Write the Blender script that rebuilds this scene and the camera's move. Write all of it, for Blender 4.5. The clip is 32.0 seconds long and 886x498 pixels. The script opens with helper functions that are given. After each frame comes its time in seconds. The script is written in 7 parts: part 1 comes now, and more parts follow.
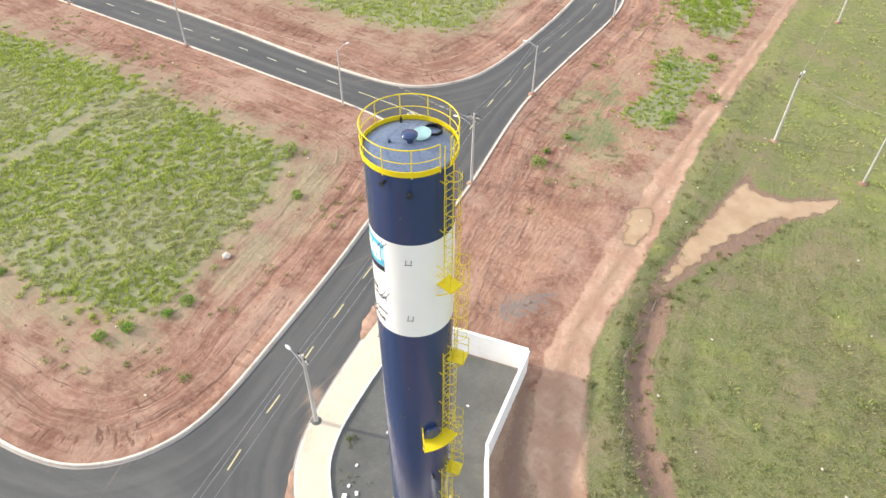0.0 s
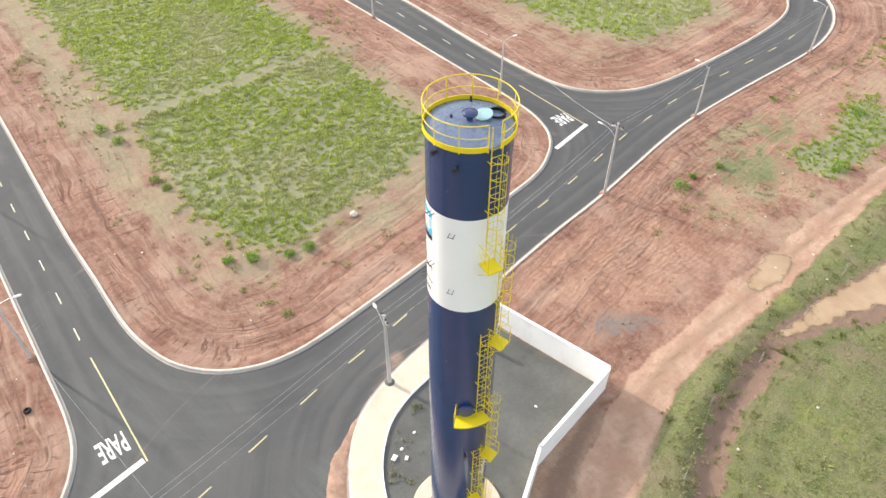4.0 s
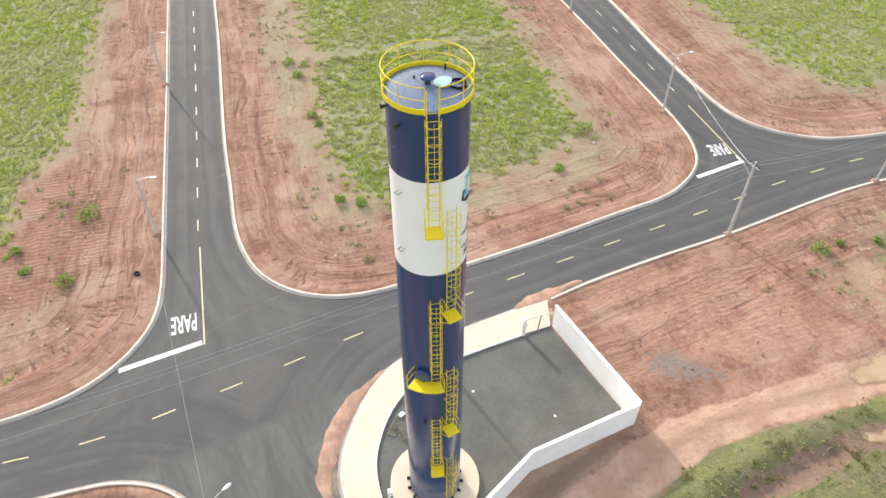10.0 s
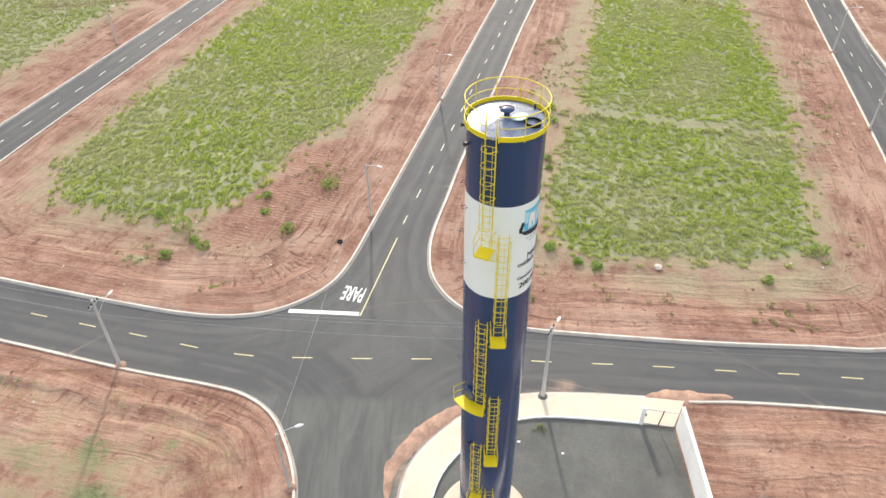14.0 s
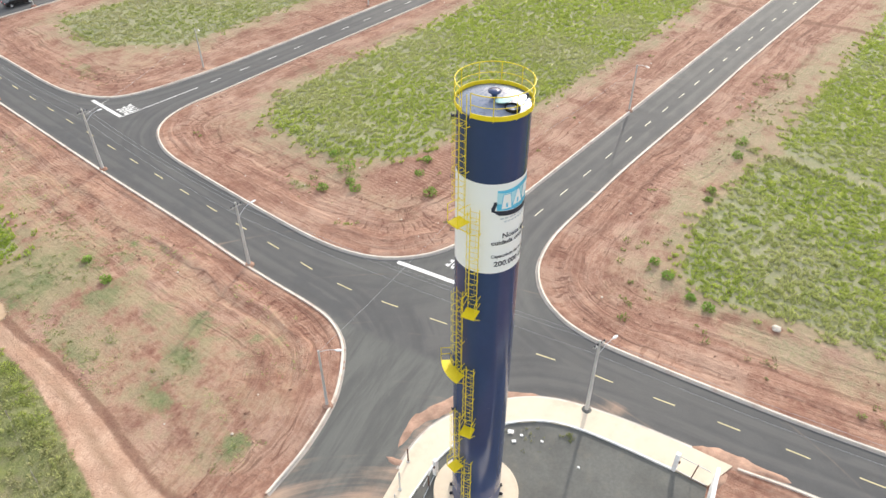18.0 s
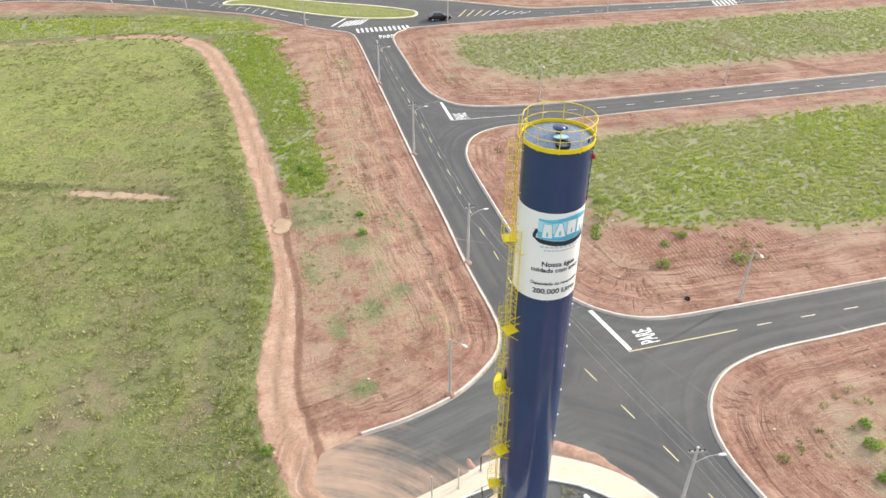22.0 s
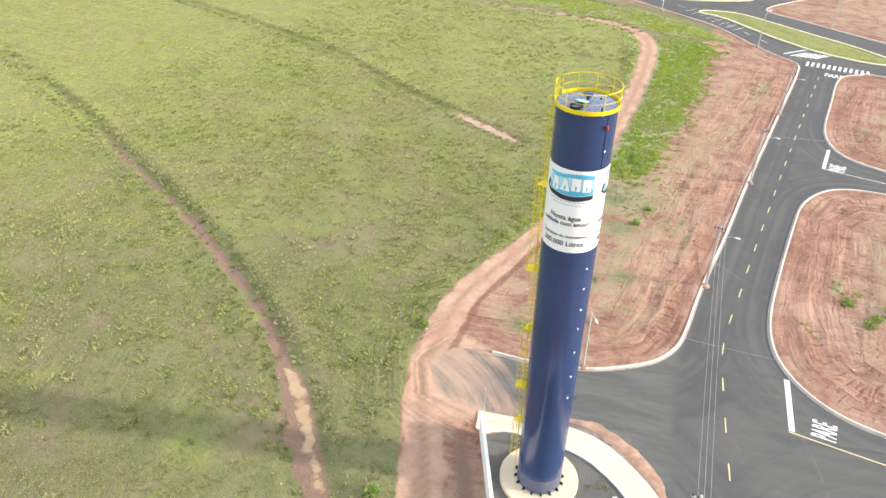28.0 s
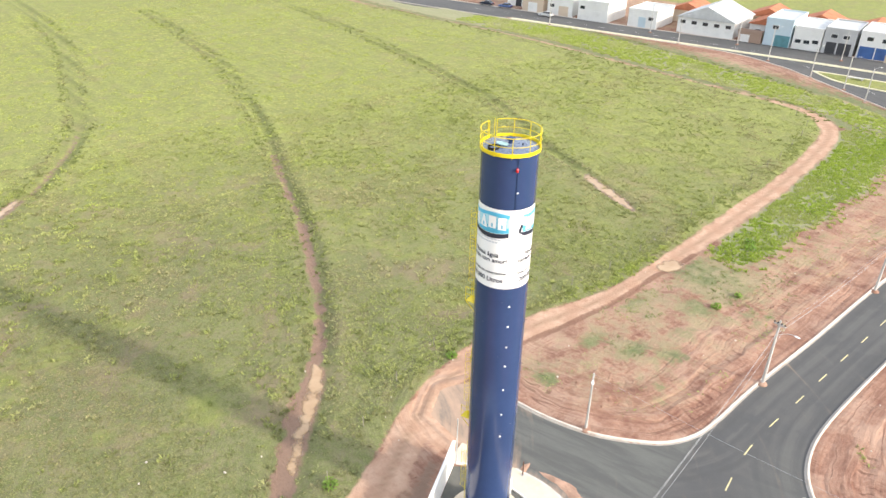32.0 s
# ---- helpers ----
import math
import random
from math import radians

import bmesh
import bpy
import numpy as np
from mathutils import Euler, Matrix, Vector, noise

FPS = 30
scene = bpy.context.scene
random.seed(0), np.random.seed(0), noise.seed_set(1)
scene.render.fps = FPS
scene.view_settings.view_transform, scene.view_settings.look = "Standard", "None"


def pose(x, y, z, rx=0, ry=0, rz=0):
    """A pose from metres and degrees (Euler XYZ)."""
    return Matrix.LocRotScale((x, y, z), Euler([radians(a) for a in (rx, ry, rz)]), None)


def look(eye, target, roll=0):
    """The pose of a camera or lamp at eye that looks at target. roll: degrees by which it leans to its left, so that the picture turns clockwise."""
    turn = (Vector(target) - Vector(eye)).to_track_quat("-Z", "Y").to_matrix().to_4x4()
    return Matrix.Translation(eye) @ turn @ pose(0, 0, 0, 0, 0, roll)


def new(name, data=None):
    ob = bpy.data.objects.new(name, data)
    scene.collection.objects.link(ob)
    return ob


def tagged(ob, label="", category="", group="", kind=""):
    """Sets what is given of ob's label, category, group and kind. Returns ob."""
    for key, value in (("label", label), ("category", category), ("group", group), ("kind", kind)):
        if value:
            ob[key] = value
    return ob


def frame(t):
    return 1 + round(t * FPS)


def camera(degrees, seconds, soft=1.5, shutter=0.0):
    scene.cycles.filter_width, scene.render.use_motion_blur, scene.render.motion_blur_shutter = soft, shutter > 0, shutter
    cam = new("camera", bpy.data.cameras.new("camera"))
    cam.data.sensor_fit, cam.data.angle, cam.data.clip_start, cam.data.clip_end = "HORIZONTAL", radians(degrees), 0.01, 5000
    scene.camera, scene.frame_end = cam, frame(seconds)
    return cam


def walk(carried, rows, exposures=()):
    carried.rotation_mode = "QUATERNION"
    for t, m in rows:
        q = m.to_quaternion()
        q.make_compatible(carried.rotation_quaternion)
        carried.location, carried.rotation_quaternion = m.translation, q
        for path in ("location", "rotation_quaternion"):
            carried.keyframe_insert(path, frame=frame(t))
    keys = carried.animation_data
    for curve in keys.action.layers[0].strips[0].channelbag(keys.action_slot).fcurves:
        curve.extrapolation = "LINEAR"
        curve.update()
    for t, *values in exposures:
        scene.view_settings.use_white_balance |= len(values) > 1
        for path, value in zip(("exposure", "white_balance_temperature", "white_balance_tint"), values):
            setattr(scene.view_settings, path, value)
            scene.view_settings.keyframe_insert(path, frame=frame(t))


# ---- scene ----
from mathutils.geometry import tessellate_polygon

cam = camera(63.8, 32.0)
PATH = [
    (0, (0.918, -0.428, 39.743), (0.084, 0.747, 38.356), 0.4),
    (0.5, (1.489, -0.109, 39.694), (0.575, 1.005, 38.307), 0.4),
    (1, (2.067, 0.188, 39.665), (1.069, 1.228, 38.278), 0.3),
    (1.5, (2.542, 0.493, 39.624), (1.51, 1.497, 38.237), 0.2),
    (2, (2.989, 0.698, 39.64), (1.922, 1.666, 38.253), 0.1),
    (2.5, (3.475, 0.857, 39.718), (2.38, 1.789, 38.328), 0.3),
    (3, (3.801, 1.051, 39.746), (2.694, 1.967, 38.355), 0.3),
    (3.5, (4.171, 1.288, 39.73), (3.037, 2.174, 38.342), 0.2),
    (4, (4.563, 1.581, 39.746), (3.405, 2.436, 38.357), 0.1),
    (4.5, (4.899, 1.895, 39.728), (3.724, 2.725, 38.339), 0.1),
    (6.5, (6.461, 3.809, 39.577), (5.233, 4.553, 38.185), 0.1),
    (7, (6.936, 4.396, 39.555), (5.696, 5.12, 38.162), 0.2),
    (7.5, (7.455, 5.085, 39.529), (6.184, 5.75, 38.136), 0.2),
    (8, (7.923, 5.873, 39.484), (6.619, 6.466, 38.088), 0.1),
    (8.5, (8.394, 6.71, 39.413), (7.052, 7.214, 38.018), -0.0),
    (9, (8.972, 7.585, 39.476), (7.61, 8.032, 38.081), -0.1),
    (9.5, (9.399, 8.51, 39.388), (8.026, 8.924, 37.994), -0.1),
    (10, (9.786, 9.398, 39.415), (8.392, 9.727, 38.02), -0.1),
    (10.5, (10.279, 10.377, 39.475), (8.867, 10.631, 38.082), -0.1),
    (11, (10.762, 11.414, 39.433), (9.237, 11.599, 38.152), -0.2),
    (11.5, (10.997, 12.525, 39.415), (9.46, 12.548, 38.135), -0.4),
    (12, (11.343, 13.522, 39.408), (9.811, 13.36, 38.132), -0.1),
    (12.5, (11.575, 14.62, 39.407), (10.041, 14.454, 38.134), 0.2),
    (13, (11.729, 15.73, 39.497), (10.215, 15.441, 38.222), 0.1),
    (13.5, (11.885, 16.839, 39.549), (10.377, 16.515, 38.276), 0.1),
    (14, (12.067, 17.849, 39.489), (10.586, 17.411, 38.217), -0.4),
    (14.5, (12.088, 19.053, 39.682), (10.624, 18.559, 38.413), 0.3),
    (15, (11.98, 20.281, 39.795), (10.537, 19.737, 38.521), 0.1),
    (15.5, (11.813, 21.538, 39.879), (10.444, 20.829, 38.606), 0.1),
    (17.5, (9.898, 27.091, 39.558), (8.652, 26.175, 38.289), -0.4),
    (18, (9.483, 28.288, 39.619), (8.315, 27.271, 38.353), -0.2),
    (18.5, (8.961, 29.806, 39.669), (7.889, 28.684, 38.408), 0.3),
    (19, (8.268, 31.085, 39.619), (7.265, 29.9, 38.359), 0.3),
    (19.5, (7.14, 32.641, 39.574), (6.308, 31.326, 38.316), 0.1),
    (20, (5.764, 34.128, 39.522), (4.983, 32.783, 38.264), -0.3),
    (20.5, (4.545, 35.347, 39.675), (3.753, 33.903, 38.541), -0.1),
    (21, (3.457, 36.45, 39.76), (2.707, 34.985, 38.624), -0.0),
    (21.5, (2.198, 37.582, 39.752), (1.66, 36.024, 38.62), 0.1),
    (22, (0.499, 38.758, 39.616), (0.118, 37.152, 38.486), 0.1),
    (22.5, (-1.116, 39.916, 39.398), (-1.436, 38.292, 38.275), 0.1),
    (23, (-2.929, 40.812, 39.282), (-3.189, 39.175, 38.161), -0.3),
    (23.5, (-4.657, 41.639, 39.142), (-4.822, 39.988, 38.026), -0.3),
    (24, (-6.611, 42.385, 39.024), (-6.61, 40.723, 37.912), -0.3),
    (24.5, (-8.204, 42.889, 38.982), (-8.181, 41.228, 37.869), -0.1),
    (25, (-9.675, 43.182, 39.102), (-9.44, 41.537, 37.989), 0.2),
    (25.5, (-11.649, 43.648, 38.889), (-11.364, 42.009, 37.78), 0.3),
    (27.5, (-19.011, 44.372, 39.267), (-18.263, 42.881, 38.164), 0.6),
    (28, (-20.457, 44.177, 39.319), (-19.617, 42.735, 38.216), 0.8),
    (28.5, (-22.24, 43.385, 39.356), (-21.301, 41.991, 38.272), 0.9),
    (29, (-23.978, 43.025, 39.216), (-22.99, 41.58, 38.249), 0.9),
    (29.5, (-25.765, 42.387, 39.144), (-24.769, 40.945, 38.181), 0.8),
    (30, (-27.704, 41.584, 39.155), (-26.632, 40.193, 38.198), 0.5),
    (30.5, (-29.227, 40.726, 39.153), (-28.029, 39.445, 38.192), 1.0),
    (31, (-30.809, 39.722, 39.126), (-29.558, 38.493, 38.163), 1.1),
    (31.5, (-32.339, 38.614, 39.21), (-31.04, 37.44, 38.244), 1.1),
    (32, (-33.951, 37.563, 39.379), (-32.607, 36.442, 38.412), 1.1),
]
EXPOSURES = [(0.0, 1.02), (20.0, 0.97), (25.0, 1.0), (28.0, 1.16), (32.0, 1.21)]
walk(cam, [(t, look(eye, target, roll)) for t, eye, target, roll in PATH], EXPOSURES)

# ---- light: low hazy sun in the west-south-west, bright pale sky ----
SUN_AZ, SUN_EL = radians(201.0), radians(23.0)
world = bpy.data.worlds.new("sky")
scene.world = world
world.use_nodes = True
wn = world.node_tree.nodes
wl = world.node_tree.links
sky = wn.new("ShaderNodeTexSky")
sky.sky_type = "NISHITA"
sky.sun_disc = False
sky.sun_elevation = SUN_EL
sky.sun_rotation = radians(90) - SUN_AZ
sky.air_density, sky.dust_density, sky.ozone_density = 1.0, 4.0, 1.0
veil = wn.new("ShaderNodeMixRGB")
veil.inputs[0].default_value = 0.6
veil.inputs[2].default_value = (6.6, 6.9, 7.3, 1)
wl.new(sky.outputs[0], veil.inputs[1])
wl.new(veil.outputs[0], wn["Background"].inputs[0])
wn["Background"].inputs[1].default_value = 0.118
sun_data = bpy.data.lights.new("sun", "SUN")
sun_data.energy, sun_data.angle, sun_data.color = 2.2, radians(2.2), (1.0, 0.93, 0.82)
sun = new("sun", sun_data)
sun_dir = Vector((math.cos(SUN_AZ) * math.cos(SUN_EL), math.sin(SUN_AZ) * math.cos(SUN_EL), math.sin(SUN_EL)))
sun.matrix_world = look(sun_dir * 200, (0, 0, 0))
scene.view_settings.exposure = 0.0


# ---- material helpers ----
def shader(name, rough=0.8, metal=0.0, spec=0.5):
    m = bpy.data.materials.new(name)
    m.use_nodes = True
    b = m.node_tree.nodes["Principled BSDF"]
    b.inputs["Roughness"].default_value = rough
    b.inputs["Metallic"].default_value = metal
    b.inputs["Specular IOR Level"].default_value = spec
    return m, m.node_tree.nodes, m.node_tree.links, b


def node(nodes, links, kind, ins=(), **props):
    n = nodes.new(kind)
    for k, v in props.items():
        if k == "operation":
            n.operation = v
        elif k == "blend":
            n.blend_type = v
        elif k == "attr":
            n.attribute_name = v
        elif k == "clamp":
            n.use_clamp = v
    for key, v in dict(ins).items():
        if hasattr(v, "is_linked"):
            links.new(v, n.inputs[key])
        else:
            n.inputs[key].default_value = v
    return n


def grain(nodes, links, scale, detail=4.0, rough=0.6, vec=None, distort=0.0):
    """World-sized noise, 0 to 1."""
    ins = {"Scale": scale, "Detail": detail, "Roughness": rough, "Distortion": distort}
    n = node(nodes, links, "ShaderNodeTexNoise", ins)
    if vec is None:
        g = nodes.new("ShaderNodeNewGeometry")
        vec = g.outputs["Position"]
    links.new(vec, n.inputs["Vector"])
    return n.outputs["Fac"]


def ramp(nodes, links, fac, lo, hi, a=0.0, b=1.0):
    n = node(nodes, links, "ShaderNodeMapRange", {"Value": fac, "From Min": lo, "From Max": hi, "To Min": a, "To Max": b})
    n.interpolation_type = "SMOOTHSTEP"
    return n.outputs[0]


def mix(nodes, links, fac, a, b, blend="MIX"):
    return node(nodes, links, "ShaderNodeMixRGB", {0: fac, 1: a, 2: b}, blend=blend).outputs[0]


def calc(nodes, links, op, a, b=0.0):
    return node(nodes, links, "ShaderNodeMath", {0: a, 1: b}, operation=op).outputs[0]


def bump(nodes, links, height, strength, distance, target):
    n = node(nodes, links, "ShaderNodeBump", {"Height": height, "Strength": strength, "Distance": distance})
    links.new(n.outputs[0], target.inputs["Normal"])


def plain(name, color, rough=0.6, metal=0.0, vary=0.15, scale=3.0, relief=0.0, dirt=None, dirt_amount=0.3, spec=0.5, random_vary=0.0):
    """A painted, cast or cut surface: base colour with grain at two scales, and dirt."""
    m, n, l, b = shader(name, rough, metal, spec)
    c = (*color, 1)
    big, fine = grain(n, l, scale * 0.25, 3), grain(n, l, scale * 4, 5)
    out = mix(n, l, ramp(n, l, big, 0.3, 0.7), tuple(x * (1 - vary) for x in color) + (1,), tuple(min(1, x * (1 + vary)) for x in color) + (1,))
    out = mix(n, l, ramp(n, l, fine, 0.25, 0.75, 0.0, 0.35), out, tuple(x * (1 - 1.6 * vary) for x in color) + (1,))
    if dirt:
        out = mix(n, l, ramp(n, l, grain(n, l, scale * 0.6, 6, 0.7), 0.48, 0.75, 0.0, dirt_amount), out, (*dirt, 1))
    if random_vary:
        info = n.new("ShaderNodeObjectInfo")
        out = mix(n, l, ramp(n, l, info.outputs["Random"], 0, 1, 0.0, random_vary), out, tuple(x * 0.6 for x in color) + (1,))
    l.new(out, b.inputs["Base Color"])
    l.new(ramp(n, l, fine, 0.2, 0.8, max(0.02, rough - 0.12), min(1, rough + 0.12)), b.inputs["Roughness"])
    if relief:
        bump(n, l, fine, 0.5, relief, b)
    return m


# ---- land cover: the ground takes its cover from soft outlines stored on its points ----
def ground_material():
    m, n, l, b = shader("ground_cover", 0.95, 0.0, 0.2)
    at = lambda name: node(n, l, "ShaderNodeAttribute", attr=name).outputs["Fac"]
    n_big = grain(n, l, 0.05, 4, 0.6)
    n_mid = grain(n, l, 0.35, 6, 0.65)
    n_fine = grain(n, l, 2.2, 6, 0.7)
    n_tiny = grain(n, l, 11.0, 4, 0.7)
    # red earth, graded in streaks along the kerbs
    soil = mix(n, l, ramp(n, l, n_mid, 0.32, 0.68), (0.21, 0.10, 0.071, 1), (0.385, 0.226, 0.163, 1))
    soil = mix(n, l, ramp(n, l, n_fine, 0.35, 0.75, 0.0, 0.65), soil, (0.455, 0.298, 0.224, 1))
    soil = mix(n, l, ramp(n, l, n_tiny, 0.5, 0.8, 0.0, 0.5), soil, (0.175, 0.076, 0.052, 1))
    streak_v = node(n, l, "ShaderNodeCombineXYZ", {0: calc(n, l, "MULTIPLY", at("kd"), 1.6), 1: calc(n, l, "MULTIPLY", n_big, 6.0), 2: calc(n, l, "MULTIPLY", n_mid, 0.8)}).outputs[0]
    streak = grain(n, l, 1.3, 5, 0.7, streak_v)
    soil = mix(n, l, ramp(n, l, streak, 0.52, 0.68, 0.0, 0.34), soil, (0.17, 0.08, 0.056, 1))
    soil = mix(n, l, ramp(n, l, streak, 0.46, 0.30, 0.0, 0.4), soil, (0.46, 0.30, 0.225, 1))
    soil = mix(n, l, ramp(n, l, grain(n, l, 0.16, 4, 0.55, distort=0.8), 0.5, 0.64, 0.0, 0.6), soil, (0.45, 0.305, 0.23, 1))
    soil = mix(n, l, ramp(n, l, grain(n, l, 0.21, 5, 0.6, distort=0.5), 0.47, 0.36, 0.0, 0.5), soil, (0.215, 0.105, 0.075, 1))
    # graded verge: wheel ruts run along the kerb, cut across by the grader's crawler tracks
    kd_w = calc(n, l, "ADD", at("kd"), calc(n, l, "MULTIPLY", calc(n, l, "SUBTRACT", n_big, 0.5), 5.0))
    flat = lambda u, v, w=0.0: node(n, l, "ShaderNodeCombineXYZ", {0: calc(n, l, "MULTIPLY", kd_w, u), 1: calc(n, l, "MULTIPLY", at("ks"), v), 2: w}).outputs[0]
    verge = ramp(n, l, at("kd"), 10.0, 6.5)
    near_kerb = ramp(n, l, at("kd"), 0.4, 1.0)
    verge = calc(n, l, "MULTIPLY", verge, near_kerb)
    wheel = grain(n, l, 1.0, 4, 0.6, flat(1.5, 0.045))
    soil = mix(n, l, calc(n, l, "MULTIPLY", verge, ramp(n, l, wheel, 0.53, 0.65, 0.0, 0.5)), soil, (0.185, 0.088, 0.062, 1))
    soil = mix(n, l, calc(n, l, "MULTIPLY", verge, ramp(n, l, wheel, 0.47, 0.34, 0.0, 0.42)), soil, (0.47, 0.315, 0.235, 1))
    cuts = grain(n, l, 1.0, 3, 0.55, flat(0.55, 1.9, 3.0), 0.5)
    cut_band = calc(n, l, "MULTIPLY", ramp(n, l, grain(n, l, 1.0, 3, 0.5, flat(0.45, 0.05, 7.0)), 0.5, 0.58), verge)
    soil = mix(n, l, calc(n, l, "MULTIPLY", cut_band, ramp(n, l, cuts, 0.56, 0.64, 0.0, 0.7)), soil, (0.135, 0.062, 0.045, 1))
    line = calc(n, l, "ABSOLUTE", calc(n, l, "SUBTRACT", grain(n, l, 1.0, 3, 0.5, flat(0.5, 0.03, 11.0)), 0.5))
    soil = mix(n, l, calc(n, l, "MULTIPLY", verge, calc(n, l, "MULTIPLY", ramp(n, l, line, 0.016, 0.004), ramp(n, l, n_mid, 0.42, 0.62, 0.05, 0.75))), soil, (0.125, 0.058, 0.042, 1))
    comb = grain(n, l, 5.0, 3, 0.6, node(n, l, "ShaderNodeVectorMath", {0: n.new("ShaderNodeNewGeometry").outputs["Position"], 1: (1.0, 0.16, 1.0)}, operation="MULTIPLY").outputs[0])
    soil = mix(n, l, calc(n, l, "MULTIPLY", ramp(n, l, comb, 0.52, 0.62), ramp(n, l, grain(n, l, 0.12, 3), 0.52, 0.64, 0.0, 0.5)), soil, (0.20, 0.10, 0.07, 1))
    comb2 = grain(n, l, 4.2, 3, 0.6, node(n, l, "ShaderNodeVectorMath", {0: n.new("ShaderNodeNewGeometry").outputs["Position"], 1: (0.13, 1.0, 1.0)}, operation="MULTIPLY").outputs[0])
    soil = mix(n, l, calc(n, l, "MULTIPLY", ramp(n, l, comb2, 0.51, 0.60), ramp(n, l, grain(n, l, 0.09, 3, distort=1.0), 0.45, 0.36, 0.0, 0.5)), soil, (0.21, 0.105, 0.073, 1))
    fur = node(n, l, "ShaderNodeTexWave", {"Scale": 0.75, "Distortion": 6.0, "Detail": 4.0, "Detail Scale": 1.2})
    l.new(n.new("ShaderNodeNewGeometry").outputs["Position"], fur.inputs["Vector"])
    soil = mix(n, l, calc(n, l, "MULTIPLY", ramp(n, l, fur.outputs["Fac"], 0.45, 0.8), calc(n, l, "MULTIPLY", at("furrow"), n_mid)), soil, (0.185, 0.082, 0.056, 1))
    crack = calc(n, l, "ABSOLUTE", calc(n, l, "SUBTRACT", grain(n, l, 0.8, 4, 0.65, distort=0.6), 0.5))
    soil = mix(n, l, calc(n, l, "MULTIPLY", ramp(n, l, crack, 0.014, 0.003), ramp(n, l, n_mid, 0.5, 0.66, 0.0, 0.5)), soil, (0.17, 0.08, 0.057, 1))
    # worn, dusty earth on the eastern verges
    pale = ramp(n, l, calc(n, l, "ADD", at("pale"), calc(n, l, "MULTIPLY", calc(n, l, "SUBTRACT", n_mid, 0.5), 1.1)), 0.2, 0.95, 0.0, 0.72)
    soil = mix(n, l, pale, soil, mix(n, l, ramp(n, l, n_fine, 0.35, 0.65), (0.385, 0.218, 0.145, 1), (0.505, 0.315, 0.222, 1)))
    # thin dry grass on the older earth
    dry_mask = calc(n, l, "MULTIPLY", ramp(n, l, calc(n, l, "ADD", at("dry"), calc(n, l, "MULTIPLY", calc(n, l, "SUBTRACT", n_mid, 0.5), 1.6)), 0.25, 1.0), ramp(n, l, n_fine, 0.3, 0.6, 0.4, 0.9))
    dry = mix(n, l, ramp(n, l, n_tiny, 0.35, 0.65), (0.33, 0.25, 0.16, 1), (0.45, 0.35, 0.245, 1))
    out = mix(n, l, dry_mask, soil, dry)
    fringe_mask = ramp(n, l, calc(n, l, "ADD", at("fringe"), calc(n, l, "MULTIPLY", calc(n, l, "SUBTRACT", n_mid, 0.5), 1.5)), 0.3, 0.85, 0.0, 0.85)
    fringe = mix(n, l, ramp(n, l, n_fine, 0.36, 0.62), (0.40, 0.305, 0.215, 1), (0.285, 0.26, 0.155, 1))
    fringe = mix(n, l, ramp(n, l, n_tiny, 0.5, 0.72, 0, 0.5), fringe, (0.22, 0.20, 0.105, 1))
    out = mix(n, l, fringe_mask, out, fringe)
    weed_mask = ramp(n, l, calc(n, l, "ADD", at("weed"), calc(n, l, "MULTIPLY", calc(n, l, "SUBTRACT", grain(n, l, 0.7, 6, 0.7), 0.5), 1.7)), 0.28, 0.8, 0.0, 0.88)
    weed = mix(n, l, ramp(n, l, n_fine, 0.38, 0.62), (0.20, 0.215, 0.11, 1), (0.115, 0.17, 0.065, 1))
    weed = mix(n, l, ramp(n, l, n_tiny, 0.48, 0.7, 0, 0.5), weed, (0.15, 0.22, 0.08, 1))
    out = mix(n, l, weed_mask, out, weed)
    # green cover between the tufts
    veg_mask = ramp(n, l, calc(n, l, "ADD", at("veg"), calc(n, l, "MULTIPLY", calc(n, l, "SUBTRACT", n_mid, 0.5), 1.3)), 0.36, 0.7)
    under = mix(n, l, ramp(n, l, n_fine, 0.35, 0.65), (0.32, 0.30, 0.205, 1), (0.27, 0.28, 0.145, 1))
    under = mix(n, l, ramp(n, l, n_tiny, 0.45, 0.7, 0, 0.3), under, (0.27, 0.31, 0.12, 1))
    under = mix(n, l, ramp(n, l, at("veg"), 0.5, 0.8), mix(n, l, n_fine, (0.25, 0.20, 0.115, 1), (0.40, 0.32, 0.21, 1)), under)
    out = mix(n, l, veg_mask, out, under)
    past_mask = ramp(n, l, calc(n, l, "ADD", at("past"), calc(n, l, "MULTIPLY", calc(n, l, "SUBTRACT", n_fine, 0.5), 0.7)), 0.35, 0.6)
    lawn = mix(n, l, ramp(n, l, n_big, 0.35, 0.65), (0.150, 0.148, 0.082, 1), (0.19, 0.197, 0.09, 1))
    lawn = mix(n, l, ramp(n, l, n_mid, 0.42, 0.7, 0, 0.7), lawn, (0.235, 0.20, 0.125, 1))
    lawn = mix(n, l, ramp(n, l, n_fine, 0.42, 0.62, 0, 0.75), lawn, (0.12, 0.145, 0.045, 1))
    lawn = mix(n, l, ramp(n, l, n_tiny, 0.46, 0.62, 0, 0.75), lawn, (0.27, 0.28, 0.11, 1))
    lawn = mix(n, l, ramp(n, l, grain(n, l, 0.13, 5, 0.7), 0.52, 0.66, 0, 0.5), lawn, (0.26, 0.29, 0.075, 1))
    lawn = mix(n, l, ramp(n, l, grain(n, l, 0.16, 5, 0.65, distort=0.6), 0.5, 0.66, 0, 0.7), lawn, (0.25, 0.195, 0.13, 1))
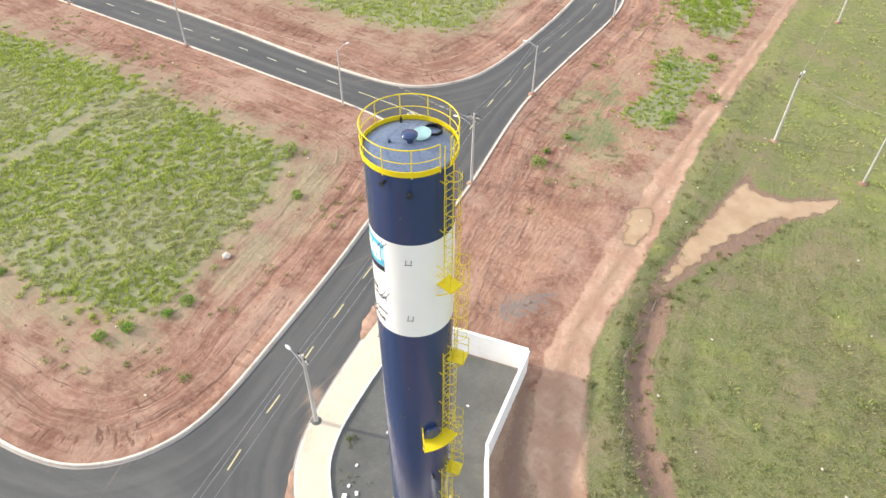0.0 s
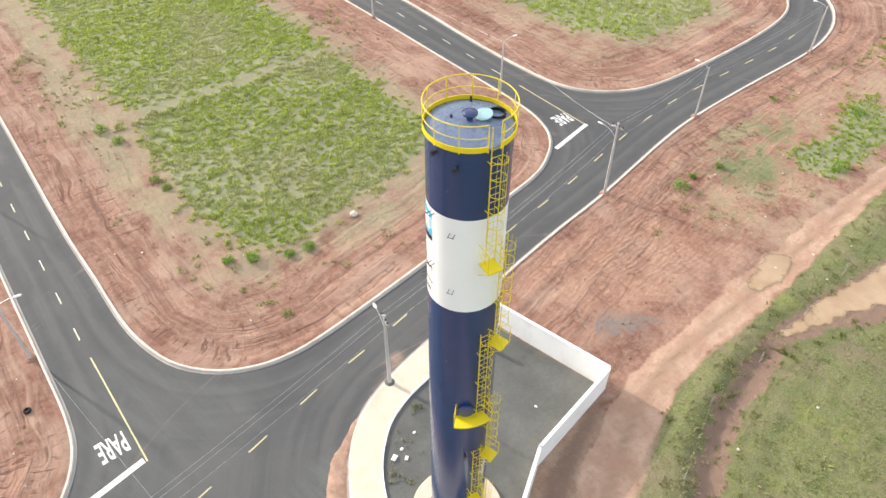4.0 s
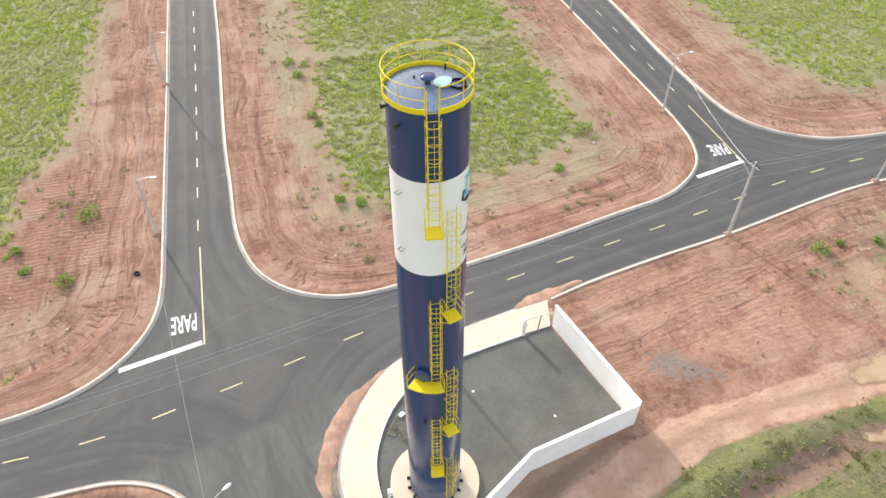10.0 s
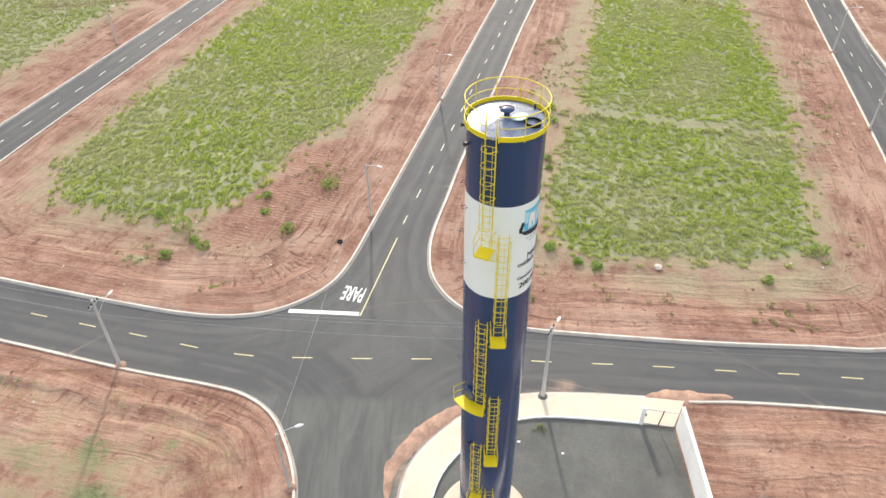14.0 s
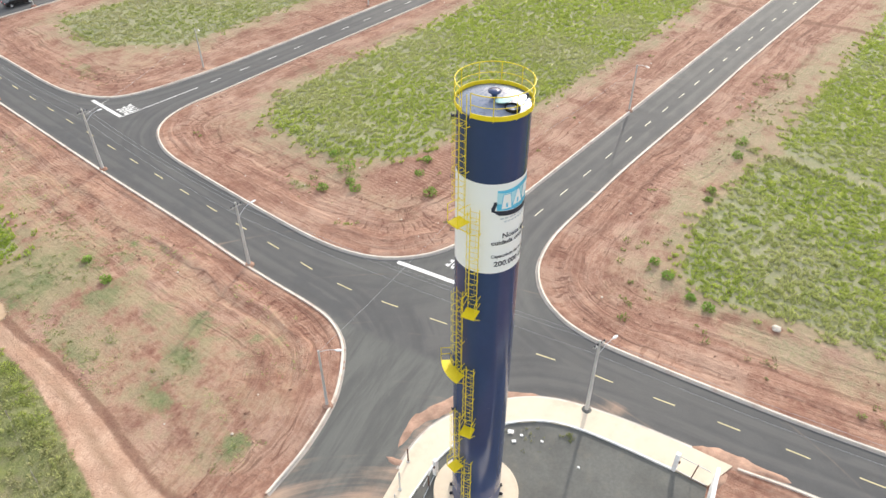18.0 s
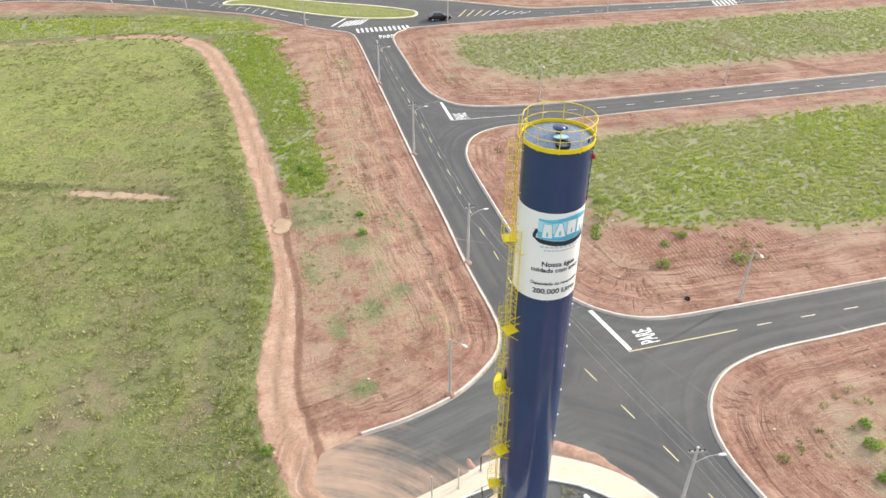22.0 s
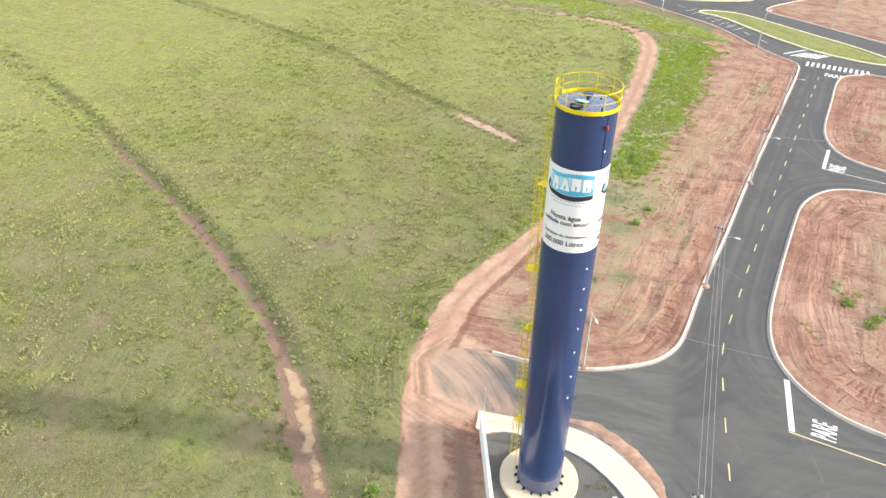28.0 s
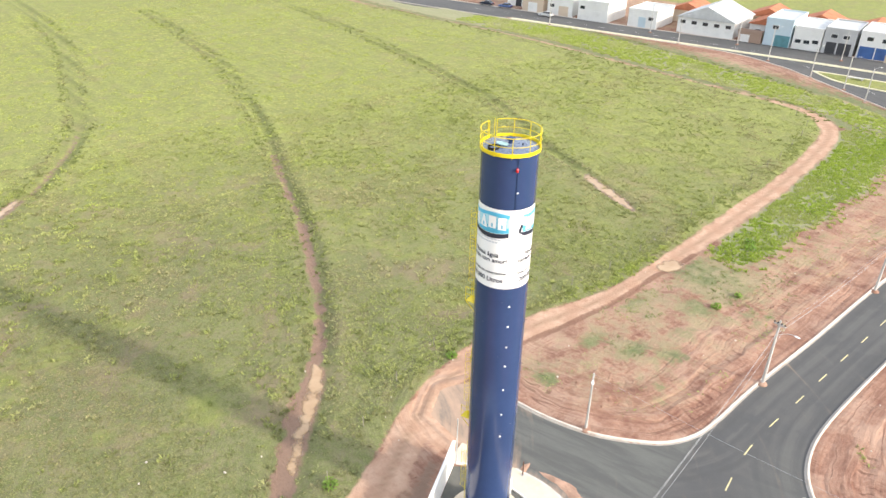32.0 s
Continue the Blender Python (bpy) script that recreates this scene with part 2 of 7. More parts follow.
    lush = mix(n, l, ramp(n, l, calc(n, l, "ADD", calc(n, l, "MULTIPLY", n_fine, 0.6), calc(n, l, "MULTIPLY", n_tiny, 0.4)), 0.42, 0.58), (0.36, 0.385, 0.115, 1), (0.21, 0.23, 0.07, 1))
    lawn = mix(n, l, calc(n, l, "MULTIPLY", at("lush"), ramp(n, l, n_mid, 0.3, 0.65, 0.85, 0.35)), lawn, lush)
    lawn = mix(n, l, ramp(n, l, at("rim"), 0.1, 0.9, 0, 0.32), lawn, (0.10, 0.105, 0.05, 1))
    out = mix(n, l, past_mask, out, lawn)
    # worn track, mud, standing-water margins, and the shaded wet strip by the east wall
    track_mask = ramp(n, l, calc(n, l, "ADD", at("track"), calc(n, l, "MULTIPLY", calc(n, l, "SUBTRACT", n_fine, 0.5), 0.55)), 0.38, 0.6)
    path = mix(n, l, ramp(n, l, n_mid, 0.35, 0.65), (0.43, 0.265, 0.185, 1), (0.55, 0.375, 0.275, 1))
    path = mix(n, l, ramp(n, l, n_fine, 0.45, 0.75, 0, 0.6), path, (0.36, 0.205, 0.145, 1))
    path = mix(n, l, calc(n, l, "MULTIPLY", at("mid"), ramp(n, l, n_mid, 0.35, 0.6, 0.15, 0.8)), path, (0.27, 0.17, 0.11, 1))
    out = mix(n, l, track_mask, out, path)
    out = mix(n, l, ramp(n, l, calc(n, l, "ADD", at("scar"), calc(n, l, "MULTIPLY", calc(n, l, "SUBTRACT", n_fine, 0.5), 0.8)), 0.4, 0.8, 0.0, 0.75), out, mix(n, l, n_fine, (0.15, 0.075, 0.052, 1), (0.24, 0.135, 0.095, 1)))
    wet_shade_mask = ramp(n, l, calc(n, l, "ADD", at("wet"), calc(n, l, "MULTIPLY", calc(n, l, "SUBTRACT", n_fine, 0.5), 0.7)), 0.4, 0.66)
    mud = mix(n, l, n_fine, (0.185, 0.118, 0.086, 1), (0.29, 0.19, 0.14, 1))
    out = mix(n, l, wet_shade_mask, out, mud)
    grit_mask = ramp(n, l, calc(n, l, "ADD", at("grit"), calc(n, l, "MULTIPLY", calc(n, l, "SUBTRACT", n_fine, 0.5), 1.3)), 0.42, 0.72)
    out = mix(n, l, grit_mask, out, mix(n, l, n_tiny, (0.17, 0.14, 0.125, 1), (0.30, 0.24, 0.21, 1)))
    l.new(out, b.inputs["Base Color"])
    l.new(ramp(n, l, wet_shade_mask, 0, 1, 0.96, 0.6), b.inputs["Roughness"])
    h = calc(n, l, "ADD", calc(n, l, "MULTIPLY", streak, 0.5), calc(n, l, "MULTIPLY", n_fine, 0.7))
    h = calc(n, l, "ADD", h, calc(n, l, "MULTIPLY", n_tiny, 0.25))
    h = calc(n, l, "SUBTRACT", h, calc(n, l, "MULTIPLY", verge, calc(n, l, "ADD", calc(n, l, "MULTIPLY", wheel, 1.1), calc(n, l, "MULTIPLY", cut_band, calc(n, l, "MULTIPLY", cuts, 0.8)))))
    bump(n, l, h, 0.8, 0.22, b)
    return m


def asphalt_material():
    m, n, l, b = shader("asphalt", 0.85, 0.0, 0.35)
    big, mid, fine = grain(n, l, 0.09, 4), grain(n, l, 0.7, 6, 0.65), grain(n, l, 14, 4, 0.7)
    out = mix(n, l, ramp(n, l, big, 0.35, 0.65), (0.086, 0.086, 0.088, 1), (0.110, 0.108, 0.106, 1))
    out = mix(n, l, ramp(n, l, mid, 0.45, 0.75, 0, 0.55), out, (0.13, 0.124, 0.118, 1))
    out = mix(n, l, ramp(n, l, fine, 0.4, 0.7, 0, 0.5), out, (0.055, 0.055, 0.057, 1))
    swirl = grain(n, l, 0.2, 6, 0.7, distort=1.2)
    out = mix(n, l, ramp(n, l, swirl, 0.5, 0.66, 0, 0.12), out, (0.135, 0.13, 0.125, 1))
    out = mix(n, l, ramp(n, l, swirl, 0.47, 0.32, 0, 0.12), out, (0.05, 0.05, 0.052, 1))
    rd = node(n, l, "ShaderNodeAttribute", attr="rd").outputs["Fac"]
    lanes = grain(n, l, 1.0, 3, 0.5, node(n, l, "ShaderNodeCombineXYZ", {0: calc(n, l, "MULTIPLY", rd, 1.3), 1: calc(n, l, "MULTIPLY", big, 3.0), 2: 0.0}).outputs[0])
    out = mix(n, l, ramp(n, l, lanes, 0.5, 0.66, 0, 0.4), out, (0.135, 0.13, 0.125, 1))
    out = mix(n, l, ramp(n, l, lanes, 0.48, 0.34, 0, 0.4), out, (0.07, 0.07, 0.072, 1))
    # the side street: paler, rolled in long streaks
    place = n.new("ShaderNodeNewGeometry").outputs["Position"]
    along = node(n, l, "ShaderNodeVectorMath", {0: place, 1: (0.145, 0.04, 0.0)}, operation="DOT_PRODUCT").outputs["Value"]
    across = node(n, l, "ShaderNodeVectorMath", {0: place, 1: (-0.27, 0.96, 0.0)}, operation="DOT_PRODUCT").outputs["Value"]
    rolled = grain(n, l, 0.9, 5, 0.65, node(n, l, "ShaderNodeCombineXYZ", {0: along, 1: across, 2: 0.0}).outputs[0], 0.6)
    side = mix(n, l, ramp(n, l, rolled, 0.36, 0.64), (0.097, 0.099, 0.094, 1), (0.15, 0.151, 0.14, 1))
    side = mix(n, l, ramp(n, l, fine, 0.4, 0.7, 0, 0.4), side, (0.08, 0.08, 0.078, 1))
    stub = node(n, l, "ShaderNodeAttribute", attr="stub").outputs["Fac"]
    out = mix(n, l, calc(n, l, "MULTIPLY", stub, 0.75), out, side)
    # red dust drifted from the verges
    dust = node(n, l, "ShaderNodeAttribute", attr="dust").outputs["Fac"]
    # swept in arcs about the bend of the track
    rel = node(n, l, "ShaderNodeVectorMath", {0: n.new("ShaderNodeNewGeometry").outputs["Position"], 1: (4.0, 17.0, 0.0)}, operation="SUBTRACT").outputs[0]
    far = node(n, l, "ShaderNodeVectorMath", {0: rel}, operation="LENGTH").outputs["Value"]
    turn = node(n, l, "ShaderNodeSeparateXYZ", {0: rel})
    turn = calc(n, l, "ARCTAN2", turn.outputs[0], calc(n, l, "ABSOLUTE", turn.outputs[1]))
    arcs = grain(n, l, 1.0, 5, 0.6, node(n, l, "ShaderNodeCombineXYZ", {0: calc(n, l, "MULTIPLY", far, 1.3), 1: calc(n, l, "MULTIPLY", turn, 1.4), 2: 0.0}).outputs[0])
    wisps = calc(n, l, "ADD", calc(n, l, "MULTIPLY", calc(n, l, "SUBTRACT", arcs, 0.5), 1.5), calc(n, l, "MULTIPLY", calc(n, l, "SUBTRACT", grain(n, l, 0.6, 6, 0.7), 0.5), 0.5))
    dm = ramp(n, l, calc(n, l, "ADD", dust, wisps), 0.15, 1.0, 0.0, 0.92)
    out = mix(n, l, dm, out, mix(n, l, mid, (0.42, 0.275, 0.195, 1), (0.52, 0.37, 0.27, 1)))
    l.new(out, b.inputs["Base Color"])
    l.new(ramp(n, l, mid, 0.2, 0.8, 0.72, 0.95), b.inputs["Roughness"])
    bump(n, l, fine, 0.35, 0.01, b)
    return m


def leaf_material(name, dark, light, dryness=(0.34, 0.31, 0.12), through_light=0.45):
    m, n, l, b = shader(name, 0.75, 0.0, 0.25)
    isl = n.new("ShaderNodeNewGeometry").outputs["Random Per Island"]
    tuft = calc(n, l, "ADD", calc(n, l, "MULTIPLY", isl, 0.45), ramp(n, l, grain(n, l, 1.3, 2, 0.5), 0.32, 0.68, 0.0, 0.55))
    out = mix(n, l, tuft, (*dark, 1), (*light, 1))
    out = mix(n, l, ramp(n, l, grain(n, l, 0.07, 5), 0.44, 0.64, 0, 0.8), out, (*dryness, 1))
    l.new(out, b.inputs["Base Color"])
    thin = node(n, l, "ShaderNodeBsdfTranslucent", {"Color": out})
    both = node(n, l, "ShaderNodeMixShader", {0: through_light, 1: b.outputs[0], 2: thin.outputs[0]})
    l.new(both.outputs[0], n["Material Output"].inputs["Surface"])
    return m


M_GROUND = ground_material()
M_ASPHALT = asphalt_material()
M_KERB = plain("kerb_concrete", (0.72, 0.645, 0.56), 0.85, vary=0.12, scale=1.2, dirt=(0.42, 0.25, 0.17), dirt_amount=0.55)
M_KERB_CREAM = plain("cream_kerb_paint", (0.74, 0.68, 0.48), 0.8, vary=0.1, scale=1.2, dirt=(0.45, 0.36, 0.26), dirt_amount=0.4)
M_GUTTER = plain("gutter_concrete", (0.40, 0.365, 0.33), 0.88, vary=0.14, scale=1.2, dirt=(0.34, 0.2, 0.14), dirt_amount=0.5)
M_WALK = plain("pavement_concrete", (0.68, 0.585, 0.455), 0.85, vary=0.07, scale=0.7, relief=0.004, dirt=(0.50, 0.34, 0.24), dirt_amount=0.45)
M_WHITE_WALL = plain("white_rendered_wall", (0.87, 0.865, 0.85), 0.8, vary=0.04, scale=1.0, relief=0.004, dirt=(0.55, 0.42, 0.34), dirt_amount=0.25)
M_YARD = plain("dark_gravel", (0.122, 0.122, 0.113), 0.92, vary=0.18, scale=1.3, relief=0.015, dirt=(0.17, 0.155, 0.13), dirt_amount=0.5)
M_MARK_WHITE = plain("white_road_paint", (0.74, 0.73, 0.71), 0.7, vary=0.08, scale=3, dirt=(0.3, 0.28, 0.26), dirt_amount=0.4)
M_MARK_YELLOW = plain("yellow_road_paint", (0.66, 0.58, 0.32), 0.7, vary=0.08, scale=3, dirt=(0.3, 0.27, 0.2), dirt_amount=0.35)
M_MARK_PALE = plain("faded_yellow_road_paint", (0.68, 0.65, 0.50), 0.7, vary=0.08, scale=3, dirt=(0.3, 0.28, 0.24), dirt_amount=0.35)
M_NAVY = plain("navy_enamel", (0.03, 0.055, 0.145), 0.17, vary=0.10, scale=0.8, dirt=(0.03, 0.05, 0.13), dirt_amount=0.4)
M_NAVY_PALE = plain("pale_navy_enamel", (0.10, 0.115, 0.185), 0.6, vary=0.12, scale=1.4, dirt=(0.24, 0.2, 0.2), dirt_amount=0.5)
M_ROOF = plain("grey_blue_roof_enamel", (0.135, 0.175, 0.27), 0.3, vary=0.1, scale=1.5, dirt=(0.3, 0.32, 0.36), dirt_amount=0.3)
M_BAND = plain("white_enamel", (0.88, 0.885, 0.89), 0.38, vary=0.025, scale=0.8)
M_YELLOW = plain("yellow_enamel", (0.80, 0.62, 0.012), 0.5, vary=0.06, scale=2.0)
M_CYAN = plain("cyan_vinyl", (0.10, 0.50, 0.74), 0.45, vary=0.18, scale=1.3)
M_CYAN_PALE = plain("pale_cyan_vinyl", (0.45, 0.73, 0.83), 0.45, vary=0.05, scale=1.3)
M_INK = plain("dark_navy_vinyl", (0.02, 0.025, 0.05), 0.5, vary=0.1)
M_INK_GREY = plain("grey_blue_vinyl", (0.55, 0.60, 0.67), 0.5, vary=0.1)
M_STEEL = plain("dark_steel", (0.05, 0.055, 0.07), 0.5, 0.6, vary=0.2)
M_BLACK = plain("black_rubber_and_dark_opening", (0.008, 0.008, 0.01), 0.9, vary=0.1)
M_POLE = plain("pole_concrete", (0.50, 0.485, 0.46), 0.85, vary=0.1, scale=1.5, dirt=(0.36, 0.27, 0.22), dirt_amount=0.4)
M_GALV = plain("galvanised_steel", (0.60, 0.61, 0.62), 0.45, 0.5, vary=0.08)
M_LAMP_HEAD = plain("white_lamp_housing", (0.78, 0.78, 0.78), 0.5, vary=0.04)
M_CABLE = plain("aluminium_cable", (0.42, 0.43, 0.45), 0.5, 0.4, vary=0.1)
M_BLUE_LID = plain("pale_green_lid_enamel", (0.34, 0.54, 0.55), 0.6, vary=0.08)
M_RED = plain("red_lens", (0.5, 0.02, 0.03), 0.3, vary=0.05)
M_TURF = leaf_material("field_grass", (0.28, 0.36, 0.07), (0.53, 0.585, 0.15), (0.48, 0.48, 0.245), 0.38)
M_PASTURE = leaf_material("pasture_grass", (0.225, 0.26, 0.085), (0.40, 0.43, 0.145), (0.40, 0.37, 0.20), 0.25)
M_LUSH = leaf_material("lush_pasture_grass", (0.29, 0.34, 0.08), (0.49, 0.53, 0.145), (0.46, 0.45, 0.20), 0.28)
M_RANK = leaf_material("rank_grass", (0.17, 0.21, 0.06), (0.30, 0.33, 0.12), (0.38, 0.35, 0.22))
M_VERGE = leaf_material("verge_grass", (0.24, 0.33, 0.05), (0.44, 0.53, 0.10), (0.42, 0.44, 0.165), 0.38)
M_BUSH = leaf_material("bush_leaves", (0.17, 0.29, 0.05), (0.31, 0.45, 0.10), (0.27, 0.34, 0.10))


# ---- building helpers ----
def part(name, bm, material, parent=None, label="", smooth=False):
    me = bpy.data.meshes.new(name)
    bm.to_mesh(me)
    bm.free()
    if smooth:
        for p in me.polygons:
            p.use_smooth = True
    me.materials.append(material)
    ob = new(name, me)
    if parent:
        ob.parent = parent
    if label:
        ob["label"] = label
    return ob


def from_arrays(name, verts, faces, material, parent=None):
    me = bpy.data.meshes.new(name)
    me.from_pydata(verts, [], faces)
    me.materials.append(material)
    ob = new(name, me)
    if parent:
        ob.parent = parent
    return ob


def thing(name, m, label, category, group="", kind=""):
    e = new(name)
    e.matrix_basis = m
    return tagged(e, label, category, group, kind)


def box_in(bm, x0, y0, z0, x1, y1, z1, m=None):
    g = bmesh.ops.create_cube(bm, size=1.0)["verts"]
    t = Matrix.Translation(((x0 + x1) / 2, (y0 + y1) / 2, (z0 + z1) / 2)) @ Matrix.Diagonal((x1 - x0, y1 - y0, z1 - z0, 1))
    bmesh.ops.transform(bm, matrix=(m @ t) if m else t, verts=g)
    return g


def box(x0, y0, z0, x1, y1, z1, bevel=0.0):
    bm = bmesh.new()
    box_in(bm, x0, y0, z0, x1, y1, z1)
    if bevel:
        bmesh.ops.bevel(bm, geom=bm.edges[:], offset=bevel, segments=1, affect="EDGES")
    return bm


def rod_in(bm, a, b, r, n=8, r2=None):
    a, b = Vector(a), Vector(b)
    g = bmesh.ops.create_cone(bm, cap_ends=True, segments=n, radius1=r, radius2=r if r2 is None else r2, depth=(b - a).length)["verts"]
    t = Matrix.Translation((a + b) / 2) @ (b - a).to_track_quat("Z", "Y").to_matrix().to_4x4()
    bmesh.ops.transform(bm, matrix=t, verts=g)


def rod(a, b, r, n=8, r2=None):
    bm = bmesh.new()
    rod_in(bm, a, b, r, n, r2)
    return bm


def lathe(profile, n=64, close=False):
    """A turned body from (radius, height) pairs."""
    bm = bmesh.new()
    rings = []
    for r, z in profile:
        rings.append([bm.verts.new((r * math.cos(2 * math.pi * k / n), r * math.sin(2 * math.pi * k / n), z)) for k in range(n)] if r > 1e-6 else [bm.verts.new((0, 0, z))])
    for a, b in zip(rings, rings[1:]):
        for k in range(n):
            j = (k + 1) % n
            if len(a) == 1 and len(b) == 1:
                continue
            if len(a) == 1:
                bm.faces.new((a[0], b[j], b[k])[::-1])
            elif len(b) == 1:
                bm.faces.new((a[k], a[j], b[0]))
            else:
                bm.faces.new((a[k], a[j], b[j], b[k]))
    return bm


def tube_in(bm, pts, r, n=6, closed=False):
    """A round bar along points."""
    pts = [Vector(p) for p in pts]
    count = len(pts)
    rings = []
    for i, p in enumerate(pts):
        a = pts[(i - 1) % count] if closed or i else pts[0]
        b = pts[(i + 1) % count] if closed or i < count - 1 else pts[-1]
        d = (b - a).normalized()
        u = d.orthogonal() if abs(d.z) > 0.95 else d.cross(Vector((0, 0, 1)))
        u.normalize()
        v = d.cross(u)
        rings.append([bm.verts.new(p + r * (math.cos(2 * math.pi * k / n) * u + math.sin(2 * math.pi * k / n) * v)) for k in range(n)])
    for i in range(count if closed else count - 1):
        a, b = rings[i], rings[(i + 1) % count]
        for k in range(n):
            bm.faces.new((a[k], a[(k + 1) % n], b[(k + 1) % n], b[k]))
    if not closed:
        bm.faces.new(rings[0][::-1])
        bm.faces.new(rings[-1])


def tube(pts, r, n=6, closed=False):
    bm = bmesh.new()
    tube_in(bm, pts, r, n, closed)
    return bm


def curve_through(pts, step=0.8):
    """Points of a smooth line (Catmull-Rom) through pts, about step apart."""
    p = np.array(pts, float)
    p = np.vstack([2 * p[0] - p[1], p, 2 * p[-1] - p[-2]])
    out = []
    for i in range(1, len(p) - 2):
        n = max(1, int(round(np.linalg.norm(p[i + 1] - p[i]) / step)))
        for k in range(n):
            t = k / n
            out.append(0.5 * (2 * p[i] + (p[i + 1] - p[i - 1]) * t + (2 * p[i - 1] - 5 * p[i] + 4 * p[i + 1] - p[i + 2]) * t * t + (3 * p[i] - p[i - 1] - 3 * p[i + 1] + p[i + 2]) * t**3))
    out.append(p[-2])
    return np.array(out)


def poly_sdf(X, Y, poly):
    """Distance to a closed outline, negative inside."""
    poly = np.asarray(poly, float)
    d2 = np.full(X.shape, 1e12)
    inside = np.zeros(X.shape, bool)
    for (x0, y0), (x1, y1) in zip(poly, np.roll(poly, -1, 0)):
        ex, ey = x1 - x0, y1 - y0
        t = np.clip(((X - x0) * ex + (Y - y0) * ey) / (ex * ex + ey * ey + 1e-12), 0, 1)
        d2 = np.minimum(d2, (X - x0 - t * ex) ** 2 + (Y - y0 - t * ey) ** 2)
        cross = (y0 > Y) != (y1 > Y)
        if ey:
            inside ^= cross & (X < (Y - y0) * ex / ey + x0)
    d = np.sqrt(d2)
    return np.where(inside, -d, d)


def line_dist(X, Y, line):
    d2 = np.full(X.shape, 1e12)
    for (x0, y0), (x1, y1) in zip(line[:-1], line[1:]):
        ex, ey = x1 - x0, y1 - y0
        t = np.clip(((X - x0) * ex + (Y - y0) * ey) / (ex * ex + ey * ey + 1e-12), 0, 1)
        d2 = np.minimum(d2, (X - x0 - t * ex) ** 2 + (Y - y0 - t * ey) ** 2)
    return np.sqrt(d2)


def line_arc(X, Y, line):
    """Distance to a line, and how far along it the nearest point lies."""
    d2, arc_at, s = np.full(X.shape, 1e12), np.zeros(X.shape), 0.0
    for (x0, y0), (x1, y1) in zip(line[:-1], line[1:]):
        ex, ey = x1 - x0, y1 - y0
        size = math.hypot(ex, ey)
        t = np.clip(((X - x0) * ex + (Y - y0) * ey) / (size * size + 1e-12), 0, 1)
        d = (X - x0 - t * ex) ** 2 + (Y - y0 - t * ey) ** 2
        near = d < d2
        d2 = np.where(near, d, d2)
        arc_at = np.where(near, s + t * size, arc_at)
        s += size
    return np.sqrt(d2), arc_at


NOISE_GRID = np.random.RandomState(7).rand(64, 64)


def soft_noise(X, Y, size):
    """Smooth value noise, 0 to 1, with lumps of that size."""
    u, v = X / size, Y / size
    i, j = np.floor(u).astype(int), np.floor(v).astype(int)
    f, g = u - i, v - j
    f, g = f * f * (3 - 2 * f), g * g * (3 - 2 * g)
    at = lambda a, b: NOISE_GRID[a % 64, b % 64]
    return (at(i, j) * (1 - f) + at(i + 1, j) * f) * (1 - g) + (at(i, j + 1) * (1 - f) + at(i + 1, j + 1) * f) * g


# ---- plan of the streets: outlines of the blocks of land between them ----
K_BLOCK_N = [(-160, 0.8), (-92, 1.2), (-68, 1.8), (-50, 2.1), (-42, 2.5), (-36, 2.8), (-32.5, 3.5), (-30, 4.6), (-28, 6.5), (-26.8, 8.8), (-26.35, 11.2), (-26.5, 14), (-27.4, 19.5), (-28.8, 27), (-30.4, 34), (-31.2, 37.8), (-32.3, 40.4), (-34.4, 43), (-37.2, 44.4), (-41.8, 44.8), (-53, 44.1), (-67, 43.2), (-95, 41), (-160, 36)]
K_BLOCK_S = [(-160, -5.6), (-92, -4.5), (-60, -3.6), (-44, -3.2), (-36, -3.0), (-30.2, -2.9), (-27, -3.4), (-24.4, -4.9), (-22.4, -7.2), (-21.2, -10.2), (-20.6, -14), (-20.3, -20), (-20.1, -29), (-20.1, -34.5), (-20.6, -37.6), (-22, -40.7), (-24.2, -42.5), (-27.5, -43.4), (-33, -43.5), (-60, -43.9), (-160, -44.3)]
K_BLOCK_SS = [(-160, -49.6), (-69, -49.1), (-40, -49.2), (-31, -49.7), (-25.6, -50.7), (-22.6, -52.4), (-20.6, -56), (-19.7, -61), (-19.4, -72), (-19.2, -80), (-19.9, -84.2), (-22.2, -86.6), (-26, -87.6), (-57, -88.0), (-80, -87.4), (-160, -86)]
K_BLOCK_NN = [(-160, 42), (-100, 46), (-82, 48), (-66, 49), (-54, 49.3), (-46, 49.9), (-41.6, 50.7), (-38.8, 52.3), (-36.5, 55.4), (-35.4, 59.2), (-35.2, 66), (-35.7, 76), (-36.8, 83), (-38.9, 87.4), (-43, 91), (-60, 95), (-160, 99)]
K_EAST_S = [(190, -86), (111, -106.5), (94, -111), (79, -115.9), (54, -121.6), (40, -119.5), (32, -116.2), (22, -111.2), (11, -105.5), (4, -101.5), (-4.5, -93.2), (-9, -89.4), (-12.2, -87.0), (-13.1, -82), (-13.45, -62), (-13.8, -38), (-14.2, -25), (-14.35, -14), (-14.7, -7.5), (-14.6, -4.6), (-13.7, -2.2), (-12.2, -0.5), (-10.1, 1.2), (-8.2, 2.2), (-5.3, 3.2), (-1.8, 3.9)]
STUB_END = [(1.2, 5.0), (2.0, 7.5), (0.0, 10.2)]
K_YARD = [(-4.0, 10.3), (-7, 9.4), (-10.5, 8.4), (-13, 8.5), (-15.8, 9.75), (-17.9, 11.2), (-19.3, 12.9), (-20.35, 15.2), (-21.3, 18.6), (-22.05, 22.3)]
